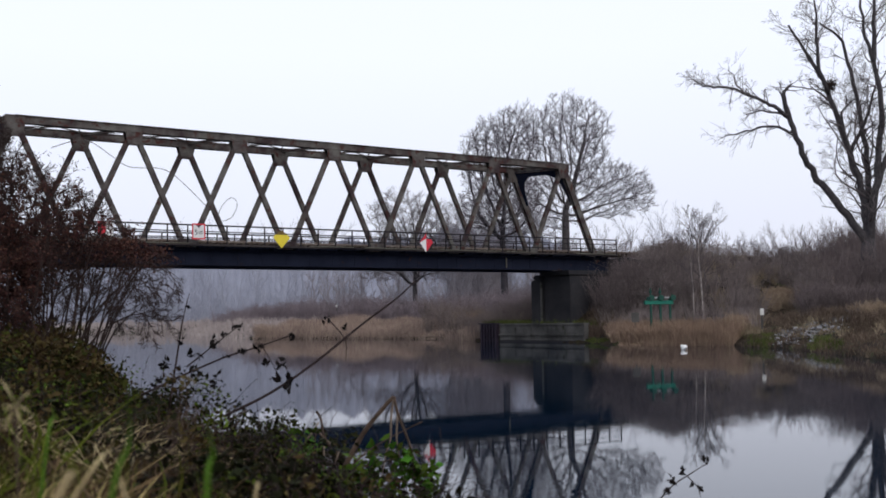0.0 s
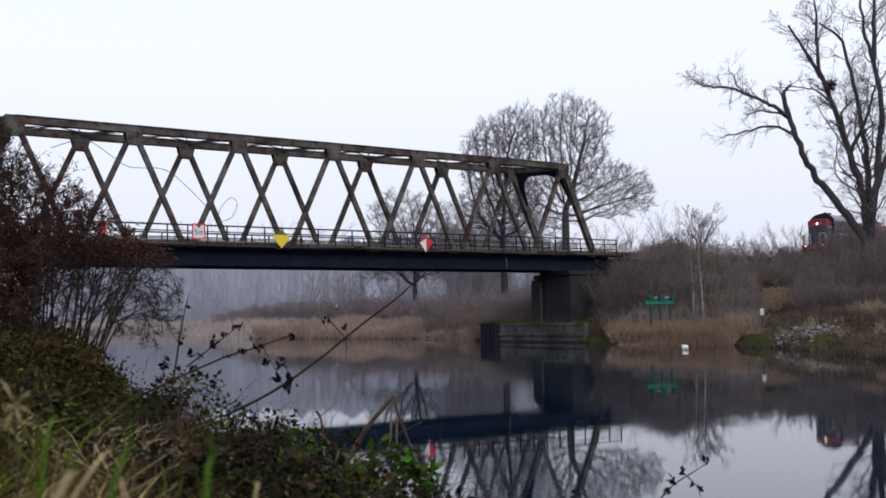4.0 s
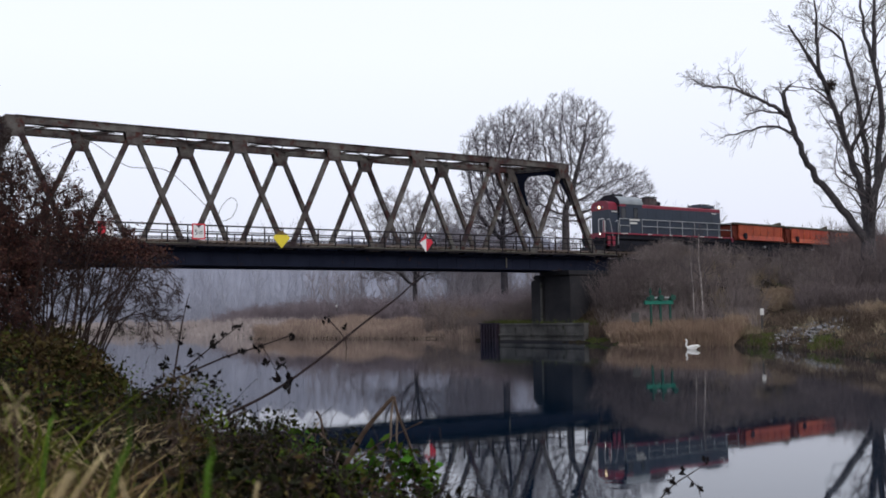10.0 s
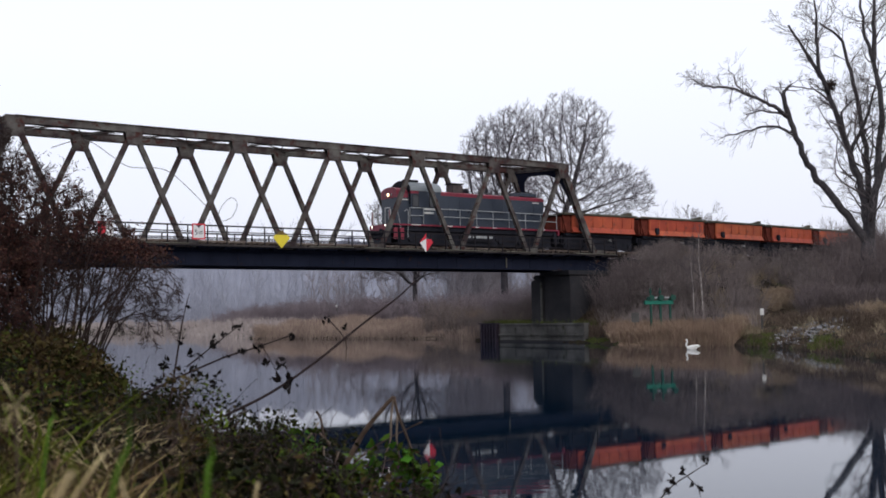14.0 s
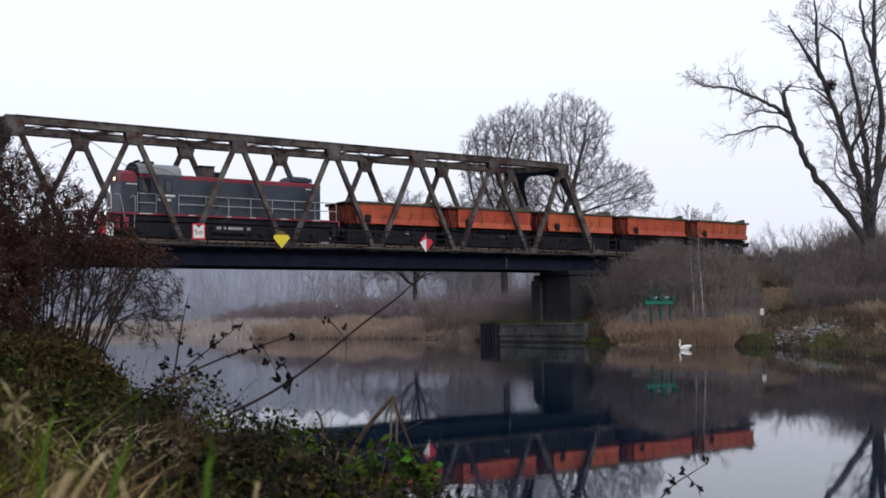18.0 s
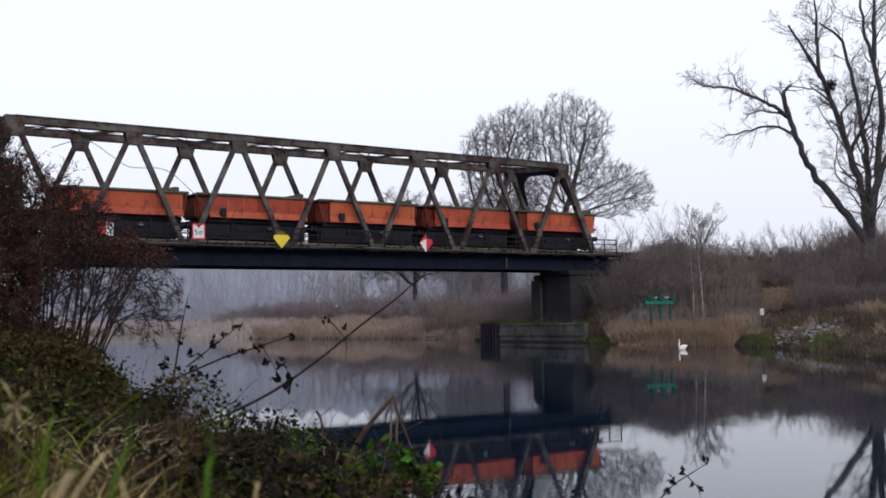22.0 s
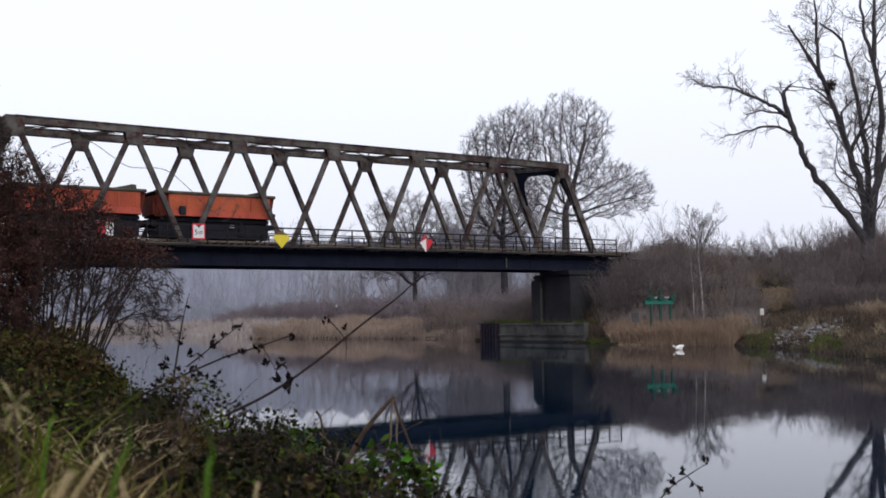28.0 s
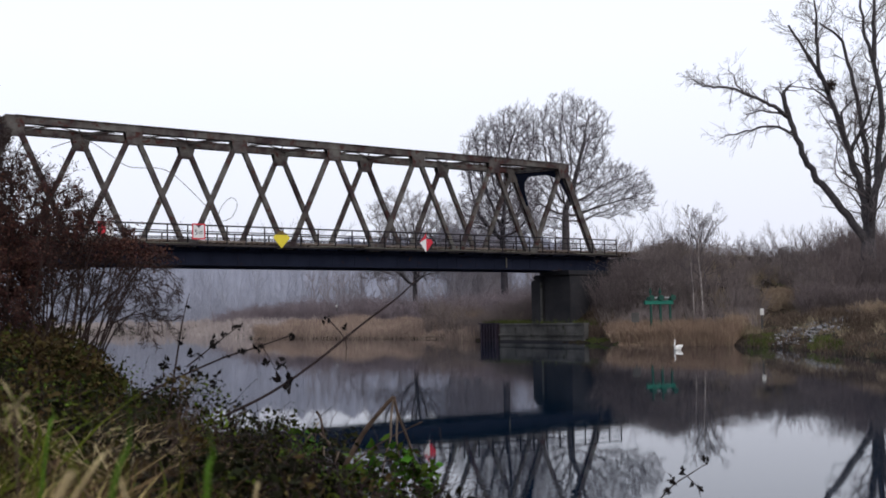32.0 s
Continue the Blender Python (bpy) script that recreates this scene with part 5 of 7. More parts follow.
def right_bank(rng):
    y = rng.uniform(60, 80)
    return 20.5 + rng.uniform(2, 16), y


shrub_mass("embankment_shrubs", 1500, on_embankment, 2.1, 51, SHRUB, "brown leafless scrub covering the railway embankment", 22, 0.014)
shrub_mass("embankment_herbs", 420, on_embankment, 1.3, 55, TAN_GRASS, "tan dead herbs among the embankment scrub", 26, 0.010)
shrub_mass("abutment_shrubs", 150, beside_abutment, 2.4, 52, SHRUB, "dark leafless scrub beside the bridge abutment", 26, 0.016)
def over_abutment(rng):
    p = BRIDGE @ Vector((rng.uniform(2.0, 6.5), rng.uniform(-4.6, -1.25), 0))
    return p.x, p.y


shrub_mass("abutment_shrubs", 55, over_abutment, 3.2, 66, RED_SHRUB, "tall brown scrub half hiding the bridge abutment", 22, 0.013)
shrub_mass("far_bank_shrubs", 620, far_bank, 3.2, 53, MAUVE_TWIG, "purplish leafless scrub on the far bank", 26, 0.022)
def track_end(rng):
    x, y, _ = track_at(rng.uniform(7.2, 14.0), rng.uniform(-3.6, -1.9))
    p = BRIDGE @ Vector((x, y, 0))
    return p.x, p.y


shrub_mass("track_shrubs", 46, track_end, 2.0, 65, SHRUB, "brown scrub beside the track at the bridge end", 24, 0.014)
shrub_mass("right_bank_shrubs", 230, right_bank, 0.95, 54, BANK_BROWN, "brown scrub on the stony bank", 24, 0.014)


def round_poplar(rng):
    p = at_view(rng.uniform(1425, 1600), 500, rng.uniform(86, 97))
    return p.x, p.y


def tan_clumps(rng):
    x, y = rng.choice(((1372, 512), (1396, 520), (1452, 515), (1478, 522), (1530, 522), (1556, 530), (1304, 556), (1420, 524)))
    p = on_ground(x + rng.gauss(0, 9), y + 30 + rng.gauss(0, 5))
    return p.x, p.y


shrub_mass("tan_herbs", 80, tan_clumps, 1.15, 58, PALE_GRASS, "clumps of bleached dead herbs on the slope", 30, 0.013)


def behind_abutment(rng):
    p = at_view(rng.uniform(752, 948), 560, rng.uniform(104, 135))
    return p.x, p.y


shrub_mass("brown_thicket", 190, behind_abutment, 2.3, 57, BROWN_SHRUB, "brown leafless thicket behind the bridge abutment", 24, 0.018)
def beyond_piles(rng):
    p = at_view(rng.uniform(838, 946), 540, rng.uniform(98, 110))
    return p.x, p.y


shrub_mass("brown_thicket", 70, beyond_piles, 1.9, 67, BROWN_SHRUB, "low dark brown thicket beyond the sheet piles", 24, 0.014)


def before_track(rng):
    u = rng.uniform(1492, 1610)
    p = at_view(u, 500, 108 + (u - 1450) * 0.07 + rng.uniform(0, 6))
    return p.x, p.y


def beside_track(rng):
    u = rng.uniform(1440, 1512)
    p = at_view(u, 500, 108 + (u - 1450) * 0.07 + rng.uniform(0, 6))
    return p.x, p.y


def at_poplar(rng):
    p = at_view(rng.uniform(1482, 1610), 500, rng.uniform(90, 96))
    return p.x, p.y


shrub_mass("poplar_undergrowth", 40, at_poplar, 6.6, 64, RED_SHRUB, "tall leafless bushes hiding the poplar's foot", 24, 0.016)
shrub_mass("poplar_undergrowth", 110, before_track, 5.6, 59, RED_SHRUB, "tall leafless bushes round the poplar", 22, 0.016)
shrub_mass("poplar_undergrowth", 30, beside_track, 3.3, 60, RED_SHRUB, "leafless bushes between the poplar and track", 22, 0.016)
shrub_mass("poplar_scrub", 200, round_poplar, 2.8, 56, RED_SHRUB, "tall leafless scrub round the foot of the poplar", 26, 0.014)


def reed_bed(name, line, depth0, depth1, count, tall, width, seed, mat, label):
    r = np.random.default_rng(seed)
    line = np.array(line, dtype=float)
    seg = np.linalg.norm(np.diff(line, axis=0), axis=1)
    at = r.uniform(0, seg.sum(), count)
    i = np.minimum(np.searchsorted(np.cumsum(seg), at), len(seg) - 1)
    k = (at - np.concatenate([[0], np.cumsum(seg)])[i]) / seg[i]
    p = line[i] + (line[i + 1] - line[i]) * k[:, None]
    d = (line[i + 1] - line[i]) / seg[i][:, None]
    out = np.stack([d[:, 1], -d[:, 0]], axis=1)
    out = np.where((out[:, 1] + 0.6 * out[:, 0] < 0)[:, None], -out, out)
    p = p + out * r.uniform(depth0, depth1, count)[:, None]
    z = np.maximum(height(p), -0.2)
    h = tall * r.uniform(0.6, 1.1, count) * (0.72 + 0.75 * ripple(p, 0.32, seed) + 0.5 * ripple(p, 0.9, seed + 7)) * (0.45 + 0.55 * r.random(count) ** 0.4)
    roots = np.column_stack([p, z])
    tips = roots + np.column_stack([r.normal(size=(count, 2)) * 0.10 * tall, h])
    v, f = blades(roots, tips, np.full(count, width), r, 0.10)
    tagged(raw(name, v, f, mat), label, "reeds", kind="stuff")


reed_bed("far_reeds", RIVER_RIGHT[4:8], -0.4, 6, 28000, 1.45, 0.042, 61, REED, "pale dry reeds along the far bank")
reed_bed("misty_reeds", RIVER_RIGHT[1:5], -1.6, 12, 26000, 1.45, 0.085, 62, FAR_REED, "reeds on the distant shore, mist put into their colour")
reed_bed("near_reeds", RIVER_RIGHT[10:13], -0.5, 3.5, 17000, 0.84, 0.022, 63, RUSSET_REED, "dry brown reeds at the foot of the embankment")


def tuft_patch(name, count, x0, x1, y0, y1, per, tall, wide, seed, mat, label, near=20.0):
    """Tufts of grass on a stretch of the far bank."""
    r = np.random.default_rng(seed)
    roots, tips = [], []
    for _ in range(count):
        p = on_ground(r.uniform(x0, x1), r.uniform(y0, y1), near)
        if ground_z(p.x, p.y) < -0.1:
            continue
        for _ in range(per):
            q = np.array([p.x + r.normal() * 0.22, p.y + r.normal() * 0.22, 0])
            q[2] = p.z - 0.05
            roots.append(q)
            tips.append(q + np.array([r.normal() * 0.35, r.normal() * 0.35, 1.0]) * tall * r.uniform(0.5, 1.2))
    v, f = blades(np.array(roots), np.array(tips), np.full(len(roots), wide), r, 0.3)
    tagged(raw(name, v, f, mat), label, "grass", kind="stuff")


tuft_patch("tan_grass", 60, 1352, 1402, 520, 552, 46, 0.9, 0.035, 111, PALE_GRASS, "bleached tan grass on the embankment slope")
tuft_patch("tan_grass", 80, 1508, 1568, 530, 564, 50, 1.0, 0.035, 112, PALE_GRASS, "bleached tan grass on the embankment slope")
tuft_patch("tan_grass", 40, 1430, 1486, 522, 548, 40, 0.9, 0.035, 121, PALE_GRASS, "bleached tan grass on the embankment slope")
tuft_patch("tan_grass", 22, 1262, 1330, 566, 596, 30, 0.4, 0.035, 122, PALE_GRASS, "bleached tan grass above the reeds")
tuft_patch("reed_clump", 110, 1086, 1200, 588, 607, 60, 1.15, 0.035, 123, RUSSET_REED, "low russet reeds at the waterline")
tuft_patch("tan_grass", 46, 806, 852, 560, 584, 46, 1.5, 0.035, 129, PALE_GRASS, "tall clump of bleached tan grass beside the reeds")
tuft_patch("reed_clump", 22, 455, 484, 592, 599, 70, 1.5, 0.05, 124, REED, "rounded clump of pale reeds on the far shore")
tuft_patch("tan_grass", 90, 1284, 1345, 550, 600, 26, 0.6, 0.03, 113, TAN_GRASS, "bleached tan grass above the water")
tuft_patch("tan_grass", 60, 1380, 1568, 560, 600, 18, 0.5, 0.03, 114, TAN_GRASS, "thin tan grass between bank stones")
tuft_patch("green_tuft", 60, 1330, 1372, 594, 618, 26, 0.35, 0.03, 115, MOSS, "fresh green grass at the waterline")
tuft_patch("green_tuft", 40, 1440, 1490, 600, 622, 26, 0.35, 0.03, 116, MOSS, "fresh green grass at the waterline")
tuft_patch("green_tuft", 24, 1045, 1074, 602, 608, 20, 0.32, 0.03, 117, MOSS, "green grass clump beside the quay")


tuft_patch("brown_herbs", 240, 1250, 1568, 598, 634, 22, 0.32, 0.03, 119, BANK_BROWN, "dead brown herbs covering the stony bank")
tuft_patch("brown_herbs", 120, 1500, 1568, 556, 606, 18, 0.4, 0.03, 120, BANK_BROWN, "dead brown herbs on the slope")


def quay_grass():
    r = np.random.default_rng(118)
    roots, tips = [], []
    for _ in range(3600):
        y = r.uniform(-5.0, 8.8)
        if y < 4.5 and r.random() < 0.88:
            continue
        p = BRIDGE @ Vector((r.uniform(-2.5, 0.2), y, 1.4))
        roots.append(np.array(p))
        tips.append(np.array(p) + np.array([r.normal() * 0.15, r.normal() * 0.15, r.uniform(0.25, 0.7)]))
    v, f = blades(np.array(roots), np.array(tips), np.full(len(roots), 0.035), r, 0.3)
    tagged(raw("quay_grass", v, f, MOSS), "yellowish grass growing on top of the quay", "grass", kind="stuff")


quay_grass()
tuft_patch("slope_scrub", 230, 1062, 1340, 536, 584, 22, 1.3, 0.03, 125, SHRUB, "brown dead scrub between reeds and embankment")
tuft_patch("slope_scrub", 60, 1046, 1100, 556, 600, 26, 1.0, 0.03, 126, BANK_BROWN, "brown dead scrub beside the quay")
tuft_patch("slope_scrub", 90, 1332, 1420, 552, 604, 22, 0.45, 0.03, 128, BANK_BROWN, "brown dead herbs above the stones")
tuft_patch("slope_scrub", 160, 1380, 1568, 524, 578, 24, 0.9, 0.03, 127, BANK_BROWN, "brown dead herbs on the embankment slope")


# ---- the near bank ----
def left_bush():
    rng = random.Random(75)
    r = np.random.default_rng(72)
    e = empty("hawthorn_bush", Matrix.Identity(4), "dense thorny bush with withered reddish leaves on the bank", "bush")
    fine = []

    def top(x, y):
        """Height of the bush's outline, falling towards the water."""
        return np.interp(np.asarray(x) * 12.5 / np.asarray(y), [-6.0, -5.16, -5.0, -4.7, -4.3, -3.97, -3.64, -3.4, -3.1], [4.95, 4.72, 4.32, 4.06, 3.92, 3.72, 3.32, 3.08, 2.88])

    def stem(pts, r0, kids, length, spread=0.75, up=0.02, first=0.25):
        line = smooth_line(pts, 3)
        n = len(line) - 1
        v, f = pipe(line, r0, 0.005, 6)
        raw("stem", v, f, BUSH_TWIG, e, True)
        for i in range(kids):
            k = (first + (1 - first) * (i + rng.random()) / kids) * n
            j = min(n - 1, int(k))
            along = (line[j + 1] - line[j]).normalized()
            side = Vector((rng.gauss(0, 1), rng.gauss(0, 0.8), rng.gauss(0, 1)))
            side = (side - along * side.dot(along)).normalized()
            a = spread * rng.uniform(0.7, 1.2)
            grow(fine, line[j].lerp(line[j + 1], k - j), along * math.cos(a) + side * math.sin(a), length * rng.uniform(0.5, 1.1), r0 * 0.35, 2, rng, 5, 0.8, up, 0.2, 0.58, 0.0030)

    for i in range(46):
        y = rng.uniform(11.4, 13.8)
        x0 = (-6.6 + 2.45 * (i / 45) ** 0.8) * y / 12.5
        x1 = x0 + (rng.gauss(0.05, 0.3) if i < 33 else rng.uniform(-0.1, 0.75))
        z0, z1 = ground_z(x0, y) - 0.1, float(top(x1, y)) - 0.65 * rng.random() ** 1.5
        mid = Vector(((x0 + x1) / 2 + rng.gauss(-0.08, 0.1), y + rng.gauss(0, 0.15), (z0 + z1) / 2))
        stem([(x0, y, z0), mid, (x1, y + rng.gauss(0, 0.3), z1)], rng.uniform(0.012, 0.024), 21 if x0 * 12.5 / y < -4.65 else 9, 0.52, first=0.06 if x0 * 12.5 / y < -4.65 else 0.45)
    # boughs that arch out over the water, with drooping twigs
    for i in range(10):
        y = rng.uniform(11.6, 13.0)
        k = y / 12.5
        x0 = rng.uniform(-4.4, -3.95)
        high = i % 2
        reach, rise = rng.uniform(0.45, 1.0), rng.uniform(2.80, 3.1) if high else rng.uniform(2.3, 2.7)
        stem([(x0 * k, y, ground_z(x0 * k, y) - 0.1), ((x0 + 0.12) * k, y, 1.95), ((x0 + 0.12 + reach * 0.55) * k, y, rise), ((x0 + reach) * k, y + 0.1, rise - rng.uniform(0.02, 0.25))], 0.013, 7, 0.40, 0.7, -0.04, 0.45)
    s = np.array(fine)
    q = s[:, 3:6]
    s = s[(q[:, 2] < top(q[:, 0], q[:, 1]) + r.exponential(0.05, len(s))) & (q[:, 0] * 12.5 / q[:, 1] < -3.02)]
    v, f = tubes(s, 3)
    tagged(raw("crown", v, f, BUSH_TWIG, e), kind="stuff")
    # withered leaves: thick along the upper half, thin on top, few on the bare lower boughs
    thin = s[s[:, 6] < 0.012]
    pick = thin[r.integers(0, len(thin), 260000)]
    c = pick[:, 0:3] + (pick[:, 3:6] - pick[:, 0:3]) * r.random((len(pick), 1)) + r.normal(size=(len(pick), 3)) * 0.02
    u = c[:, 0] * 12.5 / c[:, 1]
    z = c[:, 2]
    patch = 0.5 + 0.9 * ripple(c[:, [0, 2]], 5.0, 7)
    band = np.where(z > 3.15, np.exp(-((z - 3.15) / np.where(u < -4.2, 0.62, 0.40)) ** 2), np.exp(-((3.15 - z) / np.where(u < -4.5, 0.30, 0.19)) ** 2))
    weight = np.clip(band * np.clip(patch + 0.25, 0.1, 1.0), 0, 1) * np.where(u > -4.0, 0.55, 0.50) + np.where((u < -4.68) & (z < 3.0), 0.40 * np.clip(patch + 0.2, 0, 1), 0.0)
    keep = r.random(len(c)) < weight
    c = c[keep]
    v, f = leaves(c, r.uniform(0.009, 0.027, len(c)), r)
    tagged(raw("foliage", v, f, BUSH_LEAF, e), kind="stuff")
    for name, n, mat in (("olive_foliage", 10000, OLIVE_LEAF), ("brown_foliage", 9000, WITHERED)):
        m = 95
        y = r.uniform(9.5, 13.5, m)
        z = 1.15 + 0.95 * r.random(m)
        x = -4.6 + (2.2 - z) * 1.15 - np.abs(r.normal(size=m)) * 0.9 + r.normal(size=m) * 0.12
        q = np.column_stack([x * y / 12.5, y, z])[r.integers(0, m, n)] + r.normal(size=(n, 3)) * np.array([0.11, 0.14, 0.07])
        q = q[q[:, 2] > height(q[:, :2])]
        v, f = leaves(q, r.uniform(0.016, 0.042, len(q)), r)
        tagged(raw(name, v, f, mat, e), kind="stuff")

left_bush()


def bank_grass():
    """Grass, straw and litter on the near bank, thick and low."""
    r = np.random.default_rng(81)
    def scatter(n, x0, x1, y0, y1, least=0.15):
        p = np.column_stack([r.uniform(x0, x1, n), r.uniform(y0, y1, n)])
        z = height(p)
        k = z > least
        return np.column_stack([p[k], z[k]])
    for name, mat, n, tall, wide, lean, label in (
            ("green_grass", GRASS, 6500, 0.18, 0.008, 0.45, "green winter grass on the near bank"),
            ("dry_grass", STRAW, 3000, 0.20, 0.007, 1.1, "bleached dry grass lying on the bank"),
            ("brown_grass", BROWN_STRAW, 14000, 0.18, 0.008, 1.2, "brown dead grass lying on the near bank"),
            ("dead_litter", LITTER, 24000, 0.20, 0.010, 1.0, "dead brown stems and litter on the bank")):
        a = scatter(n // 2, -3.6, 1.4, 1.2, 6.5)
        b = scatter(n // 5, -8, 1.0, 5.0, 20)
        c = scatter(n // 6, -7, 3.0, -5, 1.2)
        c = c[np.linalg.norm(c[:, :2], axis=1) > 1.0]
        root = np.concatenate([a, b, c])
        root = root[ripple(root[:, :2], 2.6, len(name)) + 0.35 * r.normal(size=len(root)) > -0.05]
        m = len(root)
        h = tall * r.uniform(0.4, 1.3, m)
        far = np.linalg.norm(root[:, :2], axis=1)
        tip = root + np.column_stack([r.normal(size=(m, 2)) * lean * h[:, None] * 0.7, h])
        v, f = blades(root, tip, wide * r.uniform(0.6, 1.4, m) * np.clip(far / 6, 0.8, 2.0), r)
        tagged(raw(name, v, f, mat), label, "grass", kind="stuff")


bank_grass()


def bramble_thicket():
    rng = random.Random(91)
    r = np.random.default_rng(91)
    segs, spots = [], []
    for i in range(420):
        y = rng.uniform(4.5, 15)
        edge = np.interp(y, [4.5, 9.5, 16], [0.25, -0.3, -2.9])
        x = edge - abs(rng.gauss(0, 1.1))
        z = ground_z(x, y)
        if z < 0.05:
            continue
        a = rng.uniform(0, 6.283)
        way = Vector((math.cos(a) * 0.8, math.sin(a) * 0.8, 1))
        s0 = len(segs)
        grow(segs, (x, y, z - 0.03), way, rng.uniform(0.35, 0.8), 0.006, 1, rng, 4, 0.7, -0.06, 0.2, 0.6, 0.0022)
        spots += segs[s0:]
    for i in range(1150):
        y = 4.4 + 8.7 * rng.random() ** 0.9
        x = float(np.interp(y, [2.6, 6, 13], [-0.45, -0.5, -1.9])) - rng.random() ** 1.2 * (0.8 + 0.42 * y)
        z = ground_z(x, y)
        if z < 0.1:
            continue
        a = rng.uniform(0, 6.283)
        s0 = len(segs)
        grow(segs, (x, y, z - 0.03), (math.cos(a) * 0.7, math.sin(a) * 0.7, 1), rng.uniform(0.18, 0.42), 0.004, 1, rng, 4, 0.7, -0.08, 0.25, 0.6, 0.0018)
        if rng.random() < 0.75:
            spots += segs[s0:]
    e = empty("bramble_thicket", Matrix.Identity(4), "tangled brambles with dark and green leaves at the water's edge", "brambles", kind="stuff")
    v, f = tubes(segs)
    raw("canes", v, f, CANE, e)
    s = np.array(spots)
    # leaves gathered in clumps with dark gaps between them
    rows = {"dark_leaves": [], "green_leaves": [], "brown_leaves": []}
    for k in s[r.integers(0, len(s), 1700)]:
        kind = ("dark_leaves", "green_leaves", "brown_leaves")[int(r.choice(3, p=(0.54, 0.20, 0.26)))]
        n = int(r.integers(10, 34))
        near = min(1.0, k[4] / 8.0)
        rows[kind].append(k[3:6] + r.normal(size=(n, 3)) * np.array([0.075, 0.09, 0.06]) * near - np.array([0, 0, 0.03]))
    for name, mat, lo, hi in (("dark_leaves", BRAMBLE_LEAF, 0.020, 0.046), ("green_leaves", GREEN_LEAF, 0.013, 0.032), ("brown_leaves", WITHERED, 0.012, 0.034)):
        c = np.concatenate(rows[name])
        v, f = leaves(c, r.uniform(lo, hi, len(c)), r, 0.3)
        raw(name, v, f, mat, e)

bramble_thicket()


def long_canes():
    """The arching canes that stand out before the water."""
    rng = random.Random(95)
    r = np.random.default_rng(95)
    def one(corners, depth, r0, r1, knots, label, leaf=0.03, mat=CANE):
        depth, r0, r1, leaf = depth * 1.3, r0 * 1.3, r1 * 1.3, leaf * 1.3
        pts = [at_view(x, y, depth + i * 0.05) for i, (x, y) in enumerate(corners)]
        e = empty("bramble_cane", Matrix.Identity(4), label, "bramble")
        v, f = pipe(smooth_line(pts), r0, r1, 5)
        raw("stem", v, f, mat, e, True)
        cs = []
        for x, y, n in knots:
            p = at_view(x, y, depth)
            for _ in range(n + 1):
                cs.append(np.array(p) + r.normal(size=3) * 0.018)
        if cs:
            v, f = leaves(np.array(cs), r.uniform(leaf * 0.6, leaf * 1.1, len(cs)), r)
            raw("leaves", v, f, CANE_LEAF, e)
        return e
    one([(395, 738), (480, 695), (560, 640), (640, 575), (700, 530), (735, 498)], 6.5, 0.010, 0.005, [(490, 672, 5), (503, 648, 3), (512, 680, 4), (520, 685, 2)], "long bare bramble cane arching over the water")
    one([(250, 700), (330, 662), (400, 632), (455, 615), (520, 592)], 7.0, 0.009, 0.004, [(345, 660, 2), (378, 608, 4), (430, 625, 3), (457, 612, 3), (515, 594, 3), (385, 675, 4), (402, 630, 1), (340, 658, 3), (382, 660, 2)], "thin bramble cane with a few withered leaves")
    one([(300, 720), (318, 600), (325, 560), (335, 520)], 7.5, 0.008, 0.003, [(320, 606, 4), (296, 640, 4), (290, 646, 5), (342, 624, 3), (282, 672, 5), (278, 684, 4), (332, 540, 1), (376, 682, 5)], "upright bramble shoot with sparse leaves")
    one([(330, 650), (380, 610), (425, 575)], 7.2, 0.006, 0.003, [(374, 612, 5), (382, 606, 3), (415, 583, 3), (423, 577, 3), (352, 632, 3), (400, 594, 1)], "short bramble shoot with withered leaves")
    one([(455, 600), (480, 640), (505, 690)], 6.6, 0.003, 0.002, [(470, 642, 4), (495, 645, 4), (508, 668, 4), (513, 690, 3)], "hanging bramble tip with curled leaves")
    one([(575, 560), (610, 600), (612, 640)], 6.8, 0.004, 0.002, [(576, 560, 3), (612, 578, 2)], "thin withered bramble tip")
    one([(1150, 905), (1188, 862), (1220, 840), (1252, 820)], 6.0, 0.005, 0.0025, [(1190, 852, 6), (1206, 836, 4), (1180, 870, 5), (1225, 858, 3), (1250, 818, 2)], "bramble tip rising from below the bank", 0.024)
    one([(1215, 842), (1234, 862), (1240, 880)], 6.0, 0.003, 0.002, [(1236, 862, 2)], "bramble side shoot over the water")
    # faint thin tendrils high before the sky
    one([(90, 262), (150, 248), (200, 278), (230, 296), (290, 300), (330, 330), (365, 365), (385, 380)], 9.0, 0.0035, 0.003, [], "thin curling dry tendril before the sky", mat=TENDRIL)
    one([(385, 382), (395, 362), (410, 350), (420, 362), (410, 385), (392, 392)], 9.0, 0.003, 0.0025, [], "thin looped dry tendril before the sky", mat=TENDRIL)


long_canes()


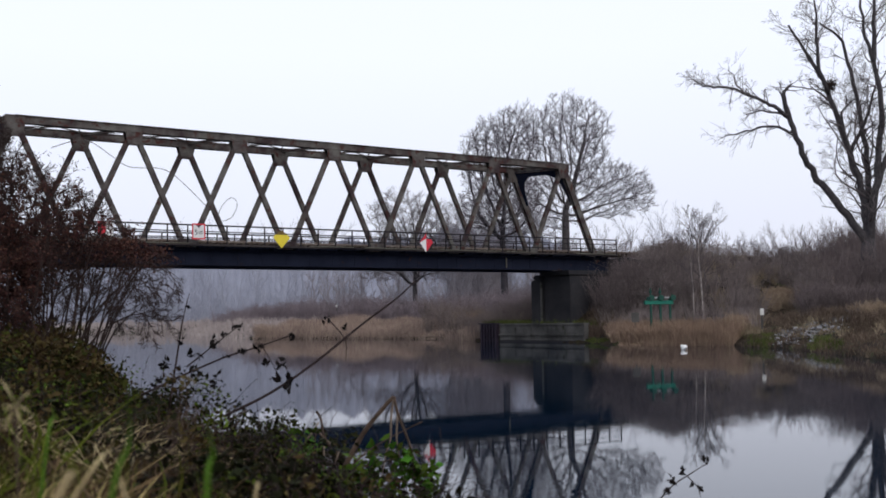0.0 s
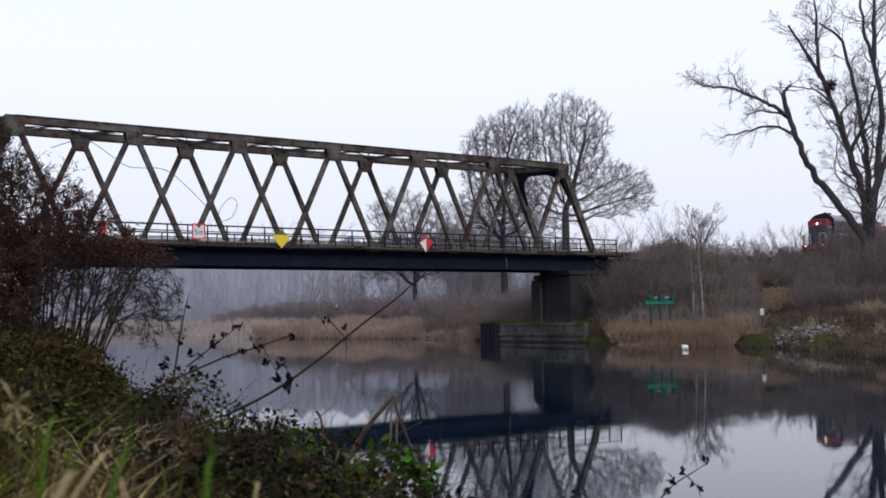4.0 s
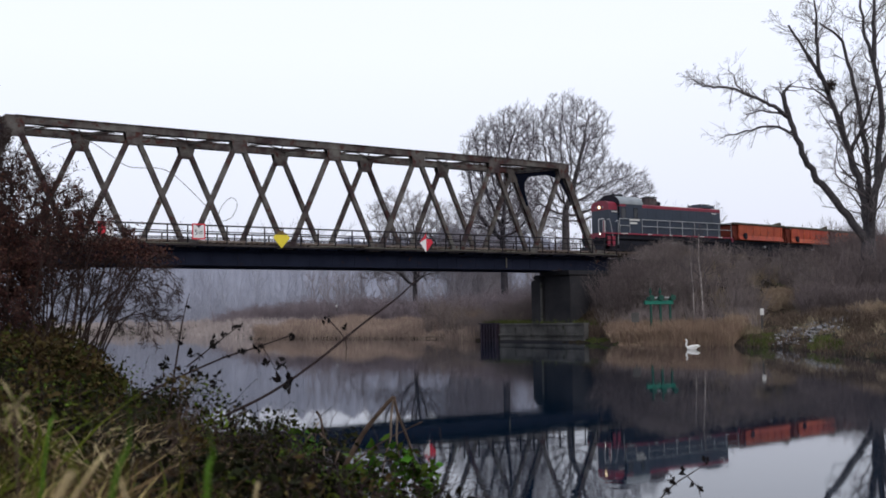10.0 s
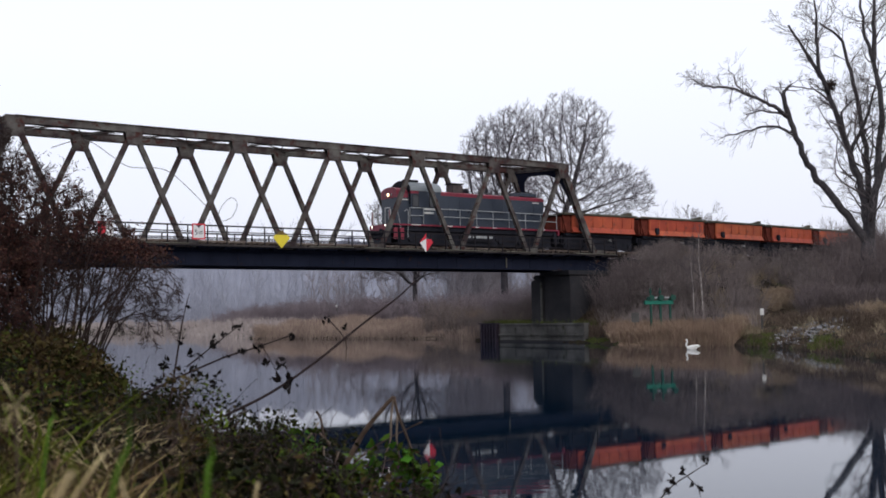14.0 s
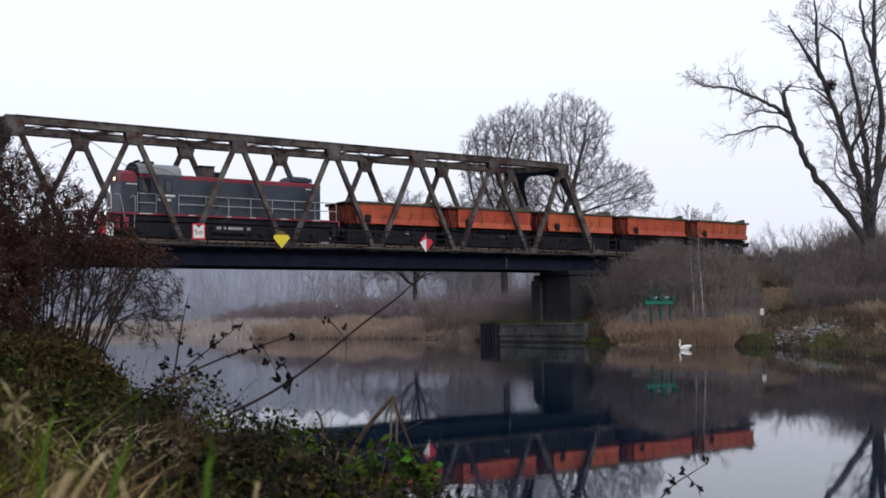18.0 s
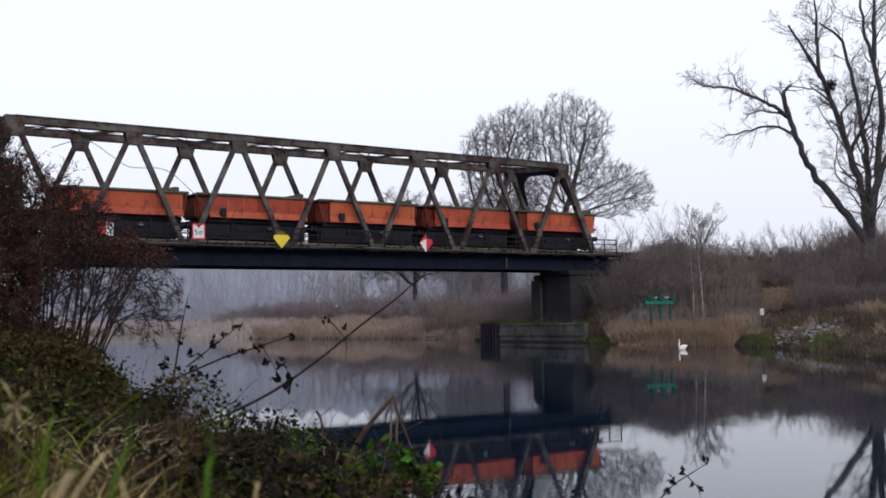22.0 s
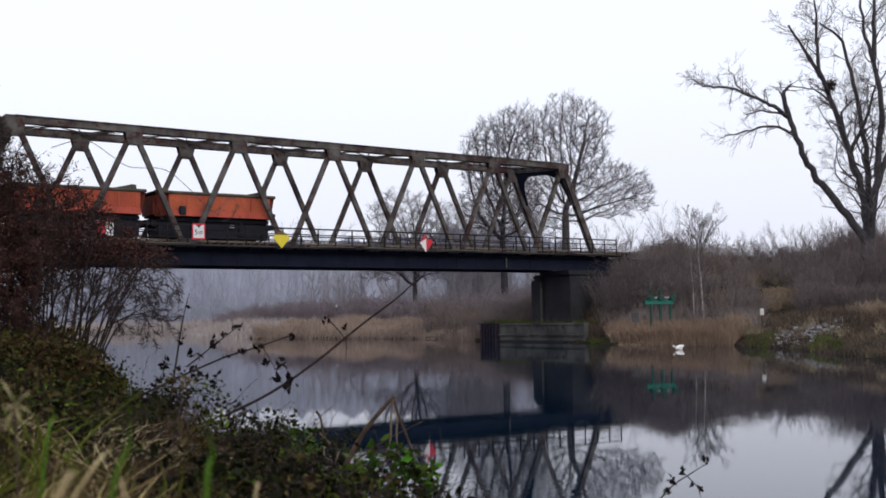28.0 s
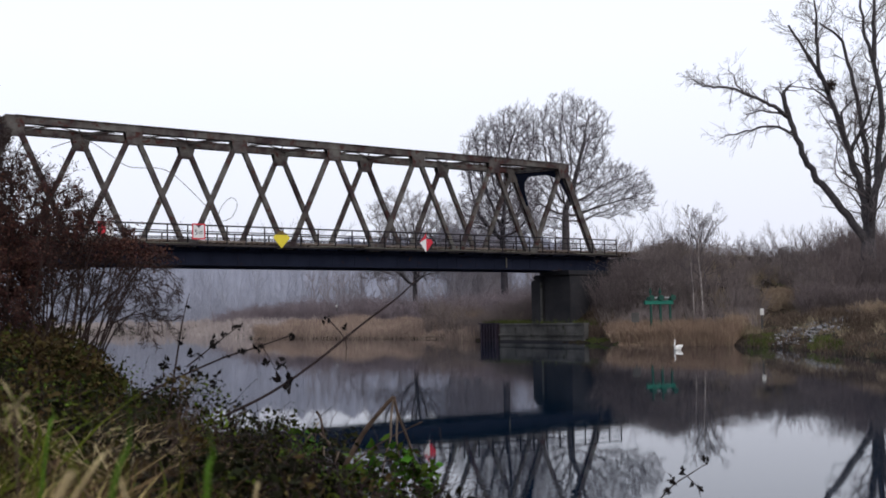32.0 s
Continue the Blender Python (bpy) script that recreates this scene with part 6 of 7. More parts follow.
def broken_stalks():
    """Dead bent stalks of tall herbs at the waterline."""
    for corners, r0, r1, mat in (
            ([(602, 842), (640, 772), (672, 730), (697, 702)], 0.019, 0.012, STALK),
            ([(697, 702), (704, 732), (722, 778), (736, 822)], 0.010, 0.006, STALK),
            ([(697, 704), (692, 740), (691, 778), (683, 802)], 0.008, 0.005, PALE_STALK),
            ([(704, 732), (702, 780), (712, 830)], 0.007, 0.005, PALE_STALK),
            ([(608, 838), (650, 800), (690, 775), (748, 746)], 0.007, 0.003, STALK),
            ([(604, 850), (640, 828), (700, 812)], 0.008, 0.004, STALK),
            ([(602, 846), (630, 858), (662, 862), (690, 858)], 0.009, 0.006, STALK),
            ([(560, 728), (568, 742), (572, 768), (584, 790)], 0.009, 0.006, STALK),
            ([(564, 748), (552, 766), (538, 786)], 0.007, 0.004, PALE_STALK),
            ([(562, 762), (574, 776), (585, 786)], 0.007, 0.005, PALE_STALK),
            ([(578, 880), (572, 832), (574, 790)], 0.008, 0.006, PALE_STALK),
            ([(545, 870), (552, 812), (560, 762)], 0.007, 0.004, STALK),
            ([(592, 880), (588, 840), (600, 800)], 0.007, 0.005, PALE_STALK),
            ([(560, 880), (556, 842), (540, 800)], 0.006, 0.004, PALE_STALK),
            ([(664, 880), (676, 840), (684, 800)], 0.006, 0.004, PALE_STALK),
            ([(738, 890), (736, 860), (728, 838)], 0.007, 0.005, STALK),
            ([(640, 772), (604, 842), (578, 890)], 0.012, 0.010, STALK)):
        v, f = pipe(smooth_line([at_view(x, y, 9.0) for x, y in corners], 3), r0 * 1.3, r1 * 1.3, 7)
        tagged(raw("dead_stalk", v, f, mat, None, True), "dry brown broken stalk at the water's edge" if mat is STALK else "bleached broken stalk at the water's edge", "stalk", group="broken stalks")

broken_stalks()


def stem_tangle():
    """Thin dead stems standing and lying among the brambles, at three places of the bank."""
    r = np.random.default_rng(171)
    for name, mat, n, u0, u1, d0, d1, tall, label in (
            ("dead_stems", STALK, 130, 500, 745, 8.0, 9.6, 0.42, "tangle of thin dead stems at the water's edge"),
            ("dead_stems", PALE_STALK, 60, 520, 740, 8.4, 9.6, 0.34, "bleached thin dead stems at the water's edge"),
            ("dead_stems", STALK, 70, 268, 330, 6.6, 8.2, 0.60, "upright reddish dead stems on the bank"),
            ("dead_stems", PALE_STALK, 260, 330, 600, 3.6, 6.5, 0.16, "short bleached dead stems in the grass"),
            ("dead_stems", STALK, 300, 20, 560, 3.4, 7.0, 0.22, "short brown dead stems in the grass")):
        segs = []
        for _ in range(n):
            p = at_view(r.uniform(u0, u1), 860, r.uniform(d0, d1))
            a = np.array([p.x, p.y, max(ground_z(p.x, p.y), 0.0) - 0.02])
            way = np.array([r.normal() * 0.45, r.normal() * 0.3, 1.0])
            h = tall * r.uniform(0.4, 1.15)
            w = 0.0022 + 0.0022 * r.random()
            b = a + way / np.linalg.norm(way) * h * 0.6
            way = way + r.normal(size=3) * np.array([0.7, 0.5, 0.5])
            c = b + way / np.linalg.norm(way) * h * 0.4
            segs += [(*a, *b, w * 1.3, w), (*b, *c, w, w * 0.6)]
            if r.random() < 0.4:
                e = c + np.array([r.normal() * 0.5, r.normal() * 0.3, -0.6]) * h * 0.45
                segs.append((*c, *e, w * 0.8, w * 0.5))
        v, f = tubes(segs, 4)
        tagged(raw(name, v, f, mat), label, "dead stems", kind="stuff")


stem_tangle()


def near_blades():
    """Single blades of grass close before the lens."""
    for px, py, bx, by, d, w, mat in ((226, 695, 192, 905, 1.5, 0.010, NEAR_GREEN), (362, 735, 366, 905, 1.5, 0.010, NEAR_GREEN), (92, 712, 84, 780, 2.4, 0.010, NEAR_GREEN), (205, 766, 152, 848, 2.2, 0.009, NEAR_STRAW),
                                       (120, 838, 88, 905, 1.3, 0.010, NEAR_STRAW), (205, 838, 232, 905, 1.7, 0.005, NEAR_STRAW), (456, 838, 448, 905, 2.0, 0.006, NEAR_STRAW)):
        a, b = at_view(bx, by, d), at_view(px, py, d)
        root = a + (a - b) * ((a.z - ground_z(a.x, a.y) + 0.03) / (b.z - a.z))
        bow = Vector(((b.z - a.z) * 0.03 * (1 if (px + by) % 2 else -1), 0.03, 0.0))
        line = smooth_line([root, a, a.lerp(b, 0.55) + bow, b], 5)
        v, f = [], []
        for i, p in enumerate(line):
            k = i / (len(line) - 1)
            side = Vector((w / 2 * ((1 - k) ** 0.7 if mat is NEAR_GREEN else (1 - k) ** 1.1 * 1.6), 0, 0))
            v += [p - side, p + Vector((0, w * 0.25, 0)), p + side]
            if i:
                o = 3 * (i - 1)
                f += [(o, o + 1, o + 4, o + 3), (o + 1, o + 2, o + 5, o + 4)]
        tagged(raw("grass_blade", v, f, mat, None, True), "broad blade of grass close to the ground" if mat is NEAR_GREEN else "bleached dry blade of grass", "grass blade", group="near blades")


near_blades()


def near_tufts():
    """Low tufts of grass just before the lens, green and bleached."""
    r = np.random.default_rng(131)
    rows = {"near_green_grass": [[], []], "near_dry_grass": [[], []], "near_brown_grass": [[], []]}
    for i in range(95):
        y = 1.35 + 2.6 * r.random() ** 1.3
        x = -(0.05 + 0.42 * r.random()) * y * 1.05 + 0.12
        z = ground_z(x, y)
        kind = ("near_green_grass", "near_dry_grass", "near_brown_grass")[int(r.choice(3, p=(0.27, 0.25, 0.48)))]
        pick = rows[kind]
        lean = r.normal(size=2) * (0.35 if kind == "near_green_grass" else 0.6)
        loose = 0.35 if kind == "near_green_grass" else 0.9
        top = min(0.30, 2.06 - 0.035 * y - z)
        for _ in range(46):
            p = np.array([x + r.normal() * 0.05, y + r.normal() * 0.05, z - 0.02])
            h = top * r.uniform(0.45, 1.0)
            pick[0].append(p)
            pick[1].append(p + np.array([(lean[0] + r.normal() * loose) * h, (lean[1] + r.normal() * loose) * h, h]))
    for name, mat, label in (("near_green_grass", GRASS, "tufts of green grass close to the lens"), ("near_dry_grass", STRAW, "tufts of bleached grass close to the lens"), ("near_brown_grass", BROWN_STRAW, "tufts of brown dead grass close to the lens")):
        a, b = np.array(rows[name][0]), np.array(rows[name][1])
        v, f = blades(a, b, r.uniform(0.004, 0.008, len(a)), r, 0.2)
        tagged(raw(name, v, f, mat), label, "grass", kind="stuff")


near_tufts()


def straw_mats():
    """Flattened mats of bleached straw and brown grass on the near bank, with leafy weeds between."""
    r = np.random.default_rng(141)
    rows = {"straw_mat": [[], []], "brown_mat": [[], []]}
    for px, py, n, wide, kind in ((24, 812, 67, 0.09, "straw_mat"), (150, 812, 73, 0.10, "straw_mat"), (205, 835, 96, 0.12, "straw_mat"), (95, 825, 224, 0.14, "brown_mat"),
                                  (265, 815, 100, 0.12, "brown_mat"), (330, 850, 212, 0.12, "brown_mat"), (310, 835, 51, 0.10, "straw_mat"), (420, 856, 73, 0.10, "straw_mat"),
                                  (480, 850, 156, 0.12, "brown_mat"), (60, 860, 201, 0.10, "brown_mat"), (255, 862, 79, 0.08, "straw_mat"), (540, 852, 39, 0.10, "straw_mat"),
                                  (390, 835, 100, 0.12, "brown_mat"), (120, 862, 79, 0.10, "straw_mat"), (430, 846, 120, 0.11, "straw_mat"), (400, 866, 150, 0.10, "brown_mat"), (475, 864, 90, 0.10, "straw_mat"), (455, 830, 120, 0.12, "brown_mat")):
        p = on_ground(px, py + 14, 1.3, 12.0)
        a0 = r.uniform(0, 6.283)
        size = float(np.clip((p - Vector(EYE)).length / 3.0, 0.6, 1.6))
        for _ in range(n):
            x, y = p.x + r.normal() * wide * size, p.y + r.normal() * wide * size
            root = np.array([x, y, ground_z(x, y) + r.uniform(0.0, 0.13) * size])
            a = a0 + r.normal() * 0.9
            h = r.uniform(0.08, 0.22) * size
            rows[kind][0].append(root)
            rows[kind][1].append(root + np.array([math.cos(a) * h, math.sin(a) * h, h * r.uniform(-0.1, 0.55)]))
    for name, mat, label in (("straw_mat", NEAR_STRAW, "flattened bleached straw lying on the bank"), ("brown_mat", BROWN_STRAW, "flattened brown grass lying on the bank")):
        a, b = np.array(rows[name][0]), np.array(rows[name][1])
        v, f = blades(a, b, r.uniform(0.003, 0.007, len(a)), r, 0.3)
        tagged(raw(name, v, f, mat), label, "grass", kind="stuff")
    # a withered rosette standing in the grass
    e = empty("withered_rosette", Matrix.Identity(4), "bleached star-shaped withered herb in the grass", "herb")
    c = at_view(27, 714, 2.3)
    foot = Vector((c.x, c.y, ground_z(c.x, c.y) - 0.02))
    raw("stem", *pipe([foot, foot.lerp(c, 0.6) + Vector((0.008, 0, 0)), c], 0.003, 0.0025, 6), STALK, e, True)
    for a, k in ((2.05, 0.066), (0.62, 0.052), (-0.5, 0.046), (-1.25, 0.05), (3.75, 0.026), (-1.9, 0.06)):
        t = c + Vector((math.cos(a) * k, -0.01, math.sin(a) * k))
        n = Vector((-math.sin(a), 0.3, math.cos(a))) * 0.0026
        m = c.lerp(t, 0.55)
        raw("withered_leaf", [c, m + n, t, m - n, m + Vector((0, -0.004, 0))], [(0, 1, 4), (1, 2, 4), (2, 3, 4), (3, 0, 4)], NEAR_STRAW, e)
    # weeds with larger green leaves
    cs, sz = [], []
    for px, py, n, wide in ((60, 700, 260, 0.2), (130, 712, 260, 0.2), (200, 720, 260, 0.2), (262, 735, 200, 0.18), (40, 745, 200, 0.15), (330, 770, 160, 0.15), (60, 640, 420, 0.55), (140, 640, 420, 0.55), (200, 610, 300, 0.4), (110, 690, 300, 0.4), (230, 640, 260, 0.5), (520, 800, 160, 0.2), (640, 845, 120, 0.16), (690, 860, 120, 0.2), (62, 742, 70, 0.06), (48, 756, 50, 0.05), (245, 752, 90, 0.07), (285, 772, 60, 0.06), (130, 760, 26, 0.025), (215, 790, 30, 0.04), (420, 790, 60, 0.08), (105, 648, 160, 0.14), (66, 660, 160, 0.14), (60, 742, 60, 0.05), (262, 780, 70, 0.06), (305, 795, 70, 0.06), (440, 838, 70, 0.06), (470, 850, 60, 0.06), (398, 820, 50, 0.06), (345, 806, 40, 0.05)):
        p = on_ground(px, py + 30, 1.6, 14.0)
        for _ in range(n):
            x, y = p.x + r.normal() * wide, p.y + r.normal() * wide
            cs.append((x, y, ground_z(x, y) + abs(r.normal()) * 0.55 * wide + 0.03))
            sz.append(r.uniform(0.014, 0.034) * min(1.0, max(0.3, y / 9)))
    v, f = leaves(np.array(cs), np.array(sz), r, 0.3)
    tagged(raw("leafy_weeds", v, f, WEED_LEAF), "green and yellowish weed leaves on the near bank", "weeds", kind="stuff")


straw_mats()


def tall_tufts():
    """Taller green grass standing between the weeds and the lens."""
    r = np.random.default_rng(161)
    roots, tips = [], []
    for px, d, top in ((12, 4.2, 668), (40, 4.6, 655), (66, 4.4, 650), (90, 4.8, 662), (112, 5.0, 676), (30, 3.4, 715), (84, 3.6, 712), (140, 4.2, 716), (180, 4.6, 730), (236, 4.4, 752), (300, 4.2, 770), (345, 4.4, 786), (430, 4.8, 800), (58, 3.0, 730), (70, 2.8, 742), (52, 3.2, 722), (245, 4.0, 760), (262, 3.9, 772), (460, 4.6, 822), (405, 4.4, 808)):
        p = at_view(px, top, d)
        g = ground_z(p.x, p.y)
        lean = r.normal() * 0.25
        for _ in range(5):
            root = np.array([p.x + r.normal() * 0.06, p.y + r.normal() * 0.08, g - 0.02])
            h = max(0.1, p.z - g) * r.uniform(0.55, 1.02)
            roots.append(root)
            tips.append(root + np.array([(lean + r.normal() * 0.30) * h, r.normal() * 0.30 * h, h]))
    v, f = blades(np.array(roots), np.array(tips), r.uniform(0.006, 0.012, len(roots)), r, 0.25)
    tagged(raw("tall_green_grass", v, f, GRASS), "tall tufts of fresh green grass on the bank", "grass", kind="stuff")


tall_tufts()


def leafy_shoots():
    """Green leafy shoots hanging about the broken stalks."""
    r = np.random.default_rng(151)
    rng = random.Random(151)
    for px, py, n in ((655, 832, 12), (688, 806, 10), (708, 826, 12), (735, 832, 12), (752, 850, 12), (605, 866, 12), (640, 850, 12), (535, 792, 10), (545, 776, 8), (500, 812, 12), (575, 846, 10), (700, 862, 14), (670, 862, 12), (744, 842, 14), (758, 868, 12), (722, 812, 10), (652, 818, 10), (515, 832, 10), (528, 850, 10), (596, 872, 12), (448, 842, 10), (470, 862, 10)):
        top = at_view(px, py, 9.0)
        foot = Vector((top.x + rng.uniform(-0.15, 0.15), top.y + 0.1, max(ground_z(top.x, top.y + 0.1), 0.0) - 0.05))
        e = empty("leafy_shoot", Matrix.Identity(4), "leafy green bramble shoot among dead stalks", "bramble", group="leafy shoots")
        v, f = pipe(smooth_line([foot, foot.lerp(top, 0.6) + Vector((rng.uniform(-0.06, 0.06), 0.03, 0.05)), top]), 0.006, 0.003, 5)
        raw("stem", v, f, CANE, e, True)
        c = np.array(top) + r.normal(size=(n * 2, 3)) * np.array([0.065, 0.05, 0.055])
        v, f = leaves(c, r.uniform(0.030, 0.064, n * 2), r, 0.3)
        raw("leaves", v, f, SHOOT_LEAF, e)


leafy_shoots()


def riprap():
    r = np.random.default_rng(101)
    base = np.array([(1, 0, 0), (-1, 0, 0), (0, 1, 0), (0, -1, 0), (0, 0, 1), (0, 0, -1), (0.6, 0.6, 0.5), (-0.6, 0.6, 0.5), (0.6, -0.6, 0.5), (-0.6, -0.6, 0.5)], dtype=float)
    shapes = []
    for i in range(14):
        bm = bmesh.new()
        for p in base * r.uniform(0.65, 1.2, (10, 1)) + r.normal(size=(10, 3)) * 0.12:
            bm.verts.new((p[0], p[1], p[2] * 0.65))
        hull = bmesh.ops.convex_hull(bm, input=bm.verts[:])
        me = bpy.data.meshes.new("stone")
        bm.to_mesh(me)
        bm.free()
        me.materials.append(STONE)
        shapes.append(me)
    e = empty("stone_bank", Matrix.Identity(4), "pale broken stones protecting the bank", "stones", kind="structure")
    for i in range(290):
        k = r.random() ** 0.8
        p = on_ground(1368 + 135 * k + r.normal() * 10, 604 - 34 * k + r.normal() * 7 + (12 if i % 3 == 0 and k < 0.6 else 0))
        if i % 9 == 0:
            p = on_ground(1318 + r.normal() * 9, 580 + r.normal() * 5)
        s = 0.06 + 0.15 * r.random() ** 2
        ob = new("stone", shapes[i % 14])
        ob.parent = e
        ob.matrix_basis = Matrix.Translation((p.x, p.y, max(ground_z(p.x, p.y), -0.1) + s * 0.2)) @ Euler(r.uniform(-0.5, 0.5, 3) + np.array([0, 0, r.uniform(0, 6.28)])).to_matrix().to_4x4() @ Matrix.Diagonal((s, s, s, 1))


riprap()


# ---- signs on the bridge railing ----
def sign(name, x, y, z, build, label):
    e = empty(name, BRIDGE @ Matrix.Translation((x, y, z)), label, "sign")
    build(e)
    return e


def diamond(half, y0, y1, left=None):
    if left is None:
        return prism([(0, -half), (half, 0), (0, half), (-half, 0)], y0, y1)
    s = -1 if left else 1
    return prism([(0, -half), (s * half, 0), (0, half)], y0, y1)


def yellow_sign(e):
    part("panel", prism([(0, -0.76), (0.66, 0.0), (0.50, 0.20), (-0.50, 0.20), (-0.66, 0.0)], -0.02, 0.0), YELLOW, e)
    part("upper_facet", prism([(-0.48, 0.204), (0.48, 0.204), (0.0, 0.54)], 0.0, 0.03), YELLOW_SHADED, e, "upper facet with its shade painted brownish")
    part("back_frame", diamond(0.52, 0.034, 0.06), SIGN_DARK, e)
    part("bracket", block(-0.04, 0.04, 0.064, 0.10, -0.7, 0.7), RAILING, e)


def red_white_sign(e):
    part("white_half", prism([(0, -0.76), (-0.006, 0.30), (-0.60, 0.02)], -0.02, 0.0), SIGN_WHITE, e)
    part("red_half", prism([(0.006, -0.70), (0.62, 0.02), (0.45, 0.30), (0.006, 0.30)], -0.02, 0.0), SIGN_RED, e)
    part("upper_facet", prism([(-0.57, 0.06), (-0.01, 0.31), (0.02, 0.74)], -0.012, 0.02), SIGN_RED, e, "red upper facet")
    part("back_frame", diamond(0.60, 0.024, 0.06), SIGN_DARK, e)
    part("bracket", block(-0.04, 0.04, 0.064, 0.10, -0.7, 0.7), RAILING, e)


def square_sign(e):
    part("panel", block(-0.38, 0.38, -0.02, 0.0, -0.44, 0.44), SIGN_WHITE, e)
    for x0, x1, z0, z1 in ((-0.47, -0.38, -0.54, 0.54), (0.38, 0.47, -0.54, 0.54), (-0.38, 0.38, 0.44, 0.54), (-0.38, 0.38, -0.54, -0.44)):
        part("border", block(x0, x1, -0.025, 0.0, z0, z1), SIGN_RED, e, "red border strip")
    part("notch", prism([(-0.2, 0.438), (0.2, 0.438), (0, 0.24)], -0.03, -0.021), SIGN_DARK, e, "black triangle pointing down")
    for t, x, size in (("5", -0.19, 0.50), ("00", 0.13, 0.32)):
        c = bpy.data.curves.new("numeral", "FONT")
        c.body, c.size, c.extrude = t, size, 0.004
        c.align_x, c.align_y = "CENTER", "CENTER"
        tmp = bpy.data.objects.new("numeral", c)
        me = bpy.data.meshes.new_from_object(tmp)
        bpy.data.objects.remove(tmp)
        me.materials.append(SIGN_DARK)
        ob = new("numeral", me)
        ob.parent = e
        ob.matrix_local = pose(x, -0.03, -0.08, 90, 0, 0)
    part("bracket", block(-0.04, 0.04, 0.004, 0.10, -0.5, 0.5), RAILING, e)


def left_sign(e):
    part("white_half", block(0.0, 0.5, -0.02, 0.0, -0.5, 0.5), SIGN_WHITE, e)
    part("red_half", block(-0.5, 0.0, -0.02, 0.0, -0.5, 0.5), SIGN_RED, e)
    part("bracket", block(-0.04, 0.04, 0.004, 0.10, -0.5, 0.5), RAILING, e)


sign("diamond_sign", -27.75, -1.36, 8.10, yellow_sign, "yellow diamond shipping sign on the bridge railing")
sign("diamond_sign", -15.35, -1.36, 8.05, red_white_sign, "red and white diamond shipping sign on the railing")
sign("clearance_sign", -33.95, -1.36, 8.35, square_sign, "white square clearance sign with a red border")
sign("striped_sign", -40.25, -1.36, 8.3, left_sign, "red and white square sign on the railing")


# ---- things on the far bank ----
def green_frame():
    p = at_view(1168, 556, 79)
    e = empty("sluice_frame", Matrix.Translation((p.x, p.y, ground_z(p.x, p.y))) @ Matrix.Rotation(0.25, 4, "Z"), "green painted steel winding frame on the bank", "sluice gear")
    top = at_view(1168, 536, 79).z - ground_z(p.x, p.y)
    part("cross_beam", block(-1.22, 1.05, -0.12, 0.12, top - 0.12, top + 0.17, 0.02), GREEN_PAINT, e)
    for x in (-0.72, 0.05, 0.82):
        part("leg", block(x - 0.06, x + 0.06, -0.08, 0.08, -0.1, top - 0.12), GREEN_DARK, e)
    for x in (-0.72, 0.05, 1.0):
        part("gear_box", block(x - 0.24, x + 0.24, -0.2, 0.2, top + 0.18, top + 0.44, 0.05), GREEN_DARK, e, "dark green gear box")
        part("hand_wheel", cyl(bmesh.new(), (x, -0.2, top + 0.36), (x, -0.26, top + 0.36), 0.2, sides=14), GREEN_DARK, e, "dark hand wheel")
    for x, h in ((-0.72, 1.05), (0.05, 1.05), (1.0, 0.62)):
        part("spindle", cyl(bmesh.new(), (x, 0, top + 0.4), (x, 0, top + h), 0.055, sides=8), GREEN_DARK, e)
        part("spindle_cap", cyl(bmesh.new(), (x, 0, top + h - 0.32), (x, 0, top + h - 0.2), 0.12, sides=8), GREEN_DARK, e)
    part("shaft", cyl(bmesh.new(), (-0.9, 0, top + 0.36), (1.1, 0, top + 0.36), 0.06, sides=8), PALE_RAIL, e)


green_frame()


def marker(px, py, d, w, h, label, name="marker_post", mat=WHITE_PAINT):
    p = at_view(px, py, d)
    g = ground_z(p.x, p.y)
    e = empty(name, Matrix.Translation((p.x, p.y, g)), label, "marker post")
    part("post", block(-0.05, 0.05, -0.05, 0.05, -0.2, max(0.3, p.z - g), 0.01), CONCRETE, e)
    part("board", block(-w / 2, w / 2, -0.09, -0.055, max(0.3, p.z - g) - h / 2, max(0.3, p.z - g) + h / 2, 0.01), mat, e)


marker(1348, 552, 73, 0.26, 0.44, "small white marker board on the bank")
marker(596, 542, 150, 0.26, 0.34, "tiny white marker board on the misty far bank")
marker(1124, 562, 79, 0.55, 0.7, "grey concrete marker stone in the reeds", "marker_stone", CONCRETE)


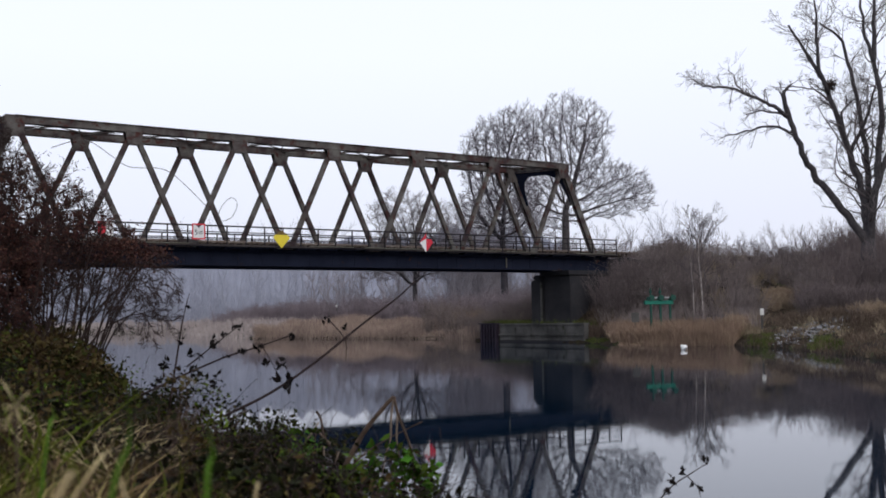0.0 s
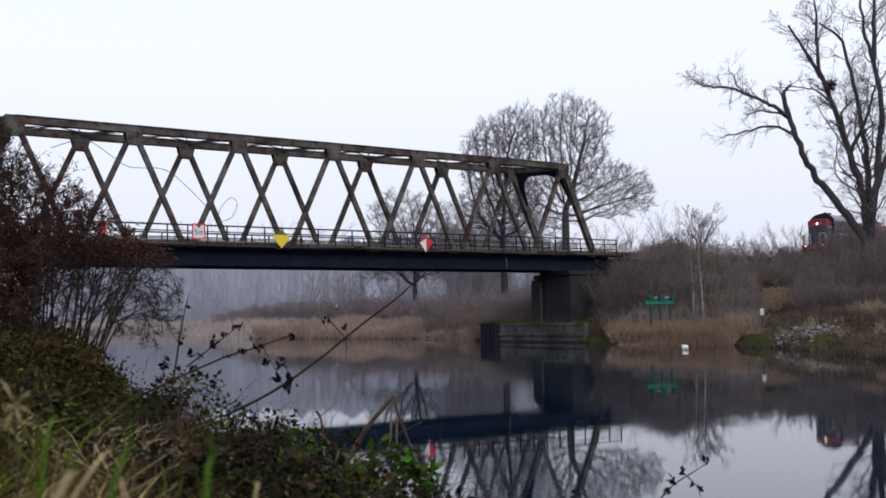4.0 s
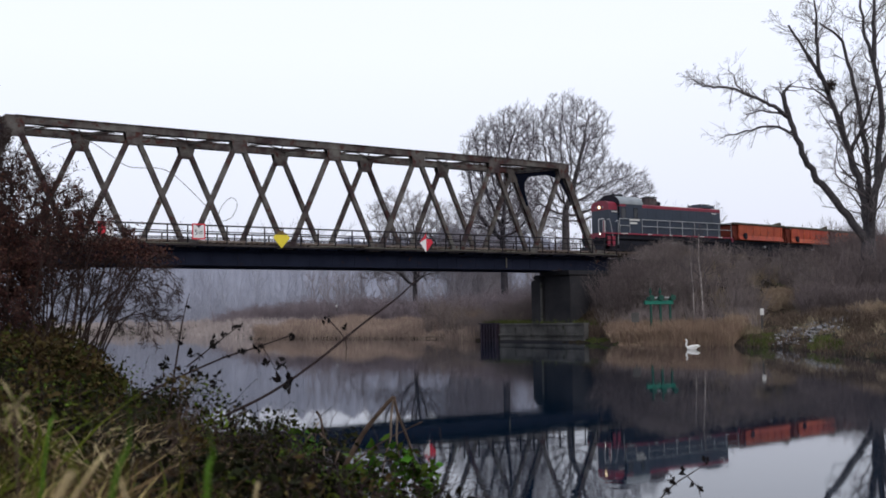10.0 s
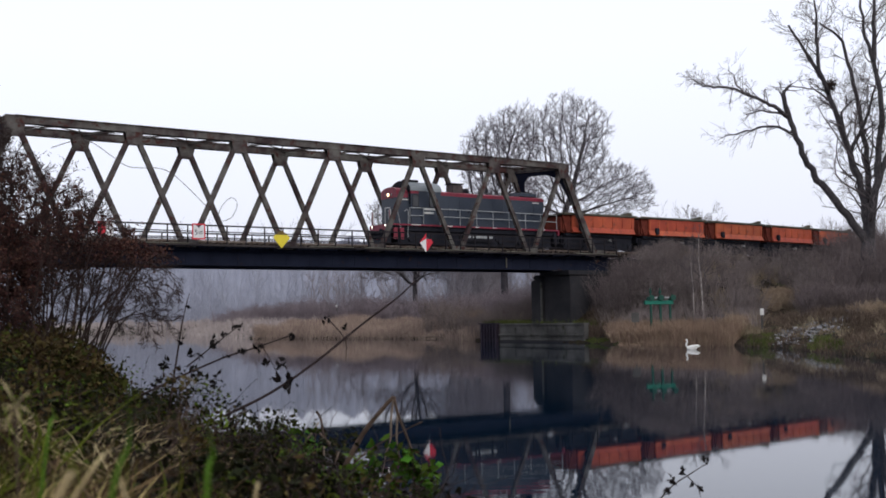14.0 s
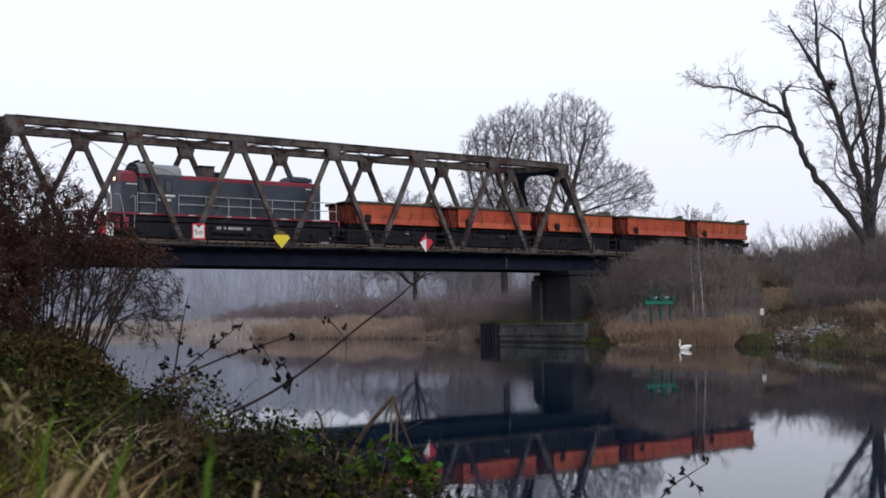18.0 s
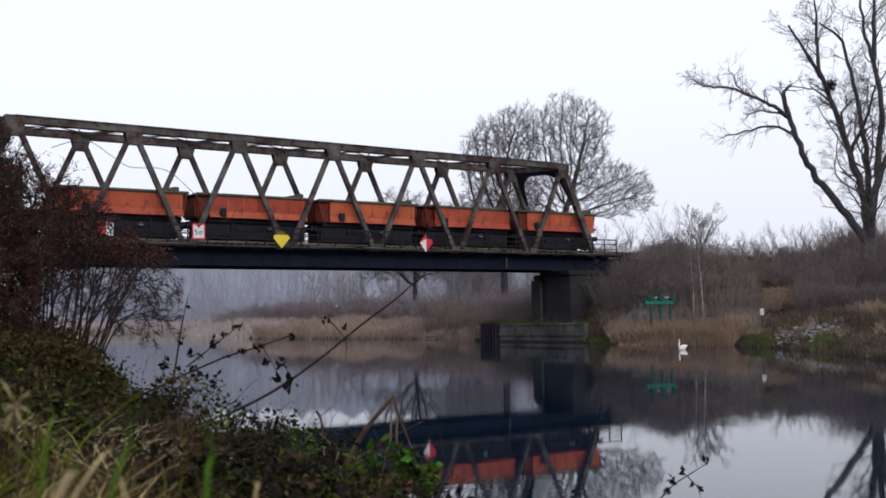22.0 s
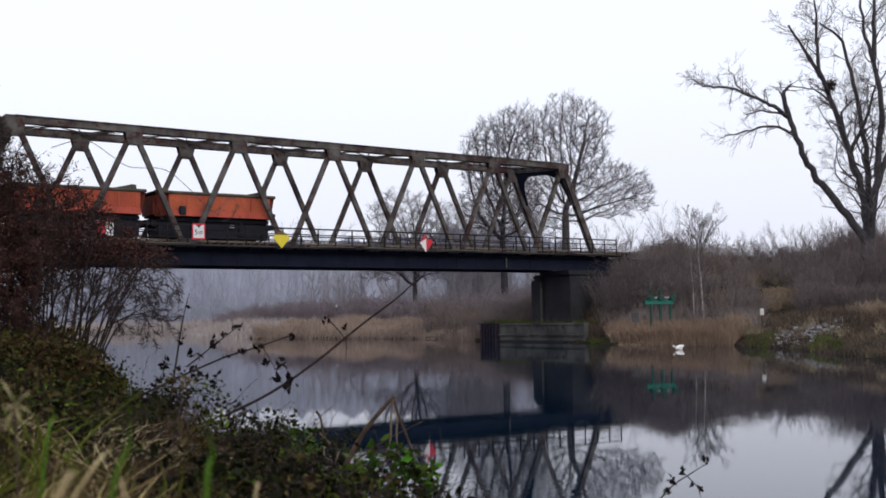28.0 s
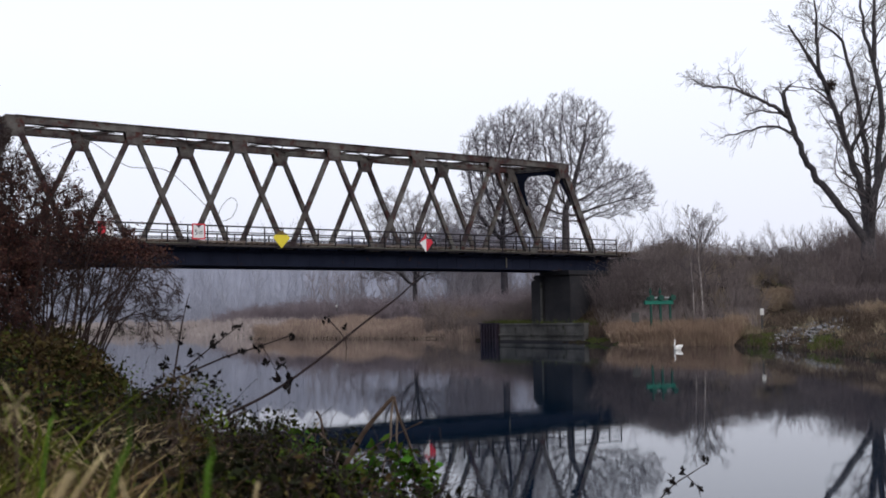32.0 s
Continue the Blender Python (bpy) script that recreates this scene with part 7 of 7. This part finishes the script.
# ---- the swan ----
def build_swan():
    e = empty("swan", Matrix.Identity(4), "white swan floating on the river", "swan")
    bm = bmesh.new()
    bmesh.ops.create_uvsphere(bm, u_segments=20, v_segments=12, radius=1.0)
    for v in bm.verts:
        x, y, z = v.co
        k = 0.16 + (0.05 if z > 0 else 0.0)
        lift = 0.18 * max(0, x) ** 2
        v.co = (x * 0.36, y * 0.18 * (1 - 0.35 * max(0, x)), z * k + 0.07 + lift)
    ob = part("body", bm, SWAN_WHITE, e)
    for s in (-1, 1):
        bm = bmesh.new()
        bmesh.ops.create_uvsphere(bm, u_segments=14, v_segments=8, radius=1.0)
        for v in bm.verts:
            x, y, z = v.co
            v.co = (0.08 + x * 0.28, s * 0.13 + y * 0.06, 0.17 + z * 0.09 + 0.10 * max(0, x))
        part("wing", bm, SWAN_WHITE, e)
    bm = bmesh.new()
    cyl(bm, (0.30, 0, 0.17), (0.47, 0, 0.22), 0.08, 0.015, 8)
    part("tail", bm, SWAN_WHITE, e)
    n = empty("neck", Matrix.Translation((-0.28, 0, 0.12)))
    n.parent = e
    pts = [(0.02, 0, 0), (-0.09, 0, 0.12), (-0.09, 0, 0.24), (-0.03, 0, 0.36), (-0.05, 0, 0.46)]
    v, f = pipe(smooth_line(pts), 0.065, 0.035, 10)
    raw("neck_feathers", v, f, SWAN_WHITE, n, True)
    bm = bmesh.new()
    bmesh.ops.create_uvsphere(bm, u_segments=10, v_segments=8, radius=0.06, matrix=Matrix.Translation((-0.08, 0, 0.475)) @ Matrix.Diagonal((1.3, 0.8, 0.85, 1)))
    part("head", bm, SWAN_WHITE, n)
    part("bill", cyl(bmesh.new(), (-0.14, 0, 0.47), (-0.24, 0, 0.44), 0.025, 0.010, 8), SWAN_BILL, n)
    return e, n


swan, swan_neck = build_swan()


# ---- motion ----
def travel(s13, t):
    d, u = t - 13.0, max(0.0, t - 18.0)
    return s13 - 5.6639 * d + 0.0288 * d * d + u * u * (-0.0307 + 0.0007 * u)


def motions():
    times = [i * 0.5 for i in range(65)]
    walk(locomotive, [(t, on_track(travel(-10.89, t))) for t in times])
    for i, w in enumerate(wagons):
        walk(w, [(t, on_track(travel(6.475 + 9.589 * i, t))) for t in times])
    turns = [i * 0.125 for i in range(257)]
    for thing, r in [(locomotive, 0.52)] + [(w, 0.46) for w in wagons]:
        for c in thing.children:
            if c.name.startswith("wheelset"):
                at = c.location.copy()
                walk(c, [(t, Matrix.Translation(at) @ Matrix.Rotation(travel(0, t) / r, 4, "Y")) for t in turns])
    rows = []
    for t, px, turn in ((0, 1211, 88), (2, 1211, 88), (4, 1213, 85), (6, 1216, 80), (7, 1218, 68), (8, 1220, 35), (9, 1224, -5), (10, 1226, -8), (12, 1228, -8), (13, 1228, -6), (14, 1226, -6), (15, 1221, 0), (17, 1214, 10), (19, 1212, 25), (21, 1209, 40), (24, 1207, 50), (25.5, 1206, 50), (27.5, 1203, 50), (30, 1202, 50), (32, 1200, 45)):
        p = at_view(px, 619.5, 66)
        rows.append((t, Matrix.Translation((p.x, p.y, 0.0)) @ Matrix.Rotation(radians(turn), 4, "Z")))
    walk(swan, rows)
    n = Vector((-0.28, 0, 0.12))
    walk(swan_neck, [(t, Matrix.Translation(n) @ Matrix.Rotation(radians(a), 4, "Y")) for t, a in (
        (0, -75), (6.0, -75), (7.0, -60), (8.0, -40), (9.0, -10), (12, 0), (14, 0), (15.5, -30), (16.5, -12), (18.5, 0), (20, 0), (24, 0), (25.5, -5), (27.5, -65), (28.5, -65), (29.5, -8), (32, 0))])


motions()
